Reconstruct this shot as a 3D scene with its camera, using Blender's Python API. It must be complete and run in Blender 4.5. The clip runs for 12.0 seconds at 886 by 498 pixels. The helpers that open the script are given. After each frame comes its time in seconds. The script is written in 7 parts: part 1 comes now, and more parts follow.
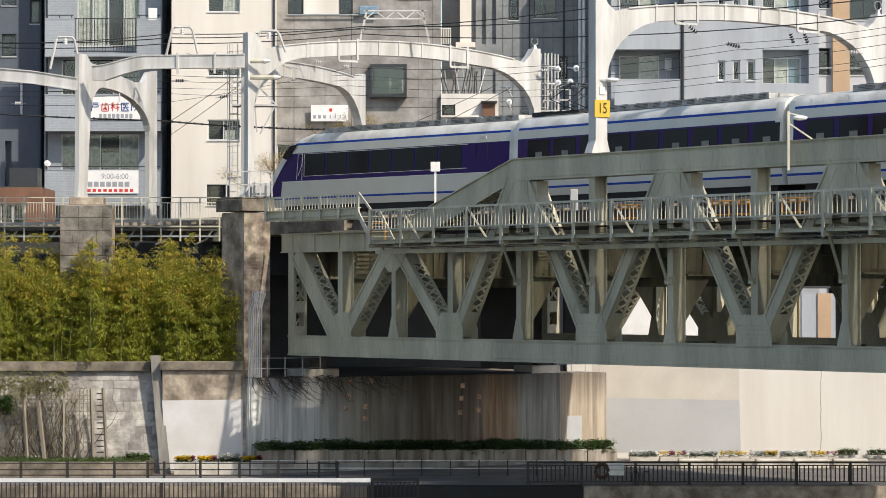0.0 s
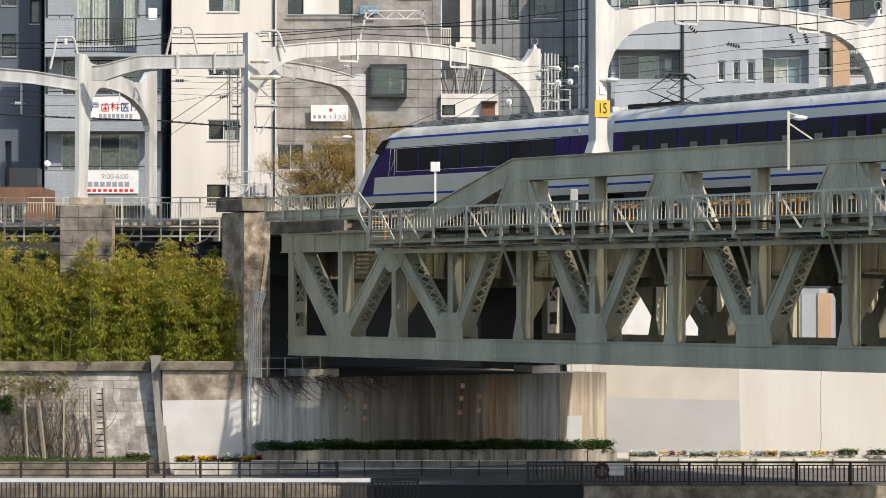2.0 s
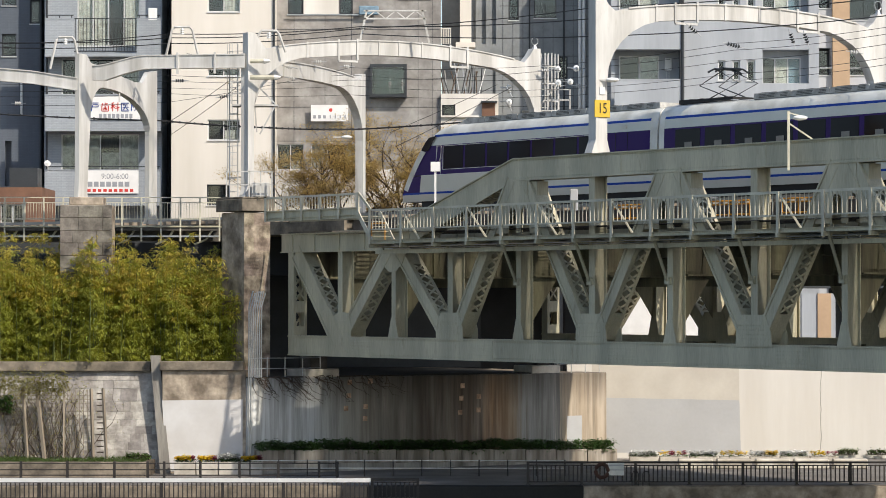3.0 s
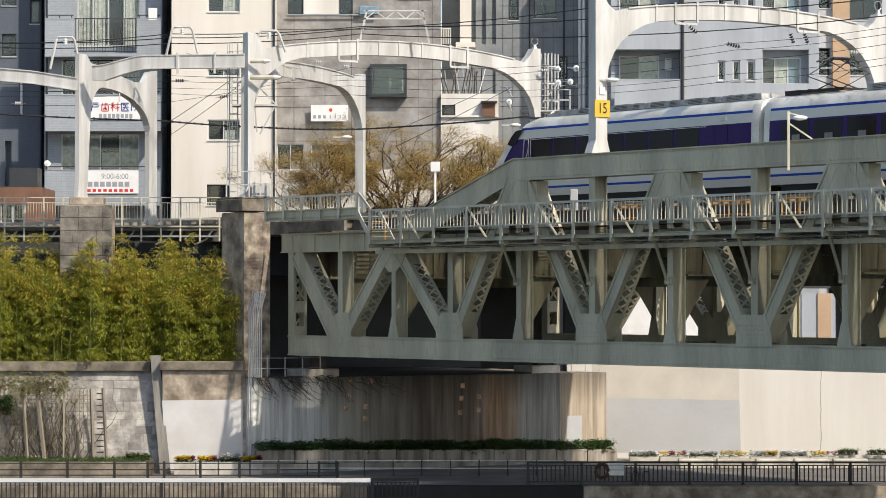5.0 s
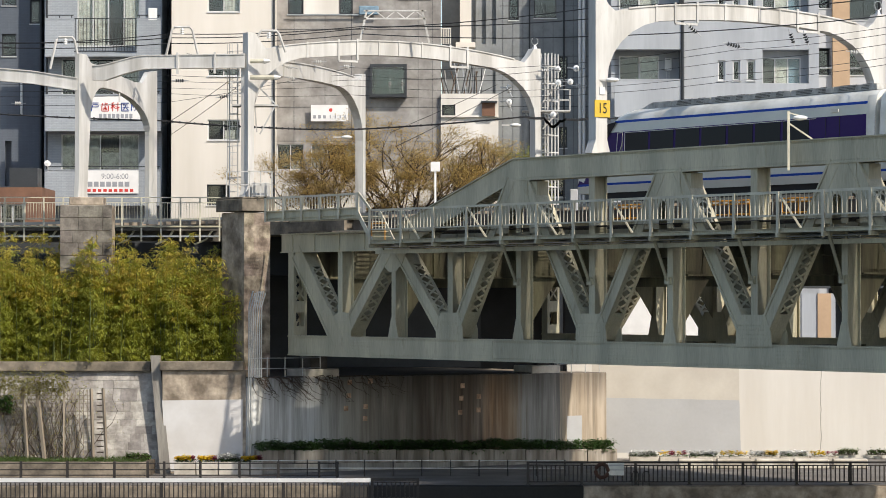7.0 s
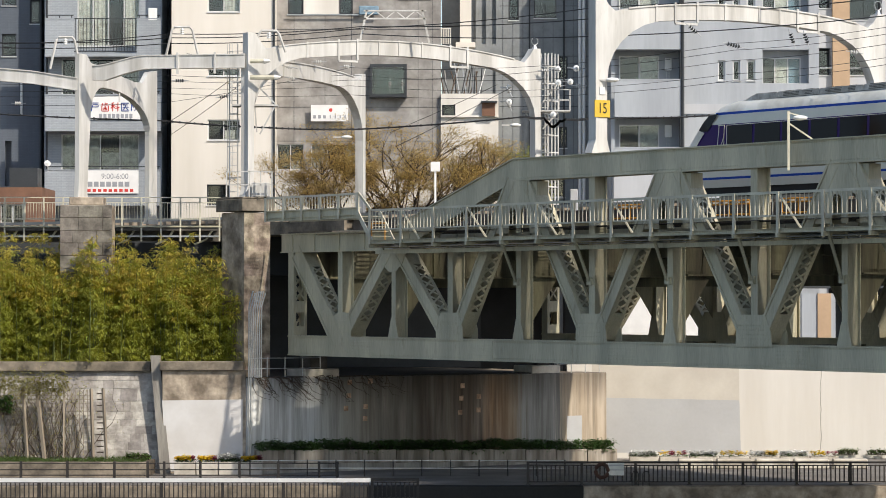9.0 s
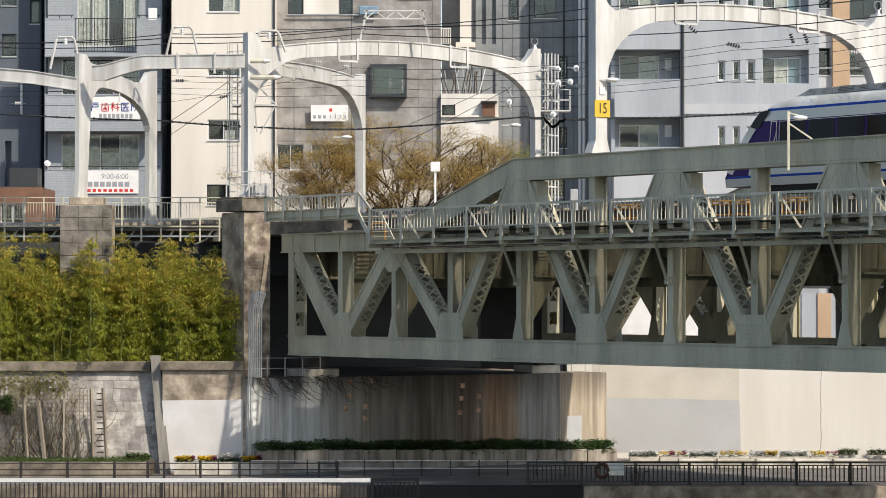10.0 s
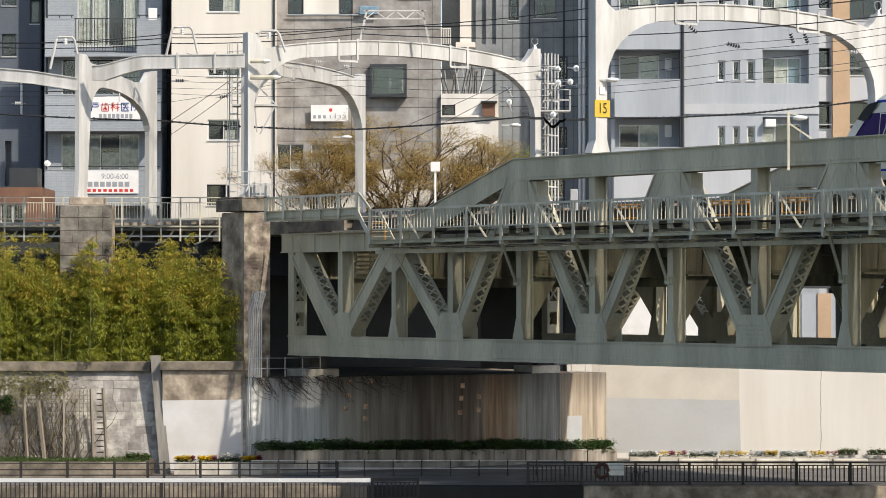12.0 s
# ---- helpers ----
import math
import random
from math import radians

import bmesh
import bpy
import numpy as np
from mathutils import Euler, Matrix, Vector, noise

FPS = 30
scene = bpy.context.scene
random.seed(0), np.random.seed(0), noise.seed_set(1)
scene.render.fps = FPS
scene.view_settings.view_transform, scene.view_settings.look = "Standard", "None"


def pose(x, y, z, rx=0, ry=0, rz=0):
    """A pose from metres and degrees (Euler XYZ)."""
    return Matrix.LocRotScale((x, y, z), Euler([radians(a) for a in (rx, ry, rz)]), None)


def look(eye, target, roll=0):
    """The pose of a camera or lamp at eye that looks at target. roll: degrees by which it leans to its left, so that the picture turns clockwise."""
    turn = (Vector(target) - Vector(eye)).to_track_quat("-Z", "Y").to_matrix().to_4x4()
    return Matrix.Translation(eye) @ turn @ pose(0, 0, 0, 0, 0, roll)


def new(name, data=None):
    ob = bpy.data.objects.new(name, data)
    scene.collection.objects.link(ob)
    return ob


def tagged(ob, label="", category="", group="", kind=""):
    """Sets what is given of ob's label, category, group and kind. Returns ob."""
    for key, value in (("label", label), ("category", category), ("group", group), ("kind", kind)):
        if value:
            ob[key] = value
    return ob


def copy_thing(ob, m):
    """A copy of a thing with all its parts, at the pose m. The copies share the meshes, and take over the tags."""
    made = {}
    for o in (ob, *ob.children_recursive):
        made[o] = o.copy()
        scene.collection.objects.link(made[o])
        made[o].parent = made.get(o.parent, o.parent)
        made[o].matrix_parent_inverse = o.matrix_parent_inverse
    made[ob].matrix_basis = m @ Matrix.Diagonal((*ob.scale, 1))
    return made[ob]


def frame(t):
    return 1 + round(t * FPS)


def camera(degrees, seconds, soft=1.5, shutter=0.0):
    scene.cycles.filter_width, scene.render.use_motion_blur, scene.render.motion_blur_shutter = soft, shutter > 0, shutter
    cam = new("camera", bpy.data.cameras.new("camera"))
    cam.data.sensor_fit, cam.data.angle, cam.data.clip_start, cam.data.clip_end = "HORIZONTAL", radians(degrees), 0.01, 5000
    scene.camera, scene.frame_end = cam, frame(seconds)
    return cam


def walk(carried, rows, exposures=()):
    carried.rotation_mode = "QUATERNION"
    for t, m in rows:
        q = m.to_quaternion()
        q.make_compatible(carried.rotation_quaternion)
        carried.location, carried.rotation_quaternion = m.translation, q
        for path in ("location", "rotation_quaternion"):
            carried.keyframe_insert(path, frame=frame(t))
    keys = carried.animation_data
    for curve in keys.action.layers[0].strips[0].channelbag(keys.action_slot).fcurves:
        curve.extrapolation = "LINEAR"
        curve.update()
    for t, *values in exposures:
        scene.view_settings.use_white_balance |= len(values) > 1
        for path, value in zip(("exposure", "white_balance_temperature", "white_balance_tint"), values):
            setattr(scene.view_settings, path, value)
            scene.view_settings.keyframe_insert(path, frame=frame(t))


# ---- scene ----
cam = camera(16.52, 12.0, 0.45)
EYE = pose(0, 0, 8.4, 90.92, 0, 0)
walk(cam, [(0, EYE), (12.0, EYE)], exposures=[(0, 0.1, 6700, 10.5), (12.0, 0.1, 6700, 10.5)])

# ---- light: clear spring day, sun high to the right behind the camera ----
SUN_AZ, SUN_EL = radians(138.5), radians(41)      # azimuth clockwise from +Y
world = bpy.data.worlds.new("sky")
scene.world = world
world.use_nodes = True
wn = world.node_tree.nodes
sky = wn.new("ShaderNodeTexSky")
sky.sky_type, sky.sun_disc = "NISHITA", False
sky.sun_elevation, sky.sun_rotation = SUN_EL, SUN_AZ
wn["Background"].inputs["Strength"].default_value = 0.155
world.node_tree.links.new(sky.outputs[0], wn["Background"].inputs["Color"])
sun_data = bpy.data.lights.new("sun", "SUN")
sun_data.energy, sun_data.angle, sun_data.color = 4.1, radians(0.6), (1, 0.93, 0.82)
sun = new("sun", sun_data)
sd = Vector((math.sin(SUN_AZ) * math.cos(SUN_EL), math.cos(SUN_AZ) * math.cos(SUN_EL), math.sin(SUN_EL)))
sun.matrix_world = look(sd * 300, (0, 0, 0))


# ---- materials ----
def material(name, colour, rough=0.6, metal=0.0, vary=0.18, size=1.5, fine=14.0, bump=0.15, stain=None, streak=0.0, island=False, sheen=0.0):
    """Painted or mineral surface with broad stains, fine grain and relief; streak draws the stains out downwards."""
    m = bpy.data.materials.new(name)
    m.use_nodes = True
    n, l = m.node_tree.nodes, m.node_tree.links
    b = n["Principled BSDF"]
    b.inputs["Roughness"].default_value, b.inputs["Metallic"].default_value = rough, metal
    co = n.new("ShaderNodeTexCoord")
    mp = n.new("ShaderNodeMapping")
    mp.inputs["Scale"].default_value = (1, 1, 0.12 if streak else 1)
    geo = n.new("ShaderNodeNewGeometry")
    l.new(geo.outputs["Position"] if not sheen else co.outputs["Object"], mp.inputs["Vector"])
    big = n.new("ShaderNodeTexNoise")
    big.inputs["Scale"].default_value, big.inputs["Detail"].default_value = 1 / size, 6
    l.new(mp.outputs[0], big.inputs["Vector"])
    small = n.new("ShaderNodeTexNoise")
    small.inputs["Scale"].default_value, small.inputs["Detail"].default_value = fine, 4
    l.new(mp.outputs[0], small.inputs["Vector"])
    ramp = n.new("ShaderNodeValToRGB")
    ramp.color_ramp.elements[0].position, ramp.color_ramp.elements[1].position = 0.36, 0.66
    dark = stain or [c * (1 - vary * 1.6) for c in colour]
    ramp.color_ramp.elements[0].color = (*dark, 1)
    ramp.color_ramp.elements[1].color = (*[min(1, c * (1 + vary * 0.4)) for c in colour], 1)
    l.new(big.outputs["Fac"], ramp.inputs["Fac"])
    mix = n.new("ShaderNodeMixRGB")
    mix.blend_type = "OVERLAY"
    mix.inputs["Fac"].default_value = vary
    l.new(ramp.outputs[0], mix.inputs[1])
    l.new(small.outputs["Fac"], mix.inputs[2])
    last = mix
    if island:
        hsv = n.new("ShaderNodeHueSaturation")
        info = n.new("ShaderNodeObjectInfo")
        mr = n.new("ShaderNodeMapRange")
        mr.inputs[3].default_value, mr.inputs[4].default_value = 1 - 0.38 * island, 1 + 0.3 * island
        add = n.new("ShaderNodeMath")
        add.operation = "FRACT"
        sm = n.new("ShaderNodeMath")
        l.new(info.outputs["Random"], sm.inputs[0])
        l.new(geo.outputs["Random Per Island"], sm.inputs[1])
        l.new(sm.outputs[0], add.inputs[0])
        l.new(add.outputs[0], mr.inputs[0])
        l.new(mr.outputs[0], hsv.inputs["Value"])
        mr2 = n.new("ShaderNodeMapRange")
        mr2.inputs[3].default_value, mr2.inputs[4].default_value = 0.475, 0.515
        l.new(add.outputs[0], mr2.inputs[0])
        l.new(mr2.outputs[0], hsv.inputs["Hue"])
        l.new(mix.outputs[0], hsv.inputs["Color"])
        last = hsv
    l.new(last.outputs[0], b.inputs["Base Color"])
    if bump:
        bp = n.new("ShaderNodeBump")
        bp.inputs["Strength"].default_value, bp.inputs["Distance"].default_value = bump, 0.03
        l.new(small.outputs["Fac"], bp.inputs["Height"])
        l.new(bp.outputs[0], b.inputs["Normal"])
    return m


def leaf_material(name, colour, through_colour, amount=0.3):
    m = material(name, colour, 0.55, 0, 0.25, 1.2, 6, 0, None, 0, True)
    n, l = m.node_tree.nodes, m.node_tree.links
    tr = n.new("ShaderNodeBsdfTranslucent")
    tr.inputs[0].default_value = (*through_colour, 1)
    mx = n.new("ShaderNodeMixShader")
    mx.inputs[0].default_value = amount
    l.new(n["Principled BSDF"].outputs[0], mx.inputs[1])
    l.new(tr.outputs[0], mx.inputs[2])
    l.new(mx.outputs[0], n["Material Output"].inputs[0])
    return m


def glass_material(name, tint, gloss=0.25):
    m = bpy.data.materials.new(name)
    m.use_nodes = True
    n, l = m.node_tree.nodes, m.node_tree.links
    n.remove(n["Principled BSDF"])
    t, g, mx, fr = n.new("ShaderNodeBsdfTransparent"), n.new("ShaderNodeBsdfGlossy"), n.new("ShaderNodeMixShader"), n.new("ShaderNodeFresnel")
    t.inputs[0].default_value = (*tint, 1)
    g.inputs["Roughness"].default_value = 0.03
    ad = n.new("ShaderNodeMath")
    ad.inputs[1].default_value = gloss * 0.1
    l.new(fr.outputs[0], ad.inputs[0])
    l.new(ad.outputs[0], mx.inputs[0])
    l.new(t.outputs[0], mx.inputs[1])
    l.new(g.outputs[0], mx.inputs[2])
    l.new(mx.outputs[0], n["Material Output"].inputs[0])
    return m


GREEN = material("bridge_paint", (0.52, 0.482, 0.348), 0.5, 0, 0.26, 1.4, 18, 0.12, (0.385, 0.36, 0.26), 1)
# darker copy of the bridge paint: under-deck shade put into the base colour
SHADED_GREEN = material("shaded_bridge_paint", (0.21, 0.195, 0.115), 0.65, 0, 0.35, 0.9, 14, 0.15, (0.1, 0.088, 0.058), 1)
def rust_bleed(m, amount, tint):
    """Sparse brown rust blooms, drawn out downwards, over a painted surface."""
    n, l = m.node_tree.nodes, m.node_tree.links
    b = n["Principled BSDF"]
    before = b.inputs["Base Color"].links[0].from_socket
    geo, mp, ns, rp, mx = (n.new("ShaderNode" + k) for k in ("NewGeometry", "Mapping", "TexNoise", "ValToRGB", "MixRGB"))
    mp.inputs["Scale"].default_value = (1, 1, 0.3)
    l.new(geo.outputs["Position"], mp.inputs["Vector"])
    l.new(mp.outputs[0], ns.inputs["Vector"])
    ns.inputs["Scale"].default_value, ns.inputs["Detail"].default_value, ns.inputs["Roughness"].default_value = 2.6, 11, 0.7
    rp.color_ramp.elements[0].position, rp.color_ramp.elements[1].position = 0.58, 0.74
    rp.color_ramp.elements[0].color, rp.color_ramp.elements[1].color = (0, 0, 0, 1), (amount, amount, amount, 1)
    l.new(ns.outputs["Fac"], rp.inputs["Fac"])
    l.new(rp.outputs[0], mx.inputs["Fac"])
    l.new(before, mx.inputs[1])
    mx.inputs[2].default_value = (*tint, 1)
    l.new(mx.outputs[0], b.inputs["Base Color"])


rust_bleed(GREEN, 0.55, (0.2, 0.15, 0.09))
rust_bleed(SHADED_GREEN, 0.6, (0.09, 0.06, 0.04))
DECK_STEEL = material("dark_deck_steel", (0.09, 0.082, 0.07), 0.75, 0, 0.35, 0.8, 12, 0.2, (0.05, 0.042, 0.034))
RAILING = material("railing_paint", (0.62, 0.585, 0.46), 0.5, 0, 0.15, 1, 20, 0.05)
YELLOW_RAIL = material("orange_rail_paint", (0.85, 0.36, 0.02), 0.5, 0, 0.15, 1, 20, 0.05)
WHITE_STEEL = material("white_gantry_paint", (0.61, 0.6, 0.575), 0.6, 0, 0.14, 0.8, 9, 0.1, (0.43, 0.415, 0.385), 1)
rust_bleed(WHITE_STEEL, 0.35, (0.3, 0.24, 0.18))
WIRE = material("wire", (0.04, 0.04, 0.042), 0.5, 0.4, 0.1, 1, 9, 0)
CERAMIC = material("insulator_ceramic", (0.5, 0.5, 0.48), 0.25, 0, 0.08, 0.3, 9, 0)
SIGN_YELLOW = material("sign_yellow", (0.66, 0.44, 0.05), 0.45, 0, 0.04, 1, 9, 0)
BLACK = material("black_paint", (0.012, 0.012, 0.014), 0.5, 0, 0.1, 1, 9, 0)
CONCRETE = material("concrete", (0.36, 0.34, 0.30), 0.85, 0, 0.3, 1.3, 11, 0.35, (0.17, 0.155, 0.135), 1)
CONCRETE_WARM = material("weathered_concrete", (0.4, 0.335, 0.26), 0.88, 0, 0.42, 0.8, 6, 0.4, (0.17, 0.135, 0.1))
CONCRETE_BAND = material("stained_coping", (0.25, 0.21, 0.16), 0.9, 0, 0.35, 0.9, 8, 0.4, (0.1, 0.085, 0.065))
RUST_SHADE_WALL = material("stained_shaded_abutment", (0.36, 0.36, 0.345), 0.85, 0, 0.38, 0.6, 7, 0.3, (0.1, 0.095, 0.086), 1)


def rust_shade_streaks(m, zones):
    """Rust stains and painted light and shade across the abutment: broad zones of tint along its width, broken into
    narrow vertical runs.
    """
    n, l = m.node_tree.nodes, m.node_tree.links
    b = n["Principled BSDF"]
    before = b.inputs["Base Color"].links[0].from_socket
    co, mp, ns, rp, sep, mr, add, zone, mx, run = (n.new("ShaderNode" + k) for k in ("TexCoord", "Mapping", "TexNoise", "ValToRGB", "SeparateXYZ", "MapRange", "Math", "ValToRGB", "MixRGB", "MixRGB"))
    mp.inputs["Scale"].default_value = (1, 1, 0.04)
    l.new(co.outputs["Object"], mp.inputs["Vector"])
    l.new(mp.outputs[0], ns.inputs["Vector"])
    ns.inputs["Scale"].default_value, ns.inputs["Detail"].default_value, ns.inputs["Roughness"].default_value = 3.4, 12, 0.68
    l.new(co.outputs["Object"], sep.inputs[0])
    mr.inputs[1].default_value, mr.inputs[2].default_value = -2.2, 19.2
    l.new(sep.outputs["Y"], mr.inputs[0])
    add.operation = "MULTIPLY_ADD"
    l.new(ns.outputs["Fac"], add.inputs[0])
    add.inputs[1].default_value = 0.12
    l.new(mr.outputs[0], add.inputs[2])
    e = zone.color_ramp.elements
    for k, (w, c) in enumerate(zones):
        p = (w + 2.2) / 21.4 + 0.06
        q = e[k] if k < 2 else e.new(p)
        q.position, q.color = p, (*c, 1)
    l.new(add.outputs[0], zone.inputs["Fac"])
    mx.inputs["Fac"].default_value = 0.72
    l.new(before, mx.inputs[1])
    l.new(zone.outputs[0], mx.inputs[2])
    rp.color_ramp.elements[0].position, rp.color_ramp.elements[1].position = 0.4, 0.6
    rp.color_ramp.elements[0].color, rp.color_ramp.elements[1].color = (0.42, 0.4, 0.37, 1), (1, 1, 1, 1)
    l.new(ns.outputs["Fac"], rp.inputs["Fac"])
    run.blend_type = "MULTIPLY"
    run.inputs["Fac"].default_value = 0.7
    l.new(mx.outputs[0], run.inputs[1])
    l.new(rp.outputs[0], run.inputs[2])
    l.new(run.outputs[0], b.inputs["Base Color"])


def top_grime(m, z0, z1, dark):
    """Black runs of soot that start at an upper edge and thin out downwards at uneven lengths."""
    n, l = m.node_tree.nodes, m.node_tree.links
    b = n["Principled BSDF"]
    before = b.inputs["Base Color"].links[0].from_socket
    geo, sep, mp, ns, mad, mr, mx = (n.new("ShaderNode" + k) for k in ("NewGeometry", "SeparateXYZ", "Mapping", "TexNoise", "Math", "MapRange", "MixRGB"))
    mp.inputs["Scale"].default_value = (1, 1, 0.03)
    l.new(geo.outputs["Position"], sep.inputs[0])
    l.new(geo.outputs["Position"], mp.inputs["Vector"])
    l.new(mp.outputs[0], ns.inputs["Vector"])
    ns.inputs["Scale"].default_value, ns.inputs["Detail"].default_value = 1.6, 9
    mad.operation = "MULTIPLY_ADD"
    l.new(ns.outputs["Fac"], mad.inputs[0])
    mad.inputs[1].default_value = 3.2
    l.new(sep.outputs["Z"], mad.inputs[2])
    mr.inputs[1].default_value, mr.inputs[2].default_value, mr.inputs[3].default_value, mr.inputs[4].default_value = z0 + 1.6, z1 + 1.6, 0.0, 0.8
    l.new(mad.outputs[0], mr.inputs[0])
    l.new(mr.outputs[0], mx.inputs["Fac"])
    l.new(before, mx.inputs[1])
    mx.inputs[2].default_value = (*dark, 1)
    l.new(mx.outputs[0], b.inputs["Base Color"])


# brown zones are rust; dark middle and pale ends paint bridge shade and sun
rust_shade_streaks(RUST_SHADE_WALL, [(-2.2, (0.8, 0.82, 0.81)), (19.2, (0.56, 0.45, 0.33)), (1.5, (0.74, 0.76, 0.75)), (4.0, (0.36, 0.33, 0.285)), (8.0, (0.13, 0.1, 0.078)), (11.4, (0.2, 0.135, 0.09)),
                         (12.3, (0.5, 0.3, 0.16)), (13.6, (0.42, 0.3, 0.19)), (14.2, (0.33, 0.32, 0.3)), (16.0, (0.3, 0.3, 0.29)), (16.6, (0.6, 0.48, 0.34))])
top_grime(RUST_SHADE_WALL, 3.0, 5.2, (0.05, 0.042, 0.035))
# pale orange that stands for spots of sunlight on the abutment
SUN_FLECK = material("sun_fleck_orange", (0.6, 0.42, 0.3), 0.9, 0, 0.35, 0.25, 14, 0.3, (0.3, 0.18, 0.12))
CREAM_WALL = material("cream_flood_wall", (0.68, 0.655, 0.61), 0.8, 0, 0.05, 2.5, 6, 0.12, (0.6, 0.565, 0.51), 1)
GREY_PATCH = material("grey_overpaint", (0.47, 0.475, 0.48), 0.8, 0, 0.05, 3, 6, 0.05, (0.43, 0.43, 0.435))
BEIGE_PATCH = material("beige_overpaint", (0.6, 0.565, 0.5), 0.8, 0, 0.06, 2, 6, 0.08, (0.53, 0.49, 0.43))
WHITE_PATCH = material("white_overpaint", (0.64, 0.63, 0.62), 0.8, 0, 0.05, 1.5, 6, 0.08, (0.57, 0.55, 0.53))
STONE = material("quay_stone", (0.4, 0.375, 0.34), 0.9, 0, 0.4, 0.7, 7, 0.6, (0.24, 0.22, 0.195), 0, 0.95)
STONE_WARM = material("warm_weathered_stone", (0.33, 0.275, 0.21), 0.9, 0, 0.5, 0.45, 6, 0.7, (0.14, 0.11, 0.08), 0, 0.3)
STONE_GREY = material("grey_weathered_block", (0.22, 0.198, 0.165), 0.9, 0, 0.4, 0.7, 9, 0.5, (0.085, 0.075, 0.062), 0, 0.4)
MORTAR = material("mortar", (0.42, 0.4, 0.37), 0.95, 0, 0.2, 0.6, 14, 0.4)
# near-black stone colour that stands for the shade under the bridge
SHADE_STONE = material("shade_dark_stone", (0.022, 0.021, 0.019), 0.85, 0, 0.3, 0.8, 9, 0.4, (0.02, 0.02, 0.018))
PAVING = material("promenade_paving", (0.19, 0.175, 0.16), 0.9, 0, 0.25, 2.2, 8, 0.2, (0.13, 0.118, 0.105))
EARTH = material("earth", (0.13, 0.10, 0.07), 0.95, 0, 0.3, 0.5, 9, 0.6)
GRASS = leaf_material("grass", (0.07, 0.12, 0.025), (0.12, 0.2, 0.03))
ASPHALT = material("asphalt", (0.06, 0.06, 0.062), 0.9, 0, 0.2, 2, 20, 0.3)
WATER = material("river_water", (0.02, 0.032, 0.03), 0.08, 0, 0.2, 2, 1.2, 0.6)
FENCE = material("brown_fence_paint", (0.028, 0.023, 0.02), 0.5, 0.1, 0.15, 1, 12, 0.05)
GALV = material("galvanised_steel", (0.5, 0.51, 0.51), 0.4, 0.7, 0.12, 0.5, 14, 0.06)
ALU_RAIL = material("pale_handrail", (0.66, 0.66, 0.65), 0.4, 0.1, 0.05, 1, 8, 0)
PLANTER = material("planter_concrete", (0.62, 0.58, 0.51), 0.85, 0, 0.12, 0.8, 9, 0.15, (0.42, 0.38, 0.32))
# planter concrete with stains, its base darkened to hold the bridge's shade
SHADED_PLANTER = material("stained_shaded_planter", (0.36, 0.32, 0.27), 0.9, 0, 0.3, 0.5, 9, 0.2, (0.16, 0.135, 0.105), 1)
BARK = material("bark", (0.095, 0.07, 0.052), 0.9, 0, 0.3, 0.3, 16, 0.5)
WOOD = material("weathered_wood", (0.3, 0.25, 0.19), 0.85, 0, 0.25, 0.5, 14, 0.3, None, 1)
BAMBOO_LEAF = leaf_material("bamboo_leaf", (0.31, 0.345, 0.065), (0.58, 0.58, 0.08), 0.45)
BAMBOO_TIP = leaf_material("bamboo_tip_leaf", (0.5, 0.42, 0.08), (0.68, 0.56, 0.09), 0.42)
CULM = material("bamboo_culm", (0.13, 0.16, 0.04), 0.5, 0, 0.2, 0.5, 10, 0)
IVY = leaf_material("ivy_leaf", (0.05, 0.11, 0.022), (0.08, 0.17, 0.03), 0.2)
SPRING_LEAF = leaf_material("young_brown_leaf", (0.5, 0.36, 0.14), (0.6, 0.44, 0.13), 0.4)
VINE_LEAF = leaf_material("dry_vine_leaf", (0.25, 0.23, 0.07), (0.36, 0.34, 0.08), 0.35)
PETAL_W = leaf_material("white_petals", (0.8, 0.8, 0.78), (0.8, 0.8, 0.75), 0.2)
PETAL_Y = leaf_material("yellow_petals", (0.85, 0.6, 0.02), (0.85, 0.6, 0.02), 0.2)
PETAL_R = leaf_material("dark_red_petals", (0.28, 0.03, 0.06), (0.3, 0.03, 0.06), 0.2)
TRAIN_SILVER = material("train_silver_paint", (0.6, 0.595, 0.52), 0.32, 0.1, 0.05, 2, 8, 0, None, 0, False, 1)
TRAIN_IVORY = material("train_ivory_paint", (0.8, 0.79, 0.73), 0.35, 0, 0.07, 1.2, 8, 0, (0.55, 0.53, 0.46), 0, False, 1)
TRAIN_PURPLE = material("train_purple_paint", (0.034, 0.013, 0.115), 0.35, 0, 0.05, 2, 8, 0, None, 0, False, 1)
TRAIN_BLUE = material("train_blue_stripe", (0.012, 0.06, 0.36), 0.35, 0, 0.05, 2, 8, 0, None, 0, False, 1)
TRAIN_GLASS = material("train_dark_glass", (0.006, 0.006, 0.012), 0.12, 0, 0.02, 2, 8, 0, None, 0, False, 1)
TRAIN_ROOF = material("train_dusty_roof", (0.5, 0.49, 0.46), 0.7, 0, 0.3, 0.5, 7, 0.1, (0.3, 0.29, 0.27), 0, False, 1)
UNDER = material("underframe_black", (0.02, 0.02, 0.02), 0.7, 0.1, 0.2, 1, 8, 0.1, None, 0, False, 1)
LOUVRE = material("louvre_grey", (0.11, 0.108, 0.1), 0.6, 0.2, 0.1, 1, 8, 0, None, 0, False, 1)
BLIND = material("window_blind", (0.26, 0.25, 0.22), 0.8, 0, 0.1, 1, 8, 0, None, 0, False, 1)
STEEL = material("steel", (0.3, 0.3, 0.3), 0.35, 0.9, 0.1, 1, 8, 0)
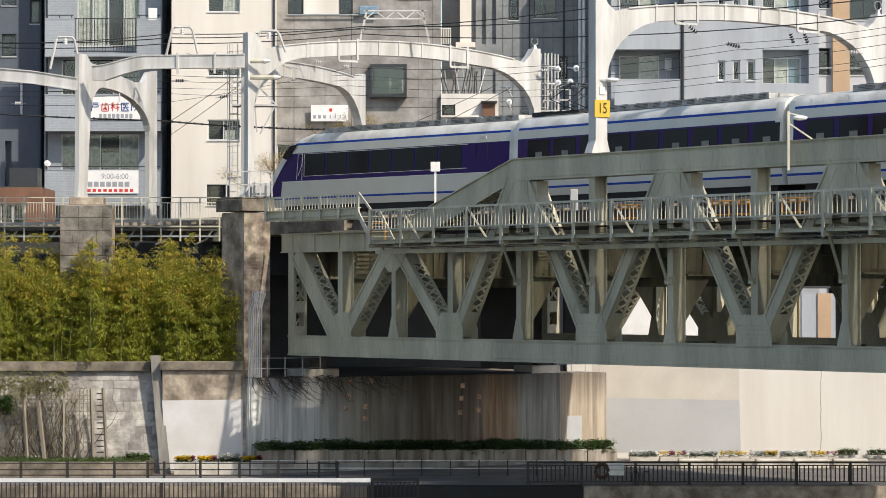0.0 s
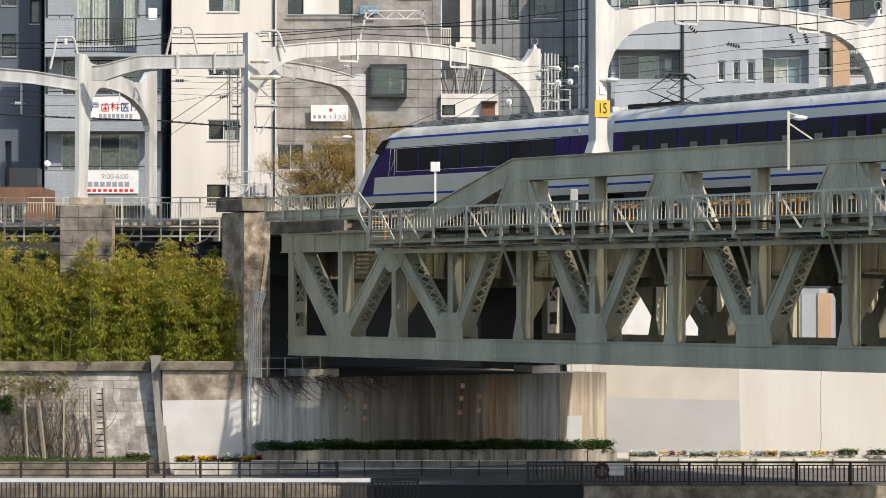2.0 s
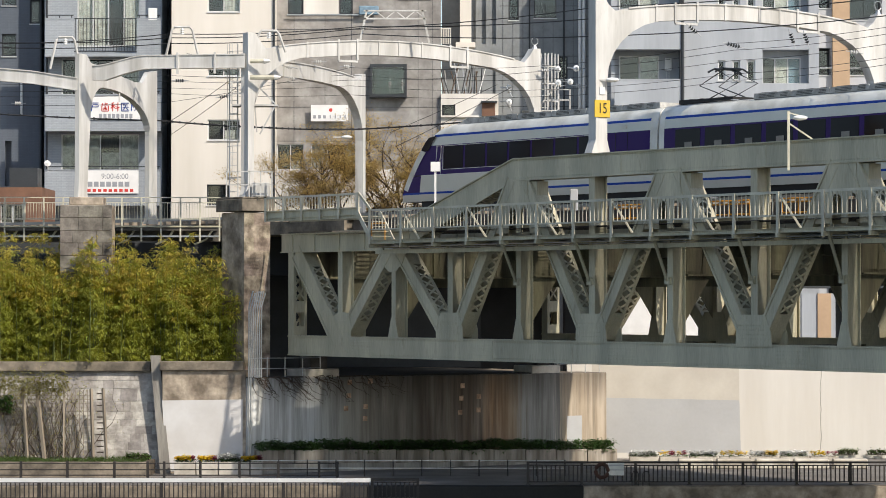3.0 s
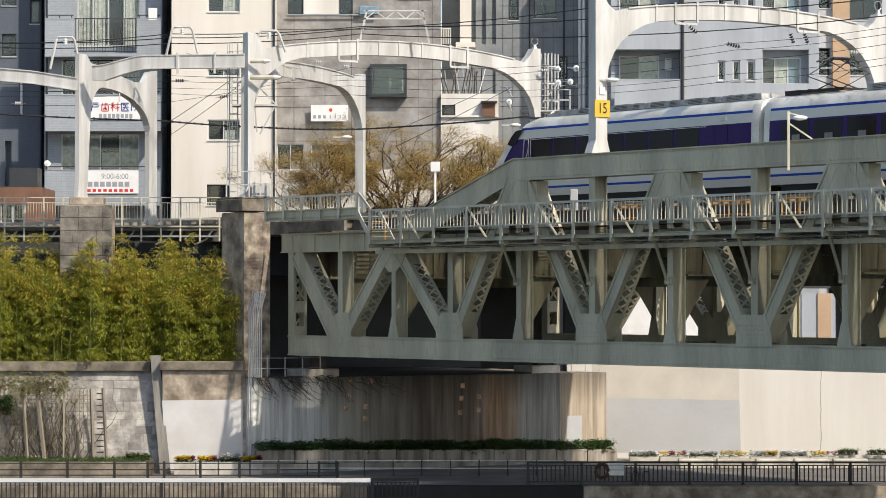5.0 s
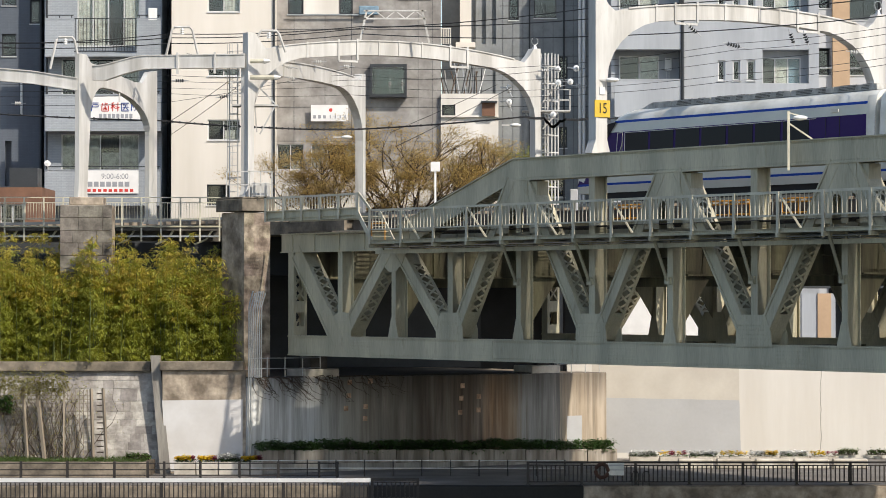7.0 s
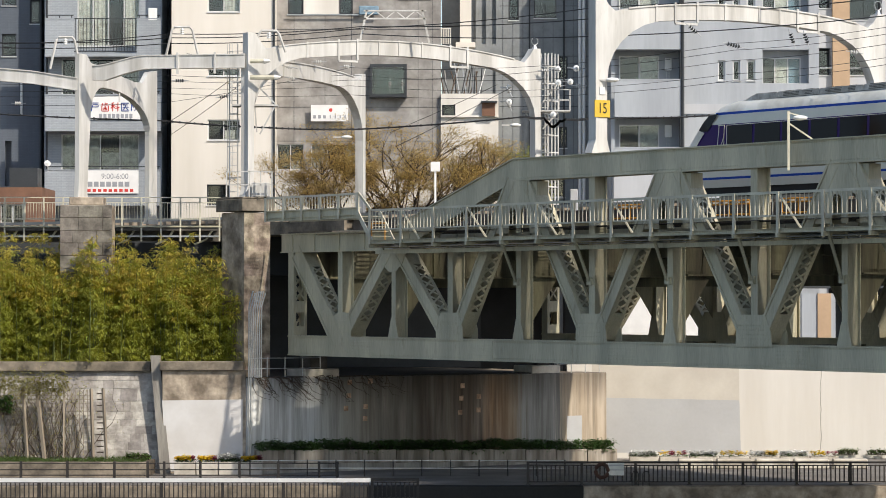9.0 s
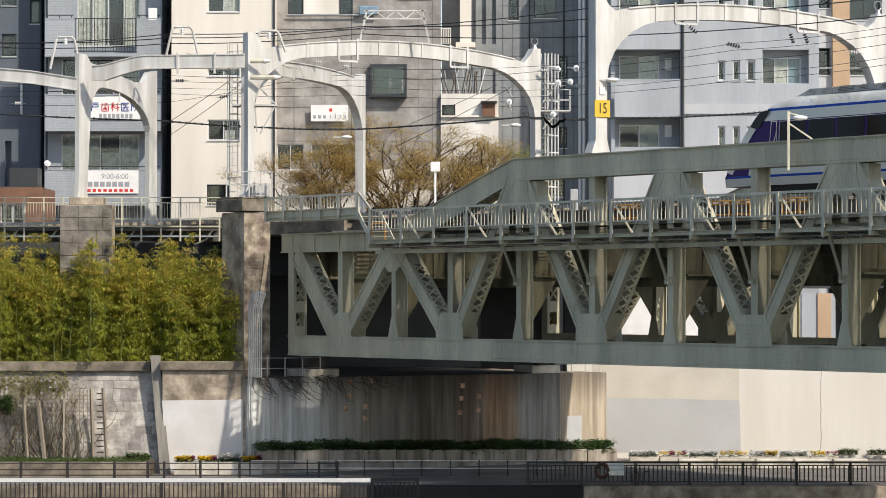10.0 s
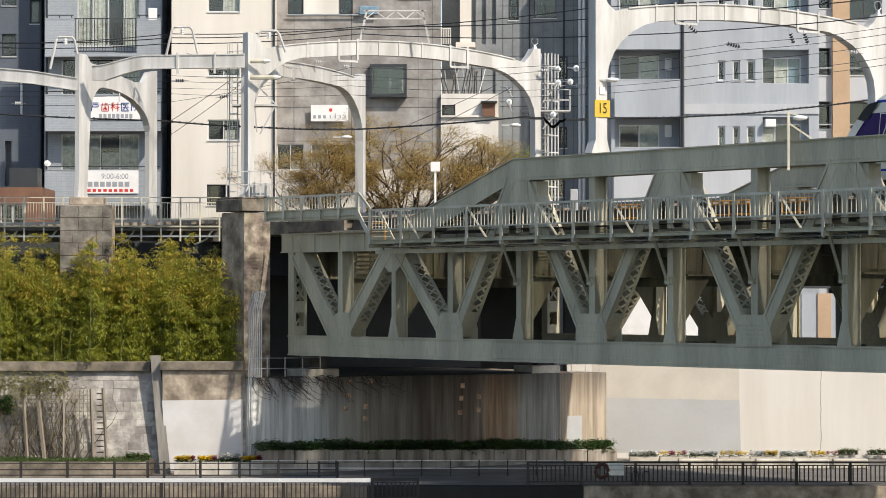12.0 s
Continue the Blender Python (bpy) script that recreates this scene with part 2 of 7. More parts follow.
BALLAST = material("ballast", (0.16, 0.135, 0.11), 0.95, 0, 0.3, 0.6, 12, 0.6)
B_NAVY = material("dark_blue_grey_tile", (0.125, 0.145, 0.175), 0.6, 0, 0.12, 2.2, 6, 0.08, (0.095, 0.112, 0.138), 1)
B_BLUEGREY = material("blue_grey_tile", (0.37, 0.40, 0.43), 0.6, 0, 0.1, 2.4, 6, 0.1, (0.31, 0.335, 0.36), 1)
B_CREAM = material("cream_render", (0.75, 0.70, 0.63), 0.8, 0, 0.05, 2.4, 6, 0.08, (0.66, 0.61, 0.53), 1)
B_CONC = material("grey_fairface_concrete", (0.33, 0.315, 0.295), 0.8, 0, 0.26, 1.1, 4, 0.2, (0.22, 0.205, 0.19))
B_WHITE = material("white_render", (0.76, 0.73, 0.68), 0.8, 0, 0.07, 1.8, 6, 0.08, (0.6, 0.56, 0.5), 1)
B_SLATE = material("slate_grey_panel", (0.235, 0.25, 0.255), 0.7, 0, 0.16, 1.6, 6, 0.1, (0.175, 0.185, 0.19))
B_LILAC = material("pale_blue_grey_tile", (0.4, 0.425, 0.455), 0.6, 0, 0.1, 1.4, 6, 0.08, (0.345, 0.365, 0.395), 1)
B_PALE = material("pale_grey_render", (0.5, 0.51, 0.53), 0.8, 0, 0.06, 2, 6, 0.08, (0.44, 0.45, 0.47), 1)
B_BEIGE = material("peach_render", (0.52, 0.36, 0.23), 0.8, 0, 0.07, 2, 6, 0.08)
B_BROWN = material("brown_panel", (0.2, 0.1, 0.06), 0.7, 0, 0.15, 1, 6, 0.05)
DARK_PIPE = material("dark_metal", (0.05, 0.055, 0.06), 0.5, 0.3, 0.1, 1, 8, 0)
# near-black wall colour that stands for shade in deep gaps
SHADE_WALL = material("shade_dark_wall", (0.06, 0.065, 0.07), 0.9, 0, 0.1, 1, 8, 0)
for m in (TRAIN_GLASS, TRAIN_PURPLE, TRAIN_BLUE):
    m.node_tree.nodes["Principled BSDF"].inputs["Specular IOR Level"].default_value = 0.1


def tile_lines(m, wide, high, dark=0.78):
    """Fine tile joints over a facade too far off to show single tiles."""
    n, l = m.node_tree.nodes, m.node_tree.links
    b = n["Principled BSDF"]
    before = b.inputs["Base Color"].links[0].from_socket
    geo, sep, com, br, mx = (n.new("ShaderNode" + k) for k in ("NewGeometry", "SeparateXYZ", "CombineXYZ", "TexBrick", "MixRGB"))
    l.new(geo.outputs["Position"], sep.inputs[0])
    l.new(sep.outputs["X"], com.inputs["X"])
    l.new(sep.outputs["Z"], com.inputs["Y"])
    l.new(com.outputs[0], br.inputs["Vector"])
    br.inputs["Scale"].default_value = 1
    br.inputs["Brick Width"].default_value, br.inputs["Row Height"].default_value, br.inputs["Mortar Size"].default_value = wide, high, 0.012
    br.inputs["Color1"].default_value, br.inputs["Color2"].default_value, br.inputs["Mortar"].default_value = (1, 1, 1, 1), (0.9, 0.9, 0.9, 1), (dark, dark, dark, 1)
    mx.blend_type = "MULTIPLY"
    mx.inputs["Fac"].default_value = 1
    l.new(before, mx.inputs[1])
    l.new(br.outputs["Color"], mx.inputs[2])
    l.new(mx.outputs[0], b.inputs["Base Color"])


tile_lines(B_BLUEGREY, 0.3, 0.1)
tile_lines(B_NAVY, 0.3, 0.1, 0.85)
PANE = glass_material("window_glass", (0.86, 0.9, 0.9), 0.25)
CURTAIN = material("curtain", (0.62, 0.6, 0.54), 0.9, 0, 0.12, 0.25, 4, 0, (0.42, 0.4, 0.36), 0)
CURTAIN_BLUE = material("blue_curtain", (0.2, 0.3, 0.38), 0.9, 0, 0.12, 0.25, 4, 0)
ROOM_SHADE = material("painted_room_shade", (0.05, 0.048, 0.045), 0.9, 0, 0.2, 1, 4, 0)
ALU = material("aluminium_frame", (0.66, 0.66, 0.65), 0.4, 0.2, 0.05, 1, 8, 0)
BANNER = material("banner_cloth", (0.8, 0.79, 0.77), 0.85, 0, 0.05, 0.6, 8, 0.1)
PRINT_BLUE = material("print_blue", (0.03, 0.06, 0.25), 0.6, 0, 0.02, 1, 8, 0)
PRINT_RED = material("print_red", (0.6, 0.05, 0.04), 0.6, 0, 0.02, 1, 8, 0)
PRINT_GREY = material("print_grey", (0.32, 0.33, 0.35), 0.6, 0, 0.02, 1, 8, 0)
LAMP_WHITE = material("lamp_housing", (0.8, 0.8, 0.78), 0.4, 0, 0.03, 1, 8, 0)


# ---- building blocks ----
def box(bm, x0, y0, z0, x1, y1, z1, bevel=0.0):
    g = bmesh.new() if bevel else bm
    v = [g.verts.new(p) for p in ((x0, y0, z0), (x1, y0, z0), (x1, y1, z0), (x0, y1, z0), (x0, y0, z1), (x1, y0, z1), (x1, y1, z1), (x0, y1, z1))]
    for q in ((3, 2, 1, 0), (4, 5, 6, 7), (0, 1, 5, 4), (1, 2, 6, 5), (2, 3, 7, 6), (3, 0, 4, 7)):
        g.faces.new([v[i] for i in q])
    if bevel:
        bmesh.ops.bevel(g, geom=g.edges[:], offset=bevel, segments=1, affect="EDGES")
        join(bm, g)
    return bm


def join(bm, g):
    m = {v: bm.verts.new(v.co) for v in g.verts}
    for f in g.faces:
        bm.faces.new([m[v] for v in f.verts])
    g.free()


def beam(bm, a, b, wide, deep, up=(0, 0, 1)):
    """A square bar from a to b; deep runs along up."""
    a, b, up = Vector(a), Vector(b), Vector(up)
    d = (b - a).normalized()
    s = d.cross(up)
    if s.length < 1e-4:
        s = d.cross(Vector((1, 0, 0)))
    s.normalize()
    t = s.cross(d).normalized()
    s, t = s * wide / 2, t * deep / 2
    v = [bm.verts.new(p + i * s + j * t) for p in (a, b) for i, j in ((-1, -1), (1, -1), (1, 1), (-1, 1))]
    for q in ((0, 1, 2, 3), (7, 6, 5, 4), (0, 4, 5, 1), (1, 5, 6, 2), (2, 6, 7, 3), (3, 7, 4, 0)):
        bm.faces.new([v[i] for i in q])
    return bm


def tube(bm, pts, r, n=6, r1=None, cap=True):
    """A round bar along points, tapering from r to r1."""
    pts = [Vector(p) for p in pts]
    rings = []
    for i, p in enumerate(pts):
        d = (pts[min(i + 1, len(pts) - 1)] - pts[max(i - 1, 0)]).normalized()
        s = d.cross(Vector((0, 0, 1)) if abs(d.z) < 0.95 else Vector((1, 0, 0))).normalized()
        t = s.cross(d)
        rr = r + ((r1 if r1 is not None else r) - r) * i / max(1, len(pts) - 1)
        rings.append([bm.verts.new(p + (s * math.cos(k * math.tau / n) + t * math.sin(k * math.tau / n)) * rr) for k in range(n)])
    for a, b in zip(rings, rings[1:]):
        for k in range(n):
            bm.faces.new((a[k], a[(k + 1) % n], b[(k + 1) % n], b[k]))
    if cap:
        bm.faces.new(rings[0][::-1]), bm.faces.new(rings[-1])
    return bm


def prism(bm, outline, y0, y1):
    """An outline of (x, z) drawn out from y0 to y1."""
    a = [bm.verts.new((x, y0, z)) for x, z in outline]
    b = [bm.verts.new((x, y1, z)) for x, z in outline]
    bm.faces.new(a), bm.faces.new(b[::-1])
    for i in range(len(a)):
        j = (i + 1) % len(a)
        bm.faces.new((a[i], b[i], b[j], a[j]))
    return bm


def lattice_frame(bm, xs, zs, y0, y1):
    """A frame in one piece: xs and zs run bar, gap, bar, gap, bar; the gaps between bars stay open."""
    nx, nz = len(xs) - 1, len(zs) - 1
    full = lambda i, j: 0 <= i < nx and 0 <= j < nz and (i % 2 == 0 or j % 2 == 0)
    at = {}

    def v(i, j, y):
        if (i, j, y) not in at:
            at[i, j, y] = bm.verts.new((xs[i], y, zs[j]))
        return at[i, j, y]

    for i in range(nx):
        for j in range(nz):
            if full(i, j):
                for y in (y0, y1):
                    bm.faces.new([v(i, j, y), v(i + 1, j, y), v(i + 1, j + 1, y), v(i, j + 1, y)])
                for di, dj, a, b in ((-1, 0, (i, j), (i, j + 1)), (1, 0, (i + 1, j), (i + 1, j + 1)), (0, -1, (i, j), (i + 1, j)), (0, 1, (i, j + 1), (i + 1, j + 1))):
                    if not full(i + di, j + dj):
                        bm.faces.new([v(*a, y0), v(*b, y0), v(*b, y1), v(*a, y1)])
    return bm


def bars_between(a, c, n, f):
    """Edges of n + 1 bars of width f that part a..c into n openings."""
    out = [a, a + f]
    for i in range(1, n):
        x = a + (c - a) * i / n
        out += [x - f / 2, x + f / 2]
    return out + [c - f, c]


def mesh_of(name, bm, mat, smooth=False):
    bmesh.ops.recalc_face_normals(bm, faces=bm.faces[:])
    me = bpy.data.meshes.new(name)
    bm.to_mesh(me)
    bm.free()
    me.materials.append(mat)
    if smooth:
        me.shade_smooth()
    return me


def part(name, bm, mat, parent, label="", smooth=False):
    ob = new(name, mesh_of(name, bm, mat, smooth))
    ob.parent = parent
    return tagged(ob, label)


def share(name, me, parent, m=None):
    ob = new(name, me)
    ob.parent = parent
    if m is not None:
        ob.matrix_basis = m
    return ob


def thing(name, label, category, m=None, group="", kind=""):
    ob = new(name)
    if m is not None:
        ob.matrix_basis = m
    return tagged(ob, label, category, group, kind)


def solid(name, bm, mat, label, category, kind="", m=None, group="", smooth=False):
    ob = new(name, mesh_of(name, bm, mat, smooth))
    if m is not None:
        ob.matrix_basis = m
    return tagged(ob, label, category, group, kind)


def boxes(name, mat, parent, *dims, label="", bevel=0.0):
    bm = bmesh.new()
    for d in dims:
        box(bm, *d, bevel)
    return part(name, bm, mat, parent, label)


# the bridge's own frame: u along it towards the near bank, w across it, z up
U_DIR, W_DIR = Vector((0.5605, -0.8282, 0)), Vector((0.8282, 0.5605, 0))
BRIDGE = Matrix.Translation((-4.89, 143.5, 0)) @ Matrix((U_DIR, W_DIR, (0, 0, 1))).transposed().to_4x4()


def bridge_point(u, w, z=0.0):
    return BRIDGE @ Vector((u, w, z))


# ---- ground, river, banks ----
def setting():
    g = bmesh.new()
    v = [g.verts.new(p) for p in ((-2500, 137.2, 0), (2500, 137.2, 0), (2500, 4000, 0), (-2500, 4000, 0))]
    g.faces.new(v)
    solid("ground", g, PAVING, "brown-grey paved riverside promenade", "ground", "structure")
    g = bmesh.new()
    g.faces.new([g.verts.new(p) for p in ((-2500, -2500, -2.2), (2500, -2500, -2.2), (2500, 137.6, -2.2), (-2500, 137.6, -2.2))])
    solid("water", g, WATER, "dark green river water", "water", "structure")
    g = bmesh.new()
    box(g, 6.3, 136.9, -2.6, 60, 137.9, -0.02, 0.04)
    solid("quay_wall_1", g, CONCRETE_WARM, "pale weathered stone quay edge above the river", "quay wall", "structure")
    g = bmesh.new()
    box(g, -60, 136.9, -2.6, -3.4, 137.9, -0.02, 0.04)
    solid("quay_wall_5", g, CONCRETE_BAND, "grey streaked concrete quay edge behind the terrace fence", "quay wall", "structure")
    # this stretch of quay has the bridge's shadow put into its colour
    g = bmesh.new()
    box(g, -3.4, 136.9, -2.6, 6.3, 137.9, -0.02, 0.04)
    solid("quay_wall_4", g, SHADE_STONE, "quay edge under the bridge, coloured near black as shade", "quay wall", "structure")
    g = bmesh.new()
    box(g, -60, 134.5, -2.6, -1.0, 136.89, -0.56, 0.02)
    solid("promenade_terrace", g, PAVING, "dark paved lower promenade terrace", "promenade", "structure")

    # cream flood wall beyond the bridge
    g = bmesh.new()
    box(g, 6.5, 160, -0.3, 60, 161.2, 5.08)
    solid("flood_wall_1", g, CREAM_WALL, "cream painted concrete flood wall with a crack", "wall", "structure")
    g = bmesh.new()
    prism(g, [(7.8, 0.3), (15.6, 0.3), (15.53, 3.04), (7.8, 3.19)], 159.992, 160.0)
    solid("paint_patch", g, GREY_PATCH, "light grey overpainted patch on the cream wall", "paint patch", "structure")
    g = bmesh.new()
    prism(g, [(7.8, 3.19), (15.53, 3.04), (15.50, 4.73), (7.8, 4.93)], 159.994, 160.0)
    solid("paint_patch_beige", g, BEIGE_PATCH, "beige overpainted strip on the cream wall", "paint patch", "structure")
    g = bmesh.new()
    pts = [(19.79 + random.uniform(-0.06, 0.06), 159.995, 4.64 - i * 0.35) for i in range(13)]
    tube(g, pts, 0.012, 4)
    solid("wall_crack", g, CONCRETE, "thin dark crack down the cream wall", "crack", "structure")

    # battered stone quay wall on the upstream side
    top, foot = 4.87, 0.6
    g = bmesh.new()
    prism2 = [(146.5, foot - 0.6), (147.5, top), (150, top), (150, foot - 0.6)]
    a = [g.verts.new((-45, y, z)) for y, z in prism2]
    b = [g.verts.new((-13.40, y, z)) for y, z in prism2]
    g.faces.new(a), g.faces.new(b)
    for i in range(4):
        g.faces.new((a[i], a[(i + 1) % 4], b[(i + 1) % 4], b[i]))
    wall = solid("quay_wall_2", g, MORTAR, "sloping quay wall of irregular grey stone blocks", "wall", "structure")
    g = bmesh.new()
    box(g, -13.46, 146.3, -0.3, -9.44, 149, 4.95, 0.03)
    solid("quay_wall_3", g, CONCRETE_WARM, "brown weathered concrete wall beside the bridge", "wall", "structure")
    g = bmesh.new()
    prism(g, [(-13.24, 0.1), (-9.60, 0.1), (-9.60, 3.54), (-13.46, 3.49)], 146.285, 146.296)
    solid("paint_patch_white", g, WHITE_PATCH, "white overpainted panel on the brown wall", "paint patch", "structure")
    g = bmesh.new()
    box(g, -45, 147.2, top, -14.11, 148.1, 5.33, 0.03)
    box(g, -13.56, 146.1, 4.93, -9.55, 147.3, 5.36, 0.03)
    solid("coping", g, CONCRETE_BAND, "stained concrete coping along the quay wall", "coping", "structure")
    g = bmesh.new()
    v = [g.verts.new(p) for p in ((-13.52, 146.0, 0), (-13.03, 146.0, 0), (-13.03, 147.5, 0), (-13.52, 147.5, 0))]
    x0, x1 = -14.07, -13.64
    t = [g.verts.new(p) for p in ((x0, 146.7, 5.63), (x1, 146.7, 5.63), (x1, 147.5, 5.63), (x0, 147.5, 5.63))]
    g.faces.new(v[::-1]), g.faces.new(t)
    for i in range(4):
        g.faces.new((v[i], v[(i + 1) % 4], t[(i + 1) % 4], t[i]))
    solid("wall_buttress", g, CONCRETE, "leaning concrete buttress between two quay walls", "buttress", "structure")
    g = bmesh.new()
    box(g, -45, 147.9, 3.9, -9.44, 157, 5.06)
    solid("upper_terrace", g, EARTH, "raised earth terrace behind the quay wall", "terrace", "structure")
    # stone blocks
    rnd = random.Random(5)
    meshes = {}
    z = foot
    n = 0
    while z < top - 0.05:
        h = min(rnd.choice((0.3, 0.38, 0.5, 0.62)), top - z)
        x = -24.2
        while x < -13.94:
            w = rnd.choice((0.35, 0.5, 0.65, 0.8, 1.0))
            key = (w, round(h, 2), rnd.randrange(3))
            if key not in meshes:
                m = bmesh.new()
                box(m, 0.005, -0.006 - 0.009 * key[2], 0.003, w - 0.003, 0.08, h - 0.003, 0.005)
                meshes[key] = mesh_of("stone", m, STONE)
            y = 146.5 + (z - foot + 0.6) / (top - foot + 0.6)
            share("stone", meshes[key], wall, Matrix.Translation((x, y, z)) @ pose(0, 0, 0, -11, 0, 0))
            x += w
            n += 1
        z += h
    # planting bed with its kerb
    g = bmesh.new()
    box(g, -45, 143.0, -0.1, -13.82, 143.3, 0.72, 0.02)
    solid("bed_kerb", g, CONCRETE_BAND, "grey concrete kerb of a grass bed", "kerb", "structure")
    g = bmesh.new()
    box(g, -45, 143.3, -0.1, -13.82, 146.6, 0.68)
    solid("bed_soil", g, EARTH, "soil of the grass bed", "soil", "structure")
    # the street side behind everything, closing the view under the deck
    g = bmesh.new()
    box(g, -120, 176, 0.004, 120, 184, 0.01)
    solid("road", g, ASPHALT, "asphalt street beyond the viaduct", "road", "structure")


setting()


# ---- abutment and pilaster ----
def abutment():
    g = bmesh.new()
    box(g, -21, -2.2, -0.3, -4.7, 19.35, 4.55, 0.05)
    solid("abutment", g, RUST_SHADE_WALL, "tall concrete bridge abutment streaked with rust and painted bridge shade", "abutment", "structure", BRIDGE)
    # thin black sheet that puts the deck's shade on the shelf top
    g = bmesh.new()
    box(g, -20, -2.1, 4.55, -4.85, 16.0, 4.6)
    solid("shelf_shade", g, SHADE_STONE, "black sheet painted as shade on the abutment shelf", "dirt", "structure", BRIDGE)
    # recess behind the shelf: its shade is in the wall colour
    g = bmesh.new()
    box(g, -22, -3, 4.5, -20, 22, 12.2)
    solid("abutment_back_wall", g, SHADE_WALL, "back wall above the abutment shelf, shade put into its dark colour", "abutment", "structure", BRIDGE)
    g = bmesh.new()
    box(g, -4.69, 16.75, 0.6, -4.675, 17.7, 2.35)
    solid("paint_patch_pale", g, GREY_PATCH, "small pale overpainted patch on the abutment", "paint patch", "structure", BRIDGE)
    # pale plates painted as flecks of sun that fall through the deck onto the face
    for w, z in ((3.57, 4.28), (3.51, 3.62), (3.35, 3.01), (4.49, 3.07), (4.46, 2.49), (4.76, 4.32), (10.25, 4.0), (10.18, 3.38), (10.11, 2.67), (11.25, 3.45), (11.22, 2.77)):
        bm = bmesh.new()
        box(bm, -4.69, w - 0.13, z - 0.12, -4.668, w + 0.13, z + 0.12, 0.008)
        solid("sun_fleck", bm, SUN_FLECK, "small pale orange sun fleck painted on the abutment face", "patch", m=BRIDGE, group="abutment patches")
    p = thing("pilaster", "weathered stone pilaster with a moulded cap at the bridge end", "pilaster", BRIDGE @ pose(0, 0, 0))
    boxes("shaft", CONCRETE_WARM, p, (-8.2, -1.65, 0, -6.0, -0.2, 12.55), bevel=0.04)
    boxes("cap", CONCRETE_BAND, p, (-8.4, -1.85, 12.6, -5.85, 0.0, 13.2), (-8.36, -1.8, 13.2, -5.88, -0.05, 13.3), bevel=0.03)
    g = bmesh.new()
    box(g, -18.75, 149.5, 3.9, -16.31, 151.7, 12.97, 0.05)
    box(g, -18.36, 149.8, 12.97, -16.70, 151.4, 13.36, 0.03)
    vp = solid("viaduct_pier", g, CONCRETE_WARM, "stained block-built viaduct pier", "pier", "structure")
    rnd = random.Random(12)
    for i in range(9):
        z = 12.95 - (i + 1) * 0.62
        x = -18.77
        while x < -16.28 - 0.3:
            w = min(rnd.choice((0.6, 0.9, 1.2)), -16.22 - x)
            bm = bmesh.new()
            box(bm, x + 0.008, 149.45 - rnd.uniform(0, 0.03), z + 0.008, x + w - 0.008, 149.6, z + 0.612, 0.012)
            part("block", bm, STONE_GREY, vp)
            x += w
    for i in range(14):
        z = 12.55 - (i + 1) * 0.62
        bm = bmesh.new()
        k = -0.55 if i % 2 else -1.1
        for a, c in ((-1.66, k), (k, -0.19)):
            o = rnd.uniform(0, 0.008)
            box(bm, -6.02, a + 0.002, z + 0.002, -5.985 + o, c - 0.002, z + 0.618, 0.003)
        part("stone_course", bm, STONE_WARM, p)
    for u0, w0, w1 in ((-4.9, 1.0, 3.0), (-4.9, 14.6, 16.4)):
        b = thing("bridge_bearing", "pale concrete bearing block with a steel shoe under the bridge", "bearing", BRIDGE, "bridge bearings")
        boxes("block", PLANTER, b, (-6.4, w0, 4.55, -4.75, w1, 4.95), bevel=0.03)
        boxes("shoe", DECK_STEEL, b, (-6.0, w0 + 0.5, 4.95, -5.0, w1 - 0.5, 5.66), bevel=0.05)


abutment()
# ---- the railway bridge ----
LOW = [0.0, 9.2, 19.7, 30.2, 40.7, 51.2, 61.7]          # lower nodes
HIGH = [4.6, 14.45, 24.95, 35.45, 45.95, 56.45]         # upper nodes
SPAN = 15.1


def lacing(bm, a, b, w0, w1, step=0.6, bar=0.1):
    """Crossed flat bars between the two flanges of a member from a to b (u, z)."""
    a, b = Vector((a[0], 0, a[1])), Vector((b[0], 0, b[1]))
    out = (b - a).cross(Vector((0, 1, 0)))
    n = max(2, int((b - a).length / step))
    for i in range(n):
        p, q = a.lerp(b, i / n), a.lerp(b, (i + 1) / n)
        for s, e in ((w0, w1), (w1, w0)):
            beam(bm, (p.x, s, p.z), (q.x, e, q.z), bar, 0.02, out)


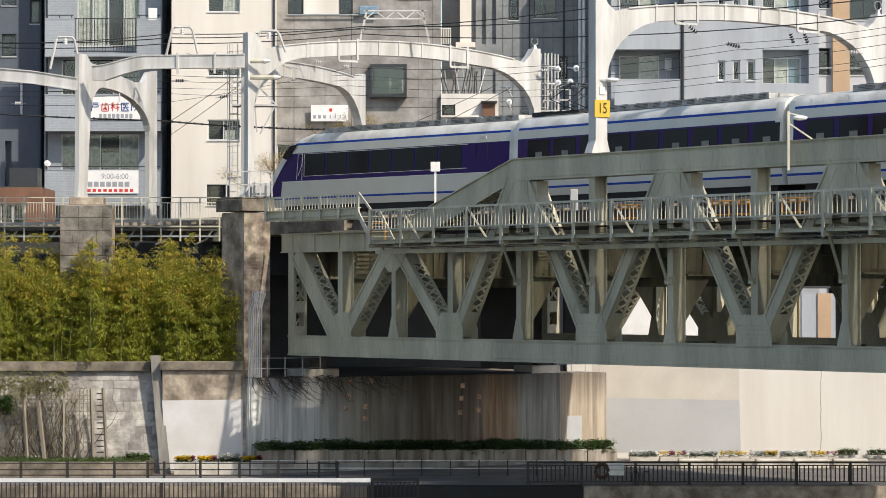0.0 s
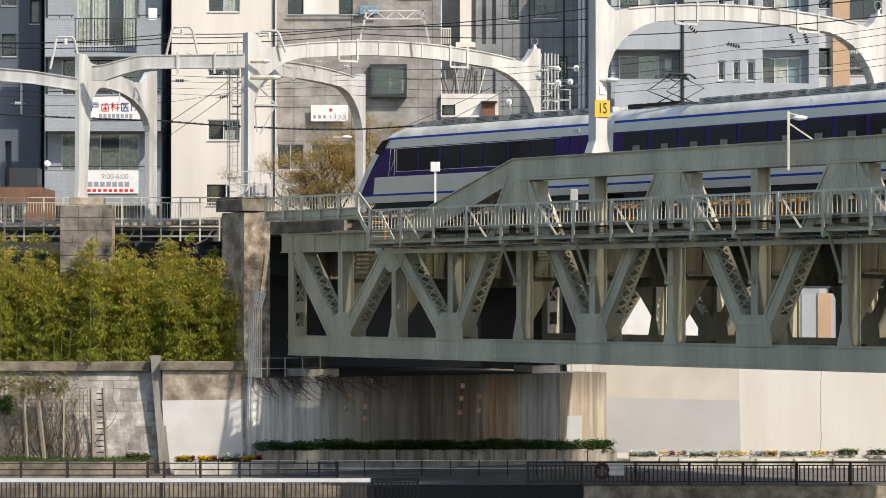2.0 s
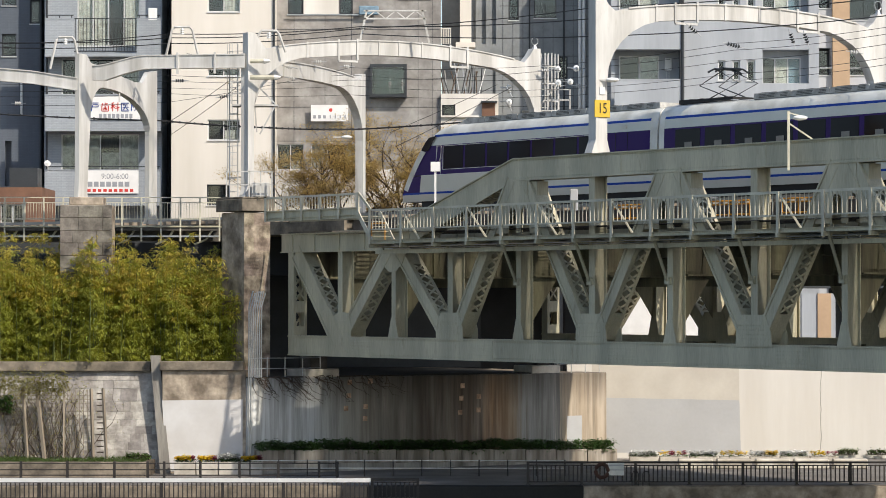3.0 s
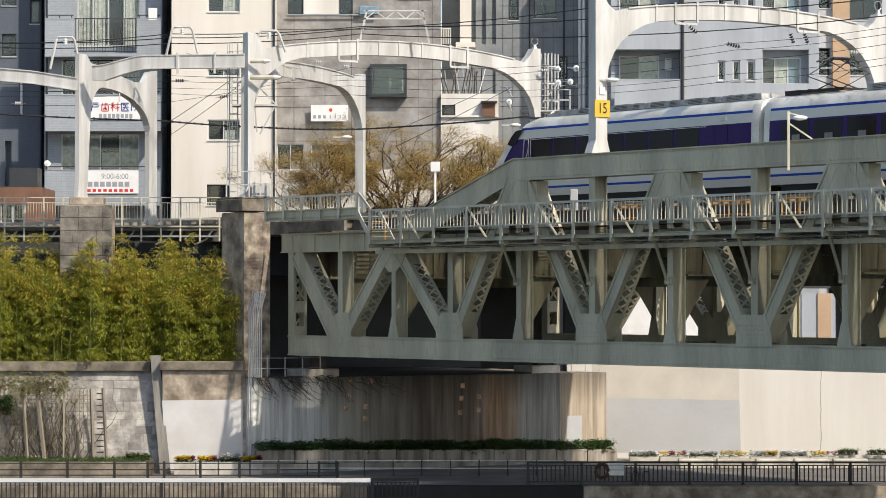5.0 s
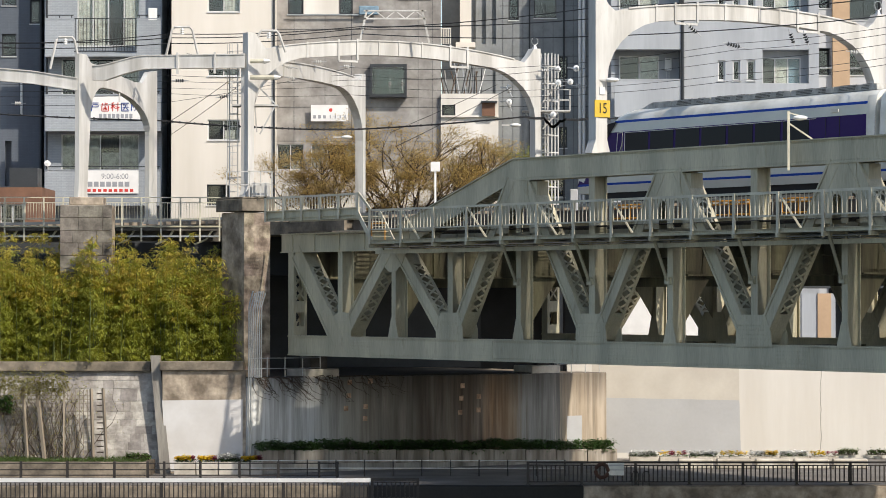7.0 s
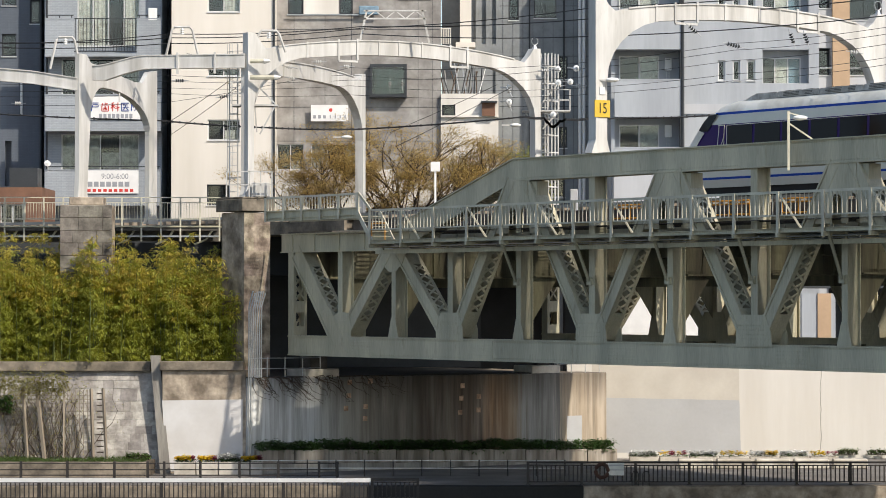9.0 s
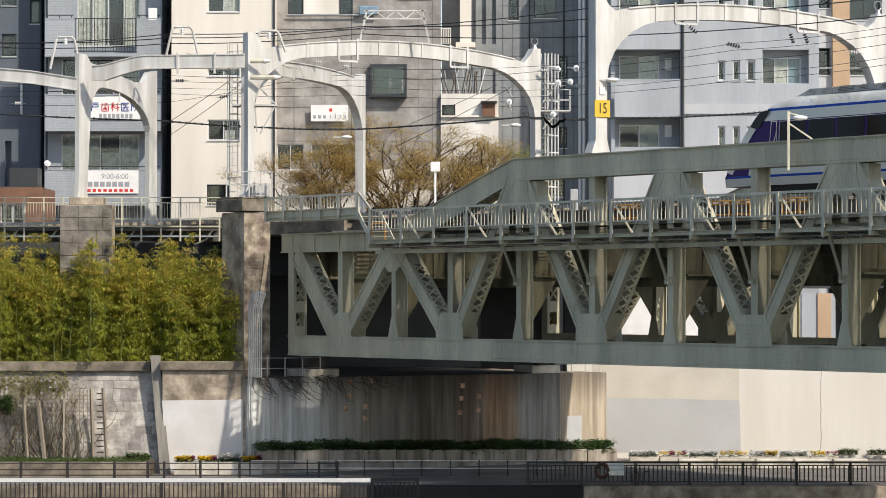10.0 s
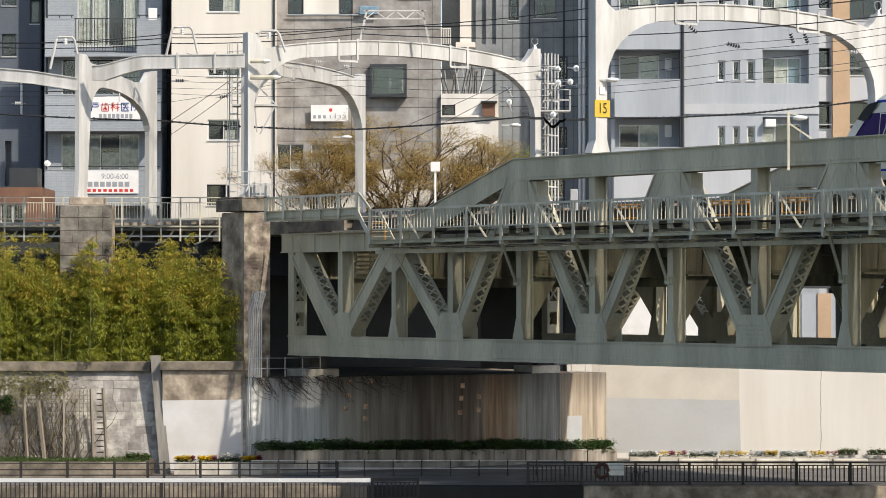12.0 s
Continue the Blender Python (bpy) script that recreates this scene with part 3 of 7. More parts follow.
def member(br, name, a, b, wide, w, deep=0.75, tie=0.85):
    """A built-up member: two web plates w apart, edge angles, tie plates at the ends and crossed lacing between."""
    g = bmesh.new()
    along = Vector((b[0] - a[0], 0, b[1] - a[1]))
    up = along.cross(Vector((0, 1, 0)))
    beam(g, (a[0], w + 0.02, a[1]), (b[0], w + 0.02, b[1]), 0.04, wide, up)
    for s in (-1, 1):
        d = up.normalized() * s * (wide / 2 - 0.05)
        beam(g, (a[0] + d.x, w - 0.03, a[1] + d.z), (b[0] + d.x, w - 0.03, b[1] + d.z), 0.03, 0.1, up)
    beam(g, (a[0], w + deep, a[1]), (b[0], w + deep, b[1]), 0.04, wide, up)
    m = part(name, g, GREEN, br)
    run = along.normalized()
    for s in (-1, 1):
        d = up.normalized() * s * (wide / 2 - 0.015)
        p, q = Vector((a[0], 0, a[1])) + d, Vector((b[0], 0, b[1])) + d
        g = bmesh.new()
        for y in (w + 0.1, w + deep - 0.08):
            beam(g, (p.x, y, p.z), (q.x, y, q.z), 0.12, 0.025, up)
        part("edge_angle", g, GREEN, m)
        for e, f in ((p, p + run * (tie + 0.5)), (q - run * (tie + 0.4), q)):
            g = bmesh.new()
            beam(g, (e.x, w + deep / 2 + 0.01, e.z), (f.x, w + deep / 2 + 0.01, f.z), deep - 0.06, 0.02, up)
            part("tie_plate", g, GREEN, m)
        g = bmesh.new()
        e, f = p + run * (tie + 0.5), q - run * (tie + 0.4)
        lacing(g, (e.x, e.z), (f.x, f.z), w + 0.06, w + deep - 0.04, 0.48)
        part("lacing", g, GREEN, m)["kind"] = "stuff"
    return m


def rivets(bm, pts, w, r=0.035):
    r *= 1.35
    for u, z in pts:
        c = bm.verts.new((u, w - 0.035, z))
        ring = [bm.verts.new((u + r * math.cos(k * 1.2566), w, z + r * math.sin(k * 1.2566))) for k in range(5)]
        for k in range(5):
            bm.faces.new((c, ring[k], ring[(k + 1) % 5]))


def truss(br, w, far=False):
    """One of the two trusses; its outer plates lie at w."""
    end = 62.0
    g = bmesh.new()
    box(g, -4.6, w, 5.66, end, w + 0.05, 6.6)
    box(g, -4.6, w + 0.7, 5.66, end, w + 0.75, 6.6)
    box(g, -4.6, w - 0.06, 5.64, end, w + 0.81, 5.7)
    box(g, -4.6, w - 0.05, 6.54, end, w + 0.16, 6.6)
    for u in (0.9, 10.6, 20.8, 31.5, 42):
        box(g, u, w - 0.025, 5.72, u + 2.0, w, 6.52)
    chord = part("lower_chord", g, GREEN, br)
    g = bmesh.new()
    for k in range(0, 420):
        u = -4.2 + k * 0.15
        rivets(g, [(u, 5.78), (u, 6.47)] if k % 2 else [(u, 5.78)], w - 0.002, 0.025)
    for u in (0.9, 10.6, 20.8, 31.5):
        rivets(g, [(u + 0.15 + i * 0.19, 5.9 + j * 0.15) for i in range(10) for j in range(4)], w - 0.027, 0.03)
    part("riveting", g, GREEN, chord)["kind"] = "stuff"
    # upper chord: an inclined part, then level
    k = 0.93
    out = [(5.0, 10.95), (6.3, 10.95), (14.2, 13.45), (end, 13.45), (end, 13.45 + k), (14.15, 13.45 + k), (5.0, 11.68)]
    g = bmesh.new()
    prism(g, out, w, w + 0.05)
    prism(g, out, w + 0.75, w + 0.8)
    box(g, 14.15, w - 0.08, 13.45 + k, end, w + 0.88, 13.5 + k)
    beam(g, (5.0, w + 0.4, 11.71), (14.17, w + 0.4, 14.41), 0.96, 0.05, (0, 0, 1))
    for u in (20.2, 29.4, 38.6):
        box(g, u, w - 0.03, 13.5, u + 1.6, w, 14.3)
    box(g, 14.2, w - 0.07, 13.45, end, w + 0.14, 13.5)
    ch = part("upper_chord", g, GREEN, br)
    g = bmesh.new()
    for i in range(330):
        rivets(g, [(14.3 + i * 0.144, 14.3), (14.3 + i * 0.144, 13.58)], w - 0.002, 0.022)
    part("riveting", g, GREEN, ch)["kind"] = "stuff"
    g = bmesh.new()
    lacing(g, (6.4, 10.98), (14.1, 13.43), w + 0.05, w + 0.75, 0.5)
    part("lacing", g, GREEN, ch)["kind"] = "stuff"
    # end post, short deck-level chord
    post = boxes("end_post", GREEN, br, (-4.6, w, 6.6, -4.1, w + 0.05, 10.7))
    boxes("rear_plate", GREEN, post, (-4.6, w + 0.7, 6.6, -4.1, w + 0.75, 10.7))
    for z0, z1 in ((6.6, 7.05), (7.7, 8.25), (9.75, 10.7)):
        boxes("tie_plate", GREEN, post, (-4.13, w + 0.05, z0, -4.1, w + 0.7, z1))
    for u in (-4.6, -4.14):
        for y in (0.05, 0.6):
            boxes("edge_angle", GREEN, post, (u, w + y, 6.6, u + 0.03, w + y + 0.1, 10.7))
    g = bmesh.new()
    lacing(g, (-4.11, 8.25), (-4.11, 9.75), w + 0.08, w + 0.68, 0.72, 0.09)
    lacing(g, (-4.58, 6.7), (-4.58, 10.6), w + 0.08, w + 0.68, 0.72, 0.09)
    part("lacing", g, GREEN, post)["kind"] = "stuff"
    g = bmesh.new()
    box(g, -5.2, w - 0.02, 10.62, 6.0, w + 0.03, 11.45)
    box(g, -5.2, w + 0.7, 10.62, 6.0, w + 0.75, 11.45)
    box(g, -5.2, w - 0.1, 11.45, 6.0, w + 0.8, 11.5)
    box(g, -5.2, w - 0.1, 10.58, 4.0, w + 0.12, 10.62)
    for u in (-4.2, -2.2, 0.0, 2.2):
        box(g, u, w - 0.07, 10.65, u + 0.1, w - 0.02, 11.44)
    part("deck_chord", g, GREEN, br)
    member(br, "diagonal", (-3.9, 10.6), (-0.25, 6.5), 0.95, w)
    g = bmesh.new()
    prism(g, [(-1.6, 7.75), (-0.72, 7.95), (0.95, 5.66), (0.1, 5.66)], w - 0.06, w - 0.04)
    part("splice_plate", g, GREEN, br)
    member(br, "diagonal", (0.35, 6.6), (4.3, 10.7), 0.72, w)
    member(br, "diagonal", (4.9, 10.7), (8.85, 6.7), 0.62, w)
    for i, lo in enumerate(LOW[1:-1], 1):
        hi = HIGH[i] if i < len(HIGH) else None
        if hi:
            member(br, "diagonal", (lo + 0.4, 6.8), (hi - 0.5, 13.5), 0.6, w)
            member(br, "diagonal", (hi + 0.5, 13.5), (LOW[i + 1] - 0.4, 6.8), 0.6, w)
    # posts
    for i, u in enumerate(LOW):
        g = bmesh.new()
        top = 10.65 if u < 2 else 11.0 if i == 1 else 13.45
        box(g, u - 0.2, w + 0.06, 7.6, u + 0.2, w + 0.1, top)
        box(g, u - 0.03, w + 0.1, 7.6, u + 0.03, w + 0.7, top)
        box(g, u - 0.2, w + 0.68, 7.6, u + 0.2, w + 0.72, top)
        part("post", g, GREEN, br)
    for i, u in enumerate(HIGH):
        g = bmesh.new()
        box(g, u - 0.17, w + 0.06, 6.6, u + 0.17, w + 0.1, 10.9 if i else 10.6)
        box(g, u - 0.03, w + 0.1, 6.6, u + 0.03, w + 0.7, 10.9 if i else 10.6)
        box(g, u - 0.17, w + 0.68, 6.6, u + 0.17, w + 0.72, 10.9 if i else 10.6)
        prism(g, [(u - 0.42, 6.6), (u + 0.42, 6.6), (u + 0.17, 7.5), (u - 0.17, 7.5)], w + 0.03, w + 0.06)
        part("hanger", g, GREEN, br)
    # gusset plates
    for i, u in enumerate(LOW):
        g = bmesh.new()
        out = [(u - 1.0, 6.5), (u + 1.15, 6.5), (u + 1.1, 7.05), (u + 0.75, 7.75), (u - 0.6, 7.75), (u - 1.0, 7.05)]
        if i == 0:
            out = [(-0.9, 5.7), (1.1, 5.7), (1.1, 7.1), (0.9, 7.7), (0.1, 7.75), (-0.9, 7.4)]
        prism(g, out, w - 0.035, w - 0.002)
        prism(g, out, w + 0.76, w + 0.79)
        gs = part("gusset", g, GREEN, br)
        g = bmesh.new()
        rivets(g, [(u - 0.75 + a * 0.2, 6.62 + b * 0.18) for a in range(8) for b in range(5)], w - 0.037, 0.03)
        part("riveting", g, GREEN, gs)["kind"] = "stuff"
    g = bmesh.new()
    prism(g, [(3.5, 10.65), (5.9, 10.65), (5.4, 9.95), (4.9, 9.6), (4.3, 9.6), (3.8, 9.95)], w - 0.03, w)
    part("gusset", g, GREEN, br)
    for i, u in enumerate(HIGH[1:]):
        g = bmesh.new()
        out = [(u - 1.6, 11.2), (u - 0.85, 12.9), (u - 0.85, 13.55), (u + 0.75, 13.55), (u + 0.75, 12.9), (u + 1.55, 11.2), (u + 0.95, 11.2)]
        for s in (0.55, -0.35):
            for k in range(6):
                a = math.pi * k / 5
                out.append((u + s + 0.27 * math.cos(a), 12.05 + 0.27 * math.sin(a)))
            out.append((u + s - 0.27, 11.2))
            if s > 0:
                out.append((u - 0.08, 11.2))
        prism(g, out, w - 0.03, w - 0.003)
        prism(g, out, w + 0.70, w + 0.73)
        gs = part("gusset", g, GREEN, br)
        g = bmesh.new()
        box(g, u + 0.8, w + 0.1, 12.75, u + 1.3, w + 0.7, 13.4)
        part("stiffener_box", g, GREEN, gs)


def bridge():
    br = thing("railway_bridge", "grey-green riveted steel truss railway bridge on a concrete abutment", "bridge", BRIDGE)
    truss(br, 0.0)
    truss(br, SPAN)
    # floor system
    # floor steel carries the deck's shade in its paint
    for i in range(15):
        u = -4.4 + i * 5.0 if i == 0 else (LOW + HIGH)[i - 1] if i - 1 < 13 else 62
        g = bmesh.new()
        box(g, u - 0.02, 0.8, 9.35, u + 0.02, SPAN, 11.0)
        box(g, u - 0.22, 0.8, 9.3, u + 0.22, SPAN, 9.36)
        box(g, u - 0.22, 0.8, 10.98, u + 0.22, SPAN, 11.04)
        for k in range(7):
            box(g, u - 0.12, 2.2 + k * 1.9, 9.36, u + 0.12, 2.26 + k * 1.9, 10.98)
        part("floor_beam", g, SHADED_GREEN, br)
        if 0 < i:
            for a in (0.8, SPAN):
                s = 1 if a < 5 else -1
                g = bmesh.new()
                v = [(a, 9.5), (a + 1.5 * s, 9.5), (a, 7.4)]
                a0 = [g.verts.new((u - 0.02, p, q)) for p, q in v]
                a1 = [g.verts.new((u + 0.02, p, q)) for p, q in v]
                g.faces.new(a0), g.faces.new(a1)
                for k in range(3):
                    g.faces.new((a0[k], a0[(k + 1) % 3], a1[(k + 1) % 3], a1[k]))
                part("knee_bracket", g, SHADED_GREEN, br)
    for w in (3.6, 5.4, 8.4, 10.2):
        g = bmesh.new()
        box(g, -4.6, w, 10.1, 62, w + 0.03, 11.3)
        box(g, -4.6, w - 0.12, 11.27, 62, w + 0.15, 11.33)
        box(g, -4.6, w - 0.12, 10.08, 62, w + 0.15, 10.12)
        part("stringer", g, SHADED_GREEN, br)
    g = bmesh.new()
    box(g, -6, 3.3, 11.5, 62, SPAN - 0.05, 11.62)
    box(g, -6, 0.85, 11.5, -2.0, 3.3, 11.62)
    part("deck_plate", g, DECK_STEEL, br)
    g = bmesh.new()
    box(g, -6, 3.22, 11.05, 62, 3.25, 11.7)
    box(g, -6, 3.1, 11.66, 62, 3.3, 11.7)
    box(g, -6, 3.1, 11.04, 62, 3.3, 11.08)
    for i in range(46):
        box(g, -5 + i * 1.45, 3.14, 11.08, -4.95 + i * 1.45, 3.22, 11.66)
    part("trough_side", g, GREEN, br)
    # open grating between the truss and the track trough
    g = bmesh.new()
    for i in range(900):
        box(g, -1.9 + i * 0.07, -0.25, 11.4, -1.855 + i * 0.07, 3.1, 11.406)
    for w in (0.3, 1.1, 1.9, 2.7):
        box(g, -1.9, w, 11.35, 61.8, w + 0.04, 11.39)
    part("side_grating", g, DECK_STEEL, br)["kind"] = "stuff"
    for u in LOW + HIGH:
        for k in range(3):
            boxes("web_stiffener", SHADED_GREEN, br, (u - 0.05, 0.85 + k * 0.85, 9.36, u + 0.05, 0.93 + k * 0.85, 10.98))
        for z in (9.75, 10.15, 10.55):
            boxes("web_batten", SHADED_GREEN, br, (u + 0.02, 0.85, z, u + 0.035, 3.4, z + 0.03))
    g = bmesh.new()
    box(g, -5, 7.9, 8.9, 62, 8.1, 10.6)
    part("centre_girder", g, SHADED_GREEN, br)
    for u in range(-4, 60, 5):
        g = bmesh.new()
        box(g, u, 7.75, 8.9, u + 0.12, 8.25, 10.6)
        part("centre_stiffener", g, SHADED_GREEN, br)
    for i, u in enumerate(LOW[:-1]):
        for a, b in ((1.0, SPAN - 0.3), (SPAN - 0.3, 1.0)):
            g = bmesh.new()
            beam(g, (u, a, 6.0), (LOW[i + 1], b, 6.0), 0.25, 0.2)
            part("wind_brace", g, SHADED_GREEN, br)
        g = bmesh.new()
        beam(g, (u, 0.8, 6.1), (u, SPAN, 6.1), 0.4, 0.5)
        part("bottom_strut", g, SHADED_GREEN, br)
    # ballast bed, sleepers, rails
    g = bmesh.new()
    box(g, -6, 4.3, 11.62, 62, 12.4, 12.3)
    part("ballast_trough", g, BALLAST, br)
    return br


br = bridge()


def railing_run(name, label, m, length, post_step, high, drop, braces, bars=0.26, mat=RAILING, plated=False):
    """A maintenance walkway: floor on an edge channel, posts, a channel handrail and balusters on a foot rail; runs along its own x."""
    r = thing(name, label, "walkway", m, "bridge walkways")
    n = max(1, round(length / post_step))
    st = length / n
    if plated:
        boxes("fascia", GREEN, r, (0, 0, -drop + 0.04, length, 0.03, -0.04))
        boxes("toe_flange", GREEN, r, (0, -0.09, -0.05, length, 0.1, 0.0))
    else:
        boxes("foot_rail", mat, r, (0, -0.05, -0.03, length, 0.03, 0.03))
    boxes("edge_channel", GREEN, r, (0, -0.02, -drop - 0.08, length, 0.02, -drop + 0.08), (0, -0.1, -drop + 0.06, length, -0.02, -drop + 0.08), (0, -0.1, -drop - 0.08, length, -0.02, -drop - 0.06))
    if plated:
        bm = bmesh.new()
        for i in range(int(length / 0.08)):
            box(bm, i * 0.08, 0.03, -drop, i * 0.08 + 0.03, 1.22, -drop + 0.01)
        part("grating", bm, DECK_STEEL, r)["kind"] = "stuff"
    else:
        boxes("floor_plate", DECK_STEEL, r, (0, 0.03, -drop - 0.02, length, 1.22, -drop + 0.03))
    boxes("inner_stringer", GREEN, r, (0, 1.25, -drop - 0.1, length, 1.31, -drop + 0.1))
    boxes("handrail", mat, r, (0, -0.06, high - 0.02, length, 0.07, high), (0, -0.06, high - 0.1, length, -0.045, high - 0.02))
    bm = bmesh.new()
    box(bm, -0.07, -0.115, -drop - 0.1, 0.07, -0.1, high - 0.02)
    box(bm, -0.008, -0.1, -drop - 0.1, 0.008, 0.0, high - 0.02)
    pm = mesh_of("railing_post", bm, mat)
    bm = bmesh.new()
    box(bm, -0.016, -0.016, 0.02, 0.016, 0.016, high - 0.04)
    bb = mesh_of("baluster", bm, mat)
    for i in range(n + 1):
        share("railing_post", pm, r, Matrix.Translation((i * st, 0, 0)))
        if braces and i % 2:
            g = bmesh.new()
            beam(g, (i * st + 0.05, -0.06, high - 0.1), (i * st + 0.75, 0.45, -drop + 0.05), 0.07, 0.07)
            part("stay", g, mat, r)
        if braces:
            g = bmesh.new()
            box(g, i * st - 0.06, -0.15, -drop - 0.26, i * st + 0.06, 1.5, -drop - 0.08)
            part("bracket", g, GREEN, r)
    k = int(length / bars)
    for i in range(k):
        share("baluster", bb, r, Matrix.Translation(((i + 0.5) * length / k, 0, 0)))
    return r


railing_run("bridge_walkway", "grey-green steel maintenance walkway with a railing along the truss", BRIDGE @ pose(5.2, -1.55, 11.5), 56.8, 2.62, 0.92, 0.56, True)
railing_run("upper_walkway", "short raised walkway with a railing beside the pilaster", BRIDGE @ pose(-4.0, -1.55, 12.55), 8.2, 1.64, 0.66, 0.42, False, plated=True)
railing_run("bridge_walkway", "grey-green steel walkway along the far side of the bridge", BRIDGE @ pose(62, SPAN + 2.9, 11.5, 0, 0, 180), 64.0, 2.62, 0.92, 0.56, False, 0.8)
st = thing("walkway_stairs", "short steel stairs joining two walkway levels", "stairs", BRIDGE)
g = bmesh.new()
beam(g, (4.2, -1.6, 13.2), (5.25, -1.6, 12.4), 0.06, 0.12)
part("handrail", g, RAILING, st)
for w in (-1.6, -0.4):
    g = bmesh.new()
    beam(g, (4.1, w, 12.35), (5.3, w, 11.0), 0.05, 0.22)
    part("stair_string", g, RAILING, st)
for i in range(5):
    g = bmesh.new()
    box(g, 4.2 + i * 0.22, -1.55, 12.12 - i * 0.23, 4.26 + i * 0.22, -0.42, 12.14 - i * 0.23)
    part("tread", g, GREEN, st)
g = bmesh.new()
beam(g, (4.5, -0.8, 10.5), (62, -0.8, 10.5), 0.14, 0.18)
for i in range(12):
    box(g, 5 + i * 5.25, -0.85, 10.5, 5.08 + i * 5.25, 0.02, 10.56)
    box(g, 5 + i * 5.25, -0.85, 10.5, 5.08 + i * 5.25, -0.77, 11.0)
solid("cable_duct", g, GREEN, "grey-green cable duct along the bridge side", "duct", m=BRIDGE)
rnd = random.Random(2)
for u in sorted(LOW[2:] + HIGH[1:]):
    g = bmesh.new()
    beam(g, (u + 0.85, -1.5, 10.9), (u - 0.05, -0.05, 9.1), 0.1, 0.1)
    box(g, u - 0.2, -0.07, 8.95, u + 0.1, 0.07, 9.25)
    solid("walkway_strut", g, GREEN, "grey-green strut bracing the walkway to the truss", "strut", m=BRIDGE, group="walkway struts")
# orange guard rails at the edge of the track deck
for u, long in ((16.8, 2.4), (23.3, 2.7), (28.0, 2.0), (33.0, 2.4)):
    o = thing("guard_rail", "orange tubular guard rail at the edge of the track deck", "guard rail", BRIDGE @ pose(u, 3.36, 11.62), "orange guard rails")
    for z in (0.2, 0.62, 0.76):
        g = bmesh.new()
        tube(g, [(0, 0, z), (long, 0, z)], 0.035)
        part("rail", g, YELLOW_RAIL, o)
    for i in range(3):
        g = bmesh.new()
        tube(g, [(i * long / 2, 0, 0), (i * long / 2, 0, 0.76)], 0.035)
        part("post", g, YELLOW_RAIL, o)
o = thing("guard_rail", "orange barrier rails at the foot of the walkway stairs", "guard rail", BRIDGE @ pose(5.05, -1.42, 11.0), "orange guard rails")
for z in (0.5, 0.78):
    g = bmesh.new()
    tube(g, [(0, 0, z), (1.1, 0, z)], 0.035)
    part("rail", g, YELLOW_RAIL, o)
for x in (0.0, 1.1):
    g = bmesh.new()
    tube(g, [(x, 0, 0), (x, 0, 0.78)], 0.022)
    part("post", g, YELLOW_RAIL, o)
# thin conduits under the walkway
for w, z, r in ((-1.25, 10.72, 0.03), (-0.45, 10.8, 0.045), (-0.25, 10.66, 0.025)):
    g = bmesh.new()
    tube(g, [(4.6, w, z), (62, w, z)], r, 6)
    solid("conduit", g, GALV, "thin grey conduit run under the bridge walkway", "conduit", m=BRIDGE, group="conduits")

# ---- the track, straight on the bridge and curving off beyond it ----
CURVE_U, CURVE_R, TRACK_W, RAIL_Z = 6.0, 130.0, 9.3, 12.6


def track_point(s, side=0.0, shift=0.0):
    """Place and heading (radians, bridge frame) at arc length s; side is across the track."""
    w = TRACK_W + shift
    r = CURVE_R + shift
    if s >= CURVE_U:
        return Vector((s, w + side, 0)), 0.0
    a = (CURVE_U - s) / CURVE_R
    return Vector((CURVE_U - (r + side) * math.sin(a), w - r + (r + side) * math.cos(a), 0)), a


def track(name, shift):
    t = thing(name, "ballasted railway track with steel rails", "track", BRIDGE, "tracks", "structure")
    for side in (-0.72, 0.72):
        g = bmesh.new()
        pts = [track_point(s, side, shift)[0] + Vector((0, 0, RAIL_Z - 0.08)) for s in range(-70, 62, 2)]
        for a, b in zip(pts, pts[1:]):
            beam(g, a, b, 0.07, 0.15)
        part("rail", g, STEEL, t)
    bm = bmesh.new()
    box(bm, -0.11, -1.1, -0.35, 0.11, 1.1, -0.16)
    me = mesh_of("sleeper", bm, WOOD)
    for i in range(0, 150):
        p, a = track_point(-50 + i * 0.7, 0, shift)
        share("sleeper", me, t, Matrix.Translation((p.x, p.y, RAIL_Z)) @ Matrix.Rotation(a, 4, "Z"))


track("track", 0.0)
track("track", -3.7)


def viaduct():
    """Curved deck beyond the bridge, with its near edge girder, brackets and railing."""
    g = bmesh.new()
    row = []
    for i in range(0, 34):
        s = -6 - i * 2
        a, b = track_point(s, -5.0)[0], track_point(s, 6.5)[0]
        row.append([g.verts.new((*p.xy, z)) for p, z in ((a, 12.25), (b, 12.25), (b, 11.6), (a, 11.6))])
    for p, q in zip(row, row[1:]):
        for k in range(4):
            g.faces.new((p[k], p[(k + 1) % 4], q[(k + 1) % 4], q[k]))
    g.faces.new(row[0]), g.faces.new(row[-1])
    solid("viaduct_deck", g, CONCRETE_BAND, "concrete railway viaduct deck curving away", "viaduct", "structure", BRIDGE)


viaduct()
# straight edge girder and railing of the viaduct towards the pilaster
v = thing("viaduct_railing", "grey steel railing on the viaduct edge beside the tracks", "railing", pose(-30, 156.2, 12.3))
L = -11.44 + 30
boxes("edge_channel", DECK_STEEL, v, (0, -0.05, -0.45, L, 0.1, -0.3))
# dark colour stands for the shaded opening behind the brackets
boxes("edge_girder", DECK_STEEL, v, (0, 0.5, -1.0, L, 0.7, -0.3))
boxes("cable_tray", GALV, v, (0, 0.0, -0.78, L, 0.25, -0.7))
boxes("edge_plank", GREEN, v, (0, -0.12, -0.28, L, 1.6, -0.2))
for z in (1.22, 0.95, 0.12):
    boxes("rail", RAILING, v, (0, -0.06, z, L, -0.01, z + 0.05))
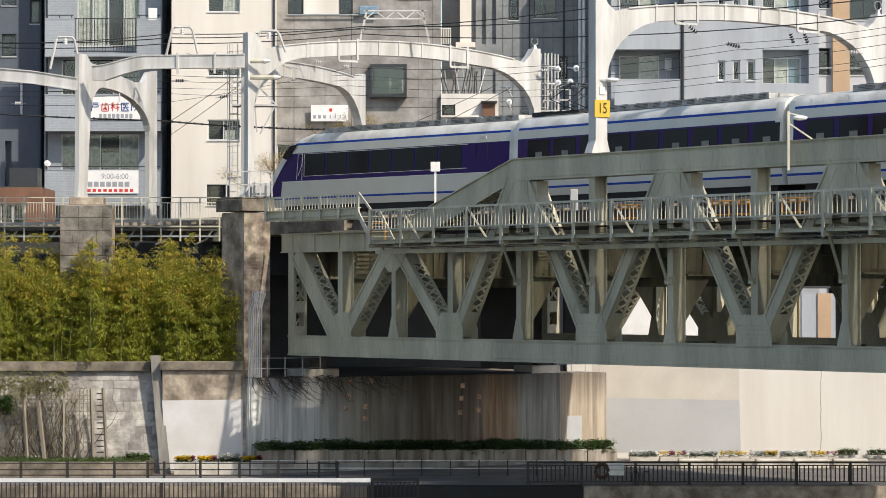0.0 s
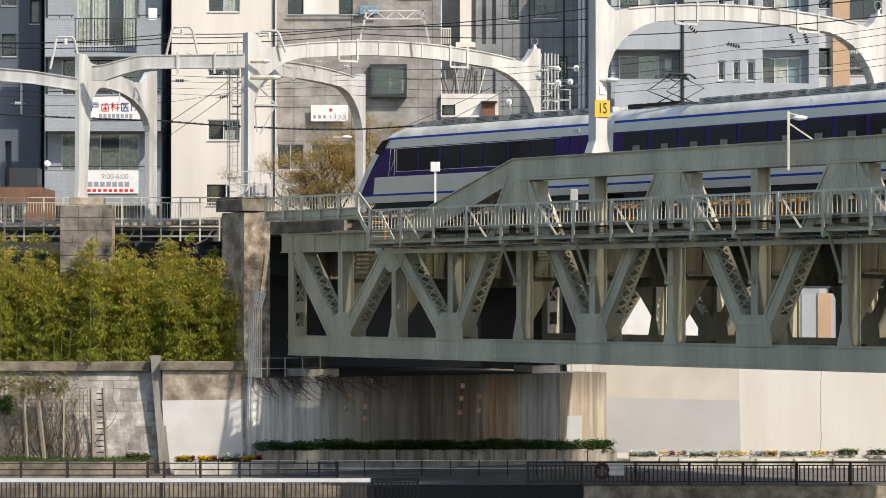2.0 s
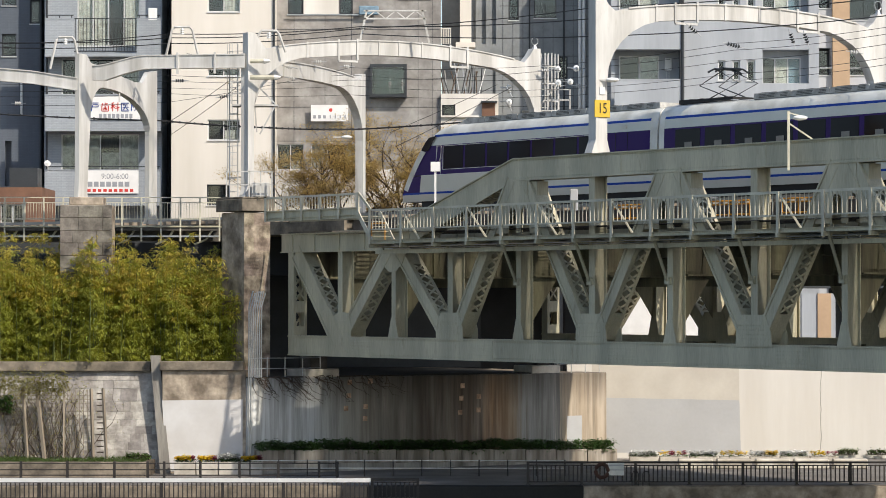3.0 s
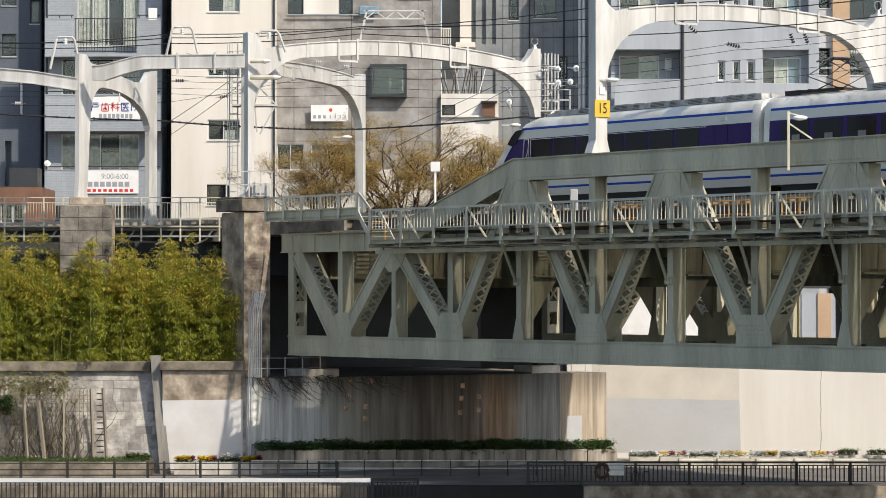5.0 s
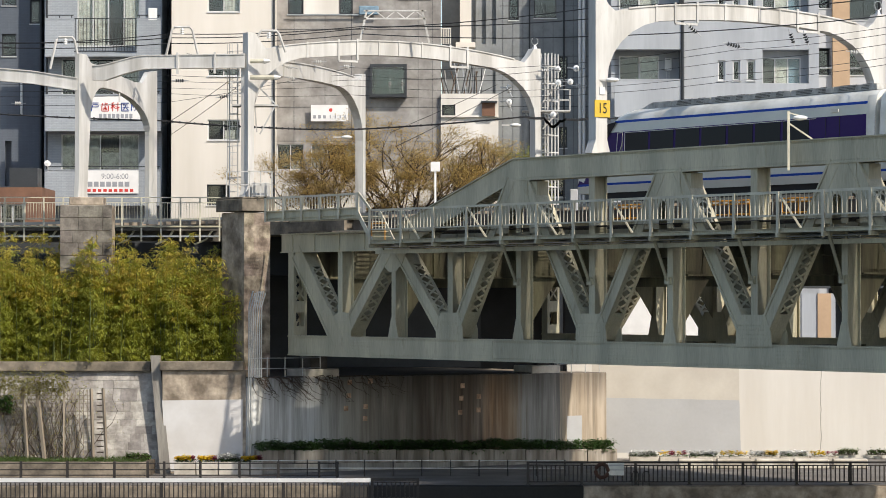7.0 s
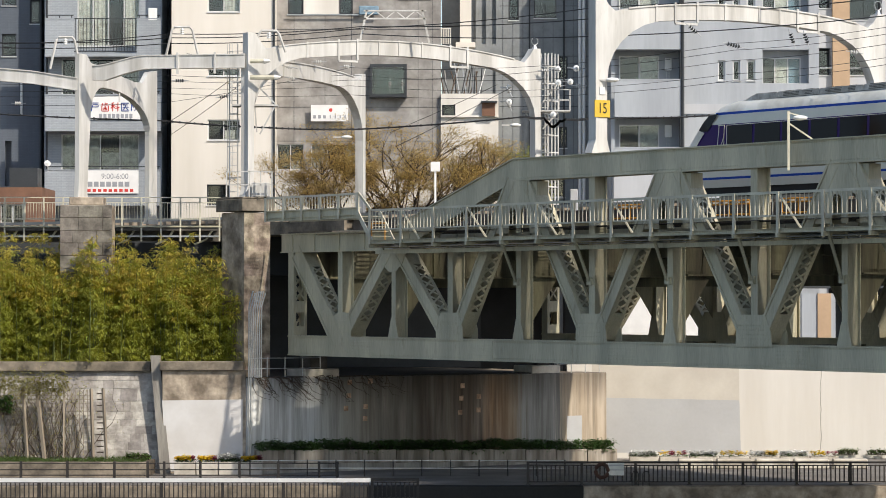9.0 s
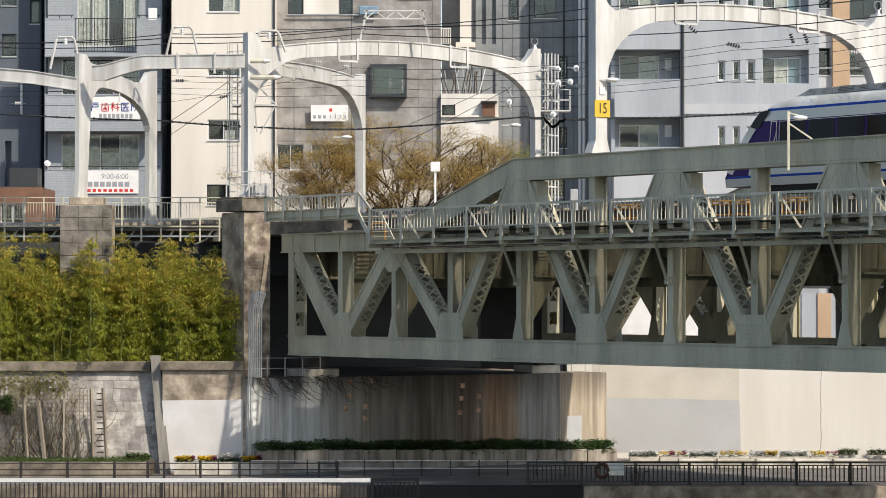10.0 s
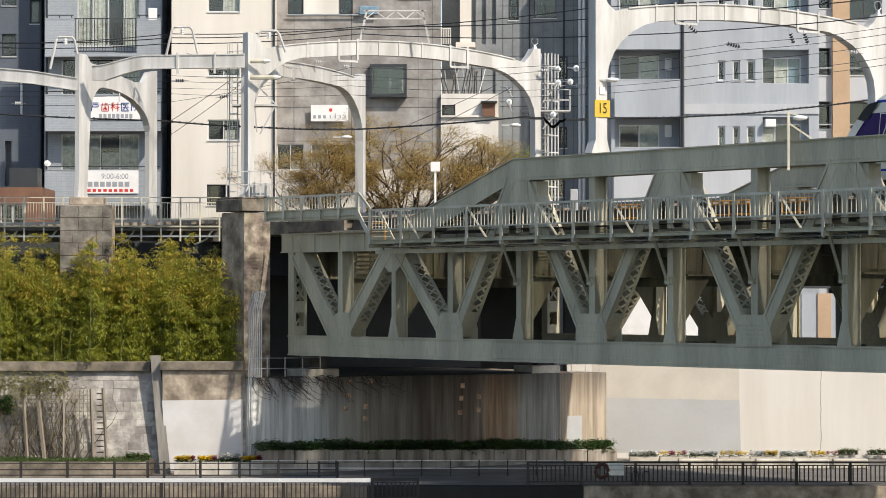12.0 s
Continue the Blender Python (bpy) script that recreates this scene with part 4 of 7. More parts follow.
bm = bmesh.new()
box(bm, -0.04, -0.08, -1.0, 0.04, 0.0, 1.27)
pm = mesh_of("post", bm, RAILING)
bm = bmesh.new()
box(bm, -0.012, -0.05, 0.1, 0.012, -0.02, 1.0)
bb = mesh_of("baluster", bm, RAILING)
for i in range(int(L / 1.0) + 1):
    share("post", pm, v, Matrix.Translation((L - i * 1.0, 0, 0)))
for i in range(int(L / 0.14)):
    share("baluster", bb, v, Matrix.Translation((L - i * 0.14, 0, 0)))
for i in range(6):
    g = bmesh.new()
    tube(g, [(L - 0.3 - i * 2, 0.3, -0.3), (L - 0.7 - i * 2, 0.25, -0.9), (L - 1.3 - i * 2, 0.25, -1.15)], 0.06)
    part("bracket", g, GREEN, v)
# shade under the viaduct is put into this wall's colour
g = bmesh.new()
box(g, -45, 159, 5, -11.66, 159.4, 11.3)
solid("viaduct_wall", g, SHADE_WALL, "wall under the viaduct with shade painted in as dark colour", "wall", "structure")
# ---- the train: purple and silver limited express ----
def car_profile(half=1.42):
    """Half section (y, z) from skirt to roof centre."""
    return [(half - 0.04, 0.6), (half, 0.95), (half + 0.01, 1.05), (half + 0.015, 1.86), (half + 0.01, 1.9), (half, 2.1), (half - 0.04, 3.34),
            (half - 0.1, 3.76), (half - 0.12, 3.87), (half - 0.2, 4.12), (half - 0.42, 4.32), (half - 0.85, 4.42), (0, 4.47)]


def car(name, nose):
    """One car about its middle; x runs ahead, the sloping tail at -x when nose is set."""
    c = thing(name, "silver limited express car with purple window band and blue stripes", "train car", None, "train cars")
    prof = car_profile()
    xs = [-9.85, -9.6] + [-9.0 + i * 0.9 for i in range(21)] + [9.6, 9.85]
    if nose:
        xs = [-10.65, -10.4, -10.0, -9.6, -9.1, -8.6, -8.6, -7.6, -7.1, -6.6, -6.0, -5.4] + [-4.8 + i * 0.9 for i in range(16)] + [9.6, 9.85]

    def at(x, j, s):
        y, z = prof[j]
        q = x + 10.65                                         # distance from the tail's tip
        if nose and q < 5.4:
            top = float(np.interp(q, [0, 0.5, 1, 1.5, 2.0, 2.6, 3.4, 4.4, 5.4], [1.1, 1.85, 2.5, 3.07, 3.55, 3.95, 4.22, 4.4, 4.47]))
            y *= 1 - 0.2 * max(0, 1 - q / 3.2) ** 2
            return Vector((x, y * s, min(z, top - (12 - j) * 0.012)))
        pinch = 0.06 if abs(x) > 9.7 else 0
        return Vector((x, (y - pinch) * s if y else 0, z))

    def shell(pname, j0, j1, mat, x0=-99, x1=99, parent=c, label="", out=0.0, sides=(-1, 1)):
        bm = bmesh.new()
        use = [x for x in xs if x0 - 1e-6 <= x <= x1 + 1e-6]
        for e in (x0, x1):
            if -10 < e < 9.85 and e not in use:
                use.append(e)
        use.sort()
        for s in sides:
            grid = [[bm.verts.new(at(x, j, s) + Vector((0, out * s, 0))) for j in range(j0, j1 + 1)] for x in use]
            for a, b in zip(grid, grid[1:]):
                for k in range(j1 - j0):
                    try:
                        bm.faces.new((a[k], b[k], b[k + 1], a[k + 1]))
                    except ValueError:
                        pass
        bmesh.ops.remove_doubles(bm, verts=bm.verts[:], dist=0.0005)
        return part(pname, bm, mat, parent, label, True)

    cab = -6.2 if nose else -99
    body = shell("lower_body", 0, 1, TRAIN_SILVER)
    shell("lower_stripe", 1, 2, TRAIN_BLUE)
    front = -8.8 if nose else -99
    shell("lower_side", 2, 3, TRAIN_SILVER, front)
    if nose:
        shell("tail_side", 2, 3, TRAIN_PURPLE, -99, front)
        shell("windscreen_brow", 6, 10, TRAIN_IVORY, -8.9, -8.0)
        for s in (-1, 1):
            bm = bmesh.new()
            vs = []
            for gx, gz in ((-9.1, 3.08), (-8.76, 3.48), (-8.42, 3.74), (-7.65, 3.82), (-8.35, 3.08)):
                gy = (1.42 - 0.032 * (gz - 2.1)) * (1 - 0.2 * max(0, 1 - (gx + 10.65) / 3.2) ** 2) + 0.03
                vs.append((gx, gy))
                bm.verts.new((gx, gy * s, gz))
            bm.faces.new(bm.verts[:])
            part("side_windscreen", bm, TRAIN_GLASS, c, "dark side windscreen of the cab")
            bm = bmesh.new()
            rows = []
            for q, zt in ((0.12, 1.24), (0.5, 1.82), (1.0, 2.46), (1.4, 2.92), (1.62, 3.14)):
                pair = []
                for dx, dz in ((0.0, 0.0), (0.48, -0.12)):
                    gy = 1.425 * (1 - 0.2 * max(0, 1 - (q + dx) / 3.2) ** 2) + 0.012
                    pair.append(bm.verts.new((q + dx - 10.65, gy * s, zt + dz)))
                rows.append(pair)
            for a, b in zip(rows, rows[1:]):
                bm.faces.new((a[0], b[0], b[1], a[1]))
            part("nose_edge", bm, TRAIN_IVORY, c)
    shell("pale_line", 3, 4, TRAIN_IVORY if nose else TRAIN_PURPLE, front)
    shell("purple_sill", 4, 5, TRAIN_PURPLE)
    shell("window_band", 5, 6, TRAIN_PURPLE)
    shell("upper_side", 6, 7, TRAIN_SILVER, -8.0 if nose else -99)
    shell("upper_stripe", 7, 8, TRAIN_BLUE, -8.0 if nose else -99)
    shell("roof_edge", 8, 10, TRAIN_IVORY, -8.0 if nose else -99)
    if nose:
        shell("tail_edge", 6, 10, TRAIN_IVORY, -99, -8.9)
    shell("roof", 10, 12, TRAIN_ROOF, -5.2 if nose else -99)
    if nose:
        shell("cab_roof", 10, 12, TRAIN_IVORY, -99, -8.9)
        shell("windscreen", 10, 12, TRAIN_GLASS, -8.9, -7.7)
        shell("cab_brow", 10, 12, TRAIN_IVORY, -7.7, -5.2)
    for x in ((9.85,) if nose else (-9.85, 9.85)):
        bm = bmesh.new()
        ring = [bm.verts.new(at(x, j, 1)) for j in range(len(prof))] + [bm.verts.new(at(x, j, -1)) for j in range(len(prof) - 2, -1, -1)]
        bm.faces.new(ring)
        part("end_wall", bm, TRAIN_IVORY, c)
    if nose:
        bm = bmesh.new()
        bm.faces.new([bm.verts.new(p) for p in (at(-10.65, 0, 1), at(-10.65, 3, 1), at(-10.65, 3, -1), at(-10.65, 0, -1))])
        part("nose_plate", bm, TRAIN_IVORY, c)
    for e0, e1 in ((9.4, 9.85),) if nose else ((9.4, 9.85), (-9.85, -9.4)):
        for s in (-1, 1):
            shell("end_trim", 2, 9, TRAIN_IVORY, e0, e1, out=0.008, sides=(s,))
    if nose:
        for s in (-1, 1):
            bm = bmesh.new()
            for z, y in ((2.13, 1.435), (3.29, 1.4)):
                beam(bm, (-6.8, y * s, z), (6.3, y * s, z), 0.02, 0.025)
            beam(bm, (-6.8, 1.435 * s, 2.13), (-6.8, 1.4 * s, 3.29), 0.02, 0.025, (1, 0, 0))
            part("window_trim", bm, TRAIN_IVORY, c)
    # panes along both sides
    x = -6.75 if nose else -8.6
    last = 6.3 if nose else 8.6
    while x < last - 0.5:
        w = 1.66 if nose else 1.75
        for s in (-1, 1):
            bm = bmesh.new()
            y0, y1 = 1.42 * s, 1.38 * s
            box(bm, x, min(y0, y0 + 0.012 * s), 2.16, x + w, max(y0, y0 + 0.012 * s), 3.26)
            for vtx in bm.verts:
                vtx.co.y -= s * 0.032 * (vtx.co.z - 2.1)
            p = part("window", bm, TRAIN_GLASS, c)
            if not nose and s < 0 and int(x * 3) % 3:
                bm = bmesh.new()
                box(bm, x + 0.7, y0 + 0.012 * s - 0.016, 2.35, x + 1.2, y0 + 0.012 * s - 0.002, 2.68)
                part("lit_blind", bm, BLIND, p)
        x += w + (0.16 if nose else 0.32)
    if nose:
        for s in (-1, 1):
            bm = bmesh.new()
            for a, b in (((-7.5, 1.95), (-7.5, 3.3)), ((-7.0, 1.95), (-7.0, 3.3)), ((-7.5, 3.3), (-7.0, 3.3))):
                beam(bm, (a[0], 1.425 * s, a[1]), (b[0], 1.39 * s, b[1]), 0.03, 0.03)
            tube(bm, [(-7.3, 1.45 * s, 2.2), (-6.98, 1.45 * s, 2.75), (-6.95, 1.43 * s, 3.25)], 0.02)
            part("cab_door", bm, TRAIN_IVORY, c)
        boxes("number_panel", TRAIN_IVORY, c, (7.2, -1.41, 3.5, 7.7, -1.38, 3.64))
        for s in (-1, 1):
            bm = bmesh.new()
            box(bm, 6.9, min(1.39 * s, 1.41 * s), 1.0, 6.93, max(1.39 * s, 1.41 * s), 3.3)
            box(bm, 7.75, min(1.39 * s, 1.41 * s), 1.0, 7.78, max(1.39 * s, 1.41 * s), 3.3)
            part("door_joint", bm, UNDER, c)
        for s in (-1, 1):
            bm = bmesh.new()
            bmesh.ops.create_uvsphere(bm, u_segments=8, v_segments=5, radius=0.1, matrix=pose(-8.5, 1.2 * s, 3.38))
            part("tail_lamp", bm, LAMP_WHITE, c)
    # roof units with louvres
    n = 6 if nose else 7
    for i in range(n):
        x0 = -6.6 + i * 2.7 if nose else -8.6 + i * 2.45
        if not nose and (i == 0 or name == "middle_car" and i == 1):
            continue
        bm = bmesh.new()
        lead = 1.3 if nose and i == 0 else 0.03
        prism(bm, [(x0, 4.2 if lead > 1 else 4.35), (x0 + (2.69 if nose else 2.44), 4.35), (x0 + (2.67 if nose else 2.42), 4.6), (x0 + lead, 4.6)], -0.98, 0.98)
        u = part("roof_unit", bm, TRAIN_ROOF, c)
        if lead > 1:
            continue
        for a, e in ((0.35, 1.35), (1.75, 2.2)):
            for side in (-1, 1):
                bm = bmesh.new()
                y0, y1 = sorted((0.982 * side, 1.0 * side))
                for k in range(3):
                    box(bm, x0 + a + 0.02 * k, y0, 4.4 + k * 0.06, x0 + e + 0.02 * k, y1, 4.425 + k * 0.06)
                part("louvre", bm, LOUVRE, u)
            bm = bmesh.new()
            for k in range(4):
                box(bm, x0 + a, -0.9 + k * 0.2, 4.6, x0 + e, -0.78 + k * 0.2, 4.625)
            part("roof_louvre", bm, LOUVRE, u)
    # underframe and bogies
    boxes("underframe", UNDER, c, (-8.8, -1.25, 0.3, 9.4, 1.25, 0.62))
    for bx in (-6.4, 6.9):
        bg = part("bogie", box(bmesh.new(), bx - 1.6, -1.05, 0.3, bx + 1.6, 1.05, 0.6, 0.04), UNDER, c)
        for wx in (-1.05, 1.05):
            for s in (-0.72, 0.72):
                bm = bmesh.new()
                bmesh.ops.create_cone(bm, cap_ends=True, segments=18, radius1=0.42, radius2=0.42, depth=0.12, matrix=pose(bx + wx, s, 0.42, 90))
                part("wheel", bm, STEEL, bg)
    if name == "middle_car":
        pan = part("pantograph", boxes_bm((-8.0, -0.9, 4.45, -5.2, -0.8, 4.58), (-8.0, 0.8, 4.45, -5.2, 0.9, 4.58), (-7.5, -0.9, 4.5, -7.35, 0.9, 4.6), (-5.8, -0.9, 4.5, -5.65, 0.9, 4.6), (-9.2, -0.7, 4.42, -8.2, 0.7, 4.62)), UNDER, c)
        bm = bmesh.new()
        for s in (-0.55, 0.55):
            for d in (-1, 1):
                tube(bm, [(-6.6 + d * 0.6, s, 4.6), (-6.6 - d * 1.35, s, 5.2), (-6.6 + d * 0.3, s * 0.8, 5.85)], 0.035, 5)
        for x in (-6.85, -6.35):
            tube(bm, [(x, -0.95, 5.72), (x, -0.6, 5.88), (x, 0.6, 5.88), (x, 0.95, 5.72)], 0.045, 5)
        beam(bm, (-6.95, -0.5, 5.86), (-6.25, -0.5, 5.86), 0.05, 0.05)
        beam(bm, (-6.95, 0.5, 5.86), (-6.25, 0.5, 5.86), 0.05, 0.05)
        part("pantograph_arm", bm, DARK_PIPE, pan)
    if nose:
        for ob in c.children_recursive:                       # rake of the cab
            for v in ob.data.vertices:
                v.co.x += min(1.0, max(0.0, -6.9 - v.co.x)) * (0.42 * min(1.0, max(0.0, (v.co.z - 1.0) / 2.7)) - 0.08)
    return c


def boxes_bm(*dims):
    bm = bmesh.new()
    for d in dims:
        box(bm, *d)
    return bm


tail = car("tail_car", True)
mid = car("middle_car", False)
gang = part("gangway", boxes_bm((-10.15, -0.8, 0.8, -9.86, 0.8, 3.9)), UNDER, mid)
plain = car("plain_car", False)
part("gangway", boxes_bm((-10.15, -0.8, 0.8, -9.86, 0.8, 3.9)), UNDER, plain)
fourth = copy_thing(plain, Matrix.Identity(4))
CARS = [(tail, 0.0), (mid, 20.0), (plain, 40.0), (fourth, 60.0)]
# arc length of the tail's tip against time
TIP = [(0, -17.35), (1, -13.65), (2, -9.87), (3, -6.13), (4, -2.47), (5, 1.1), (6, 4.75), (7, 8.4), (8, 12.05), (9, 15.65), (10, 19.15), (11, 22.6), (12, 26.0)]

# ---- white overhead-line gantries ----
def portal(label, a, b, zb, zt, zb2=None, leg=0.62, depth=0.9, thick=0.5, rise=0.55, horn=True, straps=(), frames=()):
    """An arched portal of plate steel from a to b (x, y): two flared legs and a haunched, cambered beam."""
    a, b = Vector(a), Vector(b)
    d = b - a
    L = d.length
    p = thing("catenary_gantry", label, "gantry", Matrix.Translation((a.x, a.y, 0)) @ Matrix.Rotation(math.atan2(d.y, d.x), 4, "Z"), "catenary gantries")
    zb2 = zb if zb2 is None else zb2
    rz, rx = 2.7, min(3.5, L * 0.3)

    def crown(x):
        return zt - rise * ((2 * x / L - 1) ** 2)

    out = [(-0.22, zb), (0.0, zb + 0.55), (0.0, zt + 0.05), (0.42, zt + 0.05), (0.7, zt - 0.35), (1.05, crown(1.05) - 0.06)]
    out += [(x, crown(x)) for x in np.linspace(1.7, L - 1.7, 13)]
    out += [(L - 1.05, crown(1.05) - 0.06), (L - 0.7, zt - 0.35), (L - 0.42, zt + 0.05), (L, zt + 0.05), (L, zb2 + 0.55), (L + 0.22, zb2), (L - leg - 0.15, zb2), (L - leg, zb2 + 0.55)]
    out += [(L - leg - rx * (1 - math.cos(k)), crown(leg + rx) - depth - rz * (1 - math.sin(k))) for k in np.linspace(0, math.pi / 2, 8)]
    out += [(x, crown(x) - depth) for x in np.linspace(L - leg - rx, leg + rx, 9)[1:-1]]
    out += [(leg + rx * (1 - math.cos(k)), crown(leg + rx) - depth - rz * (1 - math.sin(k))) for k in np.linspace(math.pi / 2, 0, 8)]
    out += [(leg, zb + 0.55), (leg + 0.15, zb)]
    bm = bmesh.new()
    prism(bm, [(float(x), float(z)) for x, z in out], -thick / 2, thick / 2)
    part("frame", bm, WHITE_STEEL, p)
    for x in straps:
        bm = bmesh.new()
        box(bm, x - 0.045, -thick / 2 - 0.04, crown(x) - depth - 0.02, x + 0.045, -thick / 2, crown(x) + 0.06)
        part("strap", bm, WHITE_STEEL, p)
    for x0, x1, drop in frames:
        f = bmesh.new()
        for x in (x0, x1):
            box(f, x - 0.05, -thick / 2 - 0.07, crown(x) - depth - drop, x + 0.05, -thick / 2 - 0.003, crown(x) + 0.1)
        box(f, x0, -thick / 2 - 0.07, crown(x0) - depth - drop - 0.05, x1, -thick / 2 + 0.03, crown(x0) - depth - drop + 0.05)
        part("hanger_frame", f, WHITE_STEEL, p)
    bm = bmesh.new()
    line = [float(x) for x in np.linspace(1.7, L - 1.7, 17)]
    prism(bm, [(x, crown(x) + 0.03) for x in line] + [(x, crown(x) - 0.03) for x in line[::-1]], -thick / 2 - 0.06, thick / 2 + 0.06)
    part("top_flange", bm, WHITE_STEEL, p)
    if horn:
        for x in (L - 0.2,):
            bm = bmesh.new()
            tube(bm, [(x, 0, zt), (x, 0, zt + 0.25)], 0.18, 8, 0.06)
            tube(bm, [(x + 0.2 * math.cos(t), 0, zt + 0.45 + 0.2 * math.sin(t)) for t in np.linspace(0, 6.28, 13)], 0.025, 5)
            part("finial_ring", bm, GALV, p)
    return p


portal("white riveted arched gantry standing on the bridge chord", bridge_point(19.75, 0.05).xy, bridge_point(19.75, 16.2).xy, 14.44, 21.0, None, 0.6, 0.66, 0.5, 0.7, True, (3.2, 6.95, 8.85, 10.0), ((4.2, 5.4, 0.12), (11.0, 12.2, 0.2)))
POST = bridge_point(-7.0, -1.0)
portal("wide white arched gantry spanning the tracks by the pilaster", POST.xy, bridge_point(-7.0, 16.6).xy, 13.3, 21.3, 12.2, 0.34, 0.72, 0.5, 0.85, True, (3.4, 7.6, 8.8, 10.2), ((5.2, 6.3, 0.25), (11.9, 12.96, 0.3)))
portal("white arched gantry over the curved track", POST.xy, (-4.35, 163), 13.3, 20.3, 12.2, 0.34, 0.75, 0.45, 0.3, False, (2.4, 4.2))
A = (-18.05, 150.4)


def lopsided_portal(label, a, b, zb, zb2, thick=0.24):
    """A plate portal whose arch peaks near the first leg and sweeps down to the second."""
    a, b = Vector(a), Vector(b)
    d = b - a
    L = d.length
    p = thing("catenary_gantry", label, "gantry", Matrix.Translation((a.x, a.y, 0)) @ Matrix.Rotation(math.atan2(d.y, d.x), 4, "Z"), "catenary gantries")
    peak, crown_z = 0.3 * L, 18.93
    out = [(-0.1, zb), (0, 14.5), (0, 20.46), (0.09 * L, 20.46), (0.15 * L, 20.06), (0.24 * L, 20.0), (0.55 * L, 19.58), (0.7 * L, 19.4), (0.81 * L, 19.43), (0.88 * L, 20.0), (L, 20.14)]
    out += [(L, zb2 + 0.5), (L + 0.15, zb2), (0.87 * L, zb2), (0.89 * L, zb2 + 0.5)]
    out += [(peak + 0.59 * L * math.cos(k), 17.0 + (crown_z - 17.0) * math.sin(k)) for k in np.linspace(0, math.pi / 2, 12)]
    out += [(peak - 0.16 * L * math.sin(k), 17.3 + (crown_z - 17.3) * math.cos(k)) for k in np.linspace(0.2, math.pi / 2, 7)]
    out += [(0.1 * L, zb + 0.6), (0.12 * L, zb)]
    bm = bmesh.new()
    prism(bm, [(float(x), float(z)) for x, z in out], -thick / 2, thick / 2)
    part("frame", bm, WHITE_STEEL, p)
    bm = bmesh.new()
    q = [(peak + 0.59 * L * math.cos(k), 0, 17.0 + (crown_z - 17.0) * math.sin(k)) for k in np.linspace(0, math.pi / 2, 12)]
    for e, f in zip(q, q[1:]):
        beam(bm, e, f, thick + 0.12, 0.05)
    part("arch_flange", bm, WHITE_STEEL, p)
    for x in (0.5, 0.72):
        bm = bmesh.new()
        box(bm, x * L - 0.05, -thick / 2 - 0.04, 18.3, x * L + 0.05, -thick / 2, 18.75)
        part("hanger_strap", bm, WHITE_STEEL, p)


lopsided_portal("white arched gantry beyond the viaduct railing", A, (-14.88, 157.6), 13.05, 12.2)


def cross_beam(label, a, b, z0, z1, deep):
    g = thing("gantry_beam", label, "beam", None, "gantry beams")
    bm = bmesh.new()
    a3, b3 = Vector((*a, z0)), Vector((*b, z1))
    n = 8
    pts = [a3.lerp(b3, i / n) + Vector((0, 0, -0.5 * max(0, 1 - i / 2.5) ** 2)) for i in range(n + 1)]
    for p, q in zip(pts, pts[1:]):
        beam(bm, p, q, 0.3, deep)
    part("girder", bm, WHITE_STEEL, g)
    bm = bmesh.new()
    for z in (deep / 2, -deep / 2):
        for p, q in zip(pts, pts[1:]):
            beam(bm, p + Vector((0, 0, z)), q + Vector((0, 0, z)), 0.42, 0.05)
    part("flange", bm, WHITE_STEEL, g)



def haunched_beam(label, a, b):
    """A plate beam that springs from the first gantry with a deep curved haunch."""
    a, b = Vector(a), Vector(b)
    d = b - a
    L = d.length
    g = thing("gantry_beam", label, "beam", Matrix.Translation((a.x, a.y, 0)) @ Matrix.Rotation(math.atan2(d.y, d.x), 4, "Z"), "gantry beams")

    def ease(x, x0, x1):
        t = min(1.0, max(0.0, (x - x0) / (x1 - x0)))
        return t * t * (3 - 2 * t)

    xs = [float(x) for x in np.linspace(0.1, 1.0, 25)]
    top = [(x * L, 19.8 + 0.48 * ease(x, 0.1, 0.42)) for x in xs]
    low = [(x * L, 18.75 + 0.9 * ease(x, 0.02, 0.46) ** 0.75) for x in xs if x > 0.16]
    bm = bmesh.new()
    prism(bm, [(0.1 * L, 19.1)] + top + low[::-1], -0.15, 0.15)
    part("girder", bm, WHITE_STEEL, g)
    bm = bmesh.new()
    for q in (top, low):
        for e, f in zip(q, q[1:]):
            beam(bm, (e[0], 0, e[1]), (f[0], 0, f[1]), 0.4, 0.05)
    part("flange", bm, WHITE_STEEL, g)
    for x in (0.6, 0.82):
        bm = bmesh.new()
        box(bm, x * L, -0.24, 19.35, x * L + 0.1, -0.15, 20.4)
        part("strap", bm, WHITE_STEEL, g)


haunched_beam("white haunched steel beam joining two gantries", (A[0], 150.0), POST.xy)
cross_beam("white steel beam running on from the gantry", (A[0], 150.5), (-36, 152), 19.45, 19.75, 0.6)


def hoop(x0, x1, y, z0, z1):
    """An inverted U of pipe carrying a feeder wire on a gantry."""
    h = thing("wire_hoop", "white pipe hoop carrying feeder wires on a gantry", "wire hoop", None, "wire hoops")
    w = x1 - x0
    bm = bmesh.new()
    tube(bm, [(x0, y, z0), (x0 + w * 0.2, y, z1 - 0.15), (x0 + w * 0.28, y, z1), (x1 - w * 0.28, y, z1), (x1 - w * 0.2, y, z1 - 0.15), (x1, y, z0)], 0.07)
    part("pipe", bm, WHITE_STEEL, h)
    bm = bmesh.new()
    for k in range(3):
        bmesh.ops.create_cone(bm, cap_ends=True, segments=8, radius1=0.11, radius2=0.07, depth=0.09, matrix=pose((x0 + x1) / 2, y, z1 - 0.12 - k * 0.1))
    part("insulator", bm, CERAMIC, h)


hoop(-19.46, -17.95, 151, 19.75, 21.32)
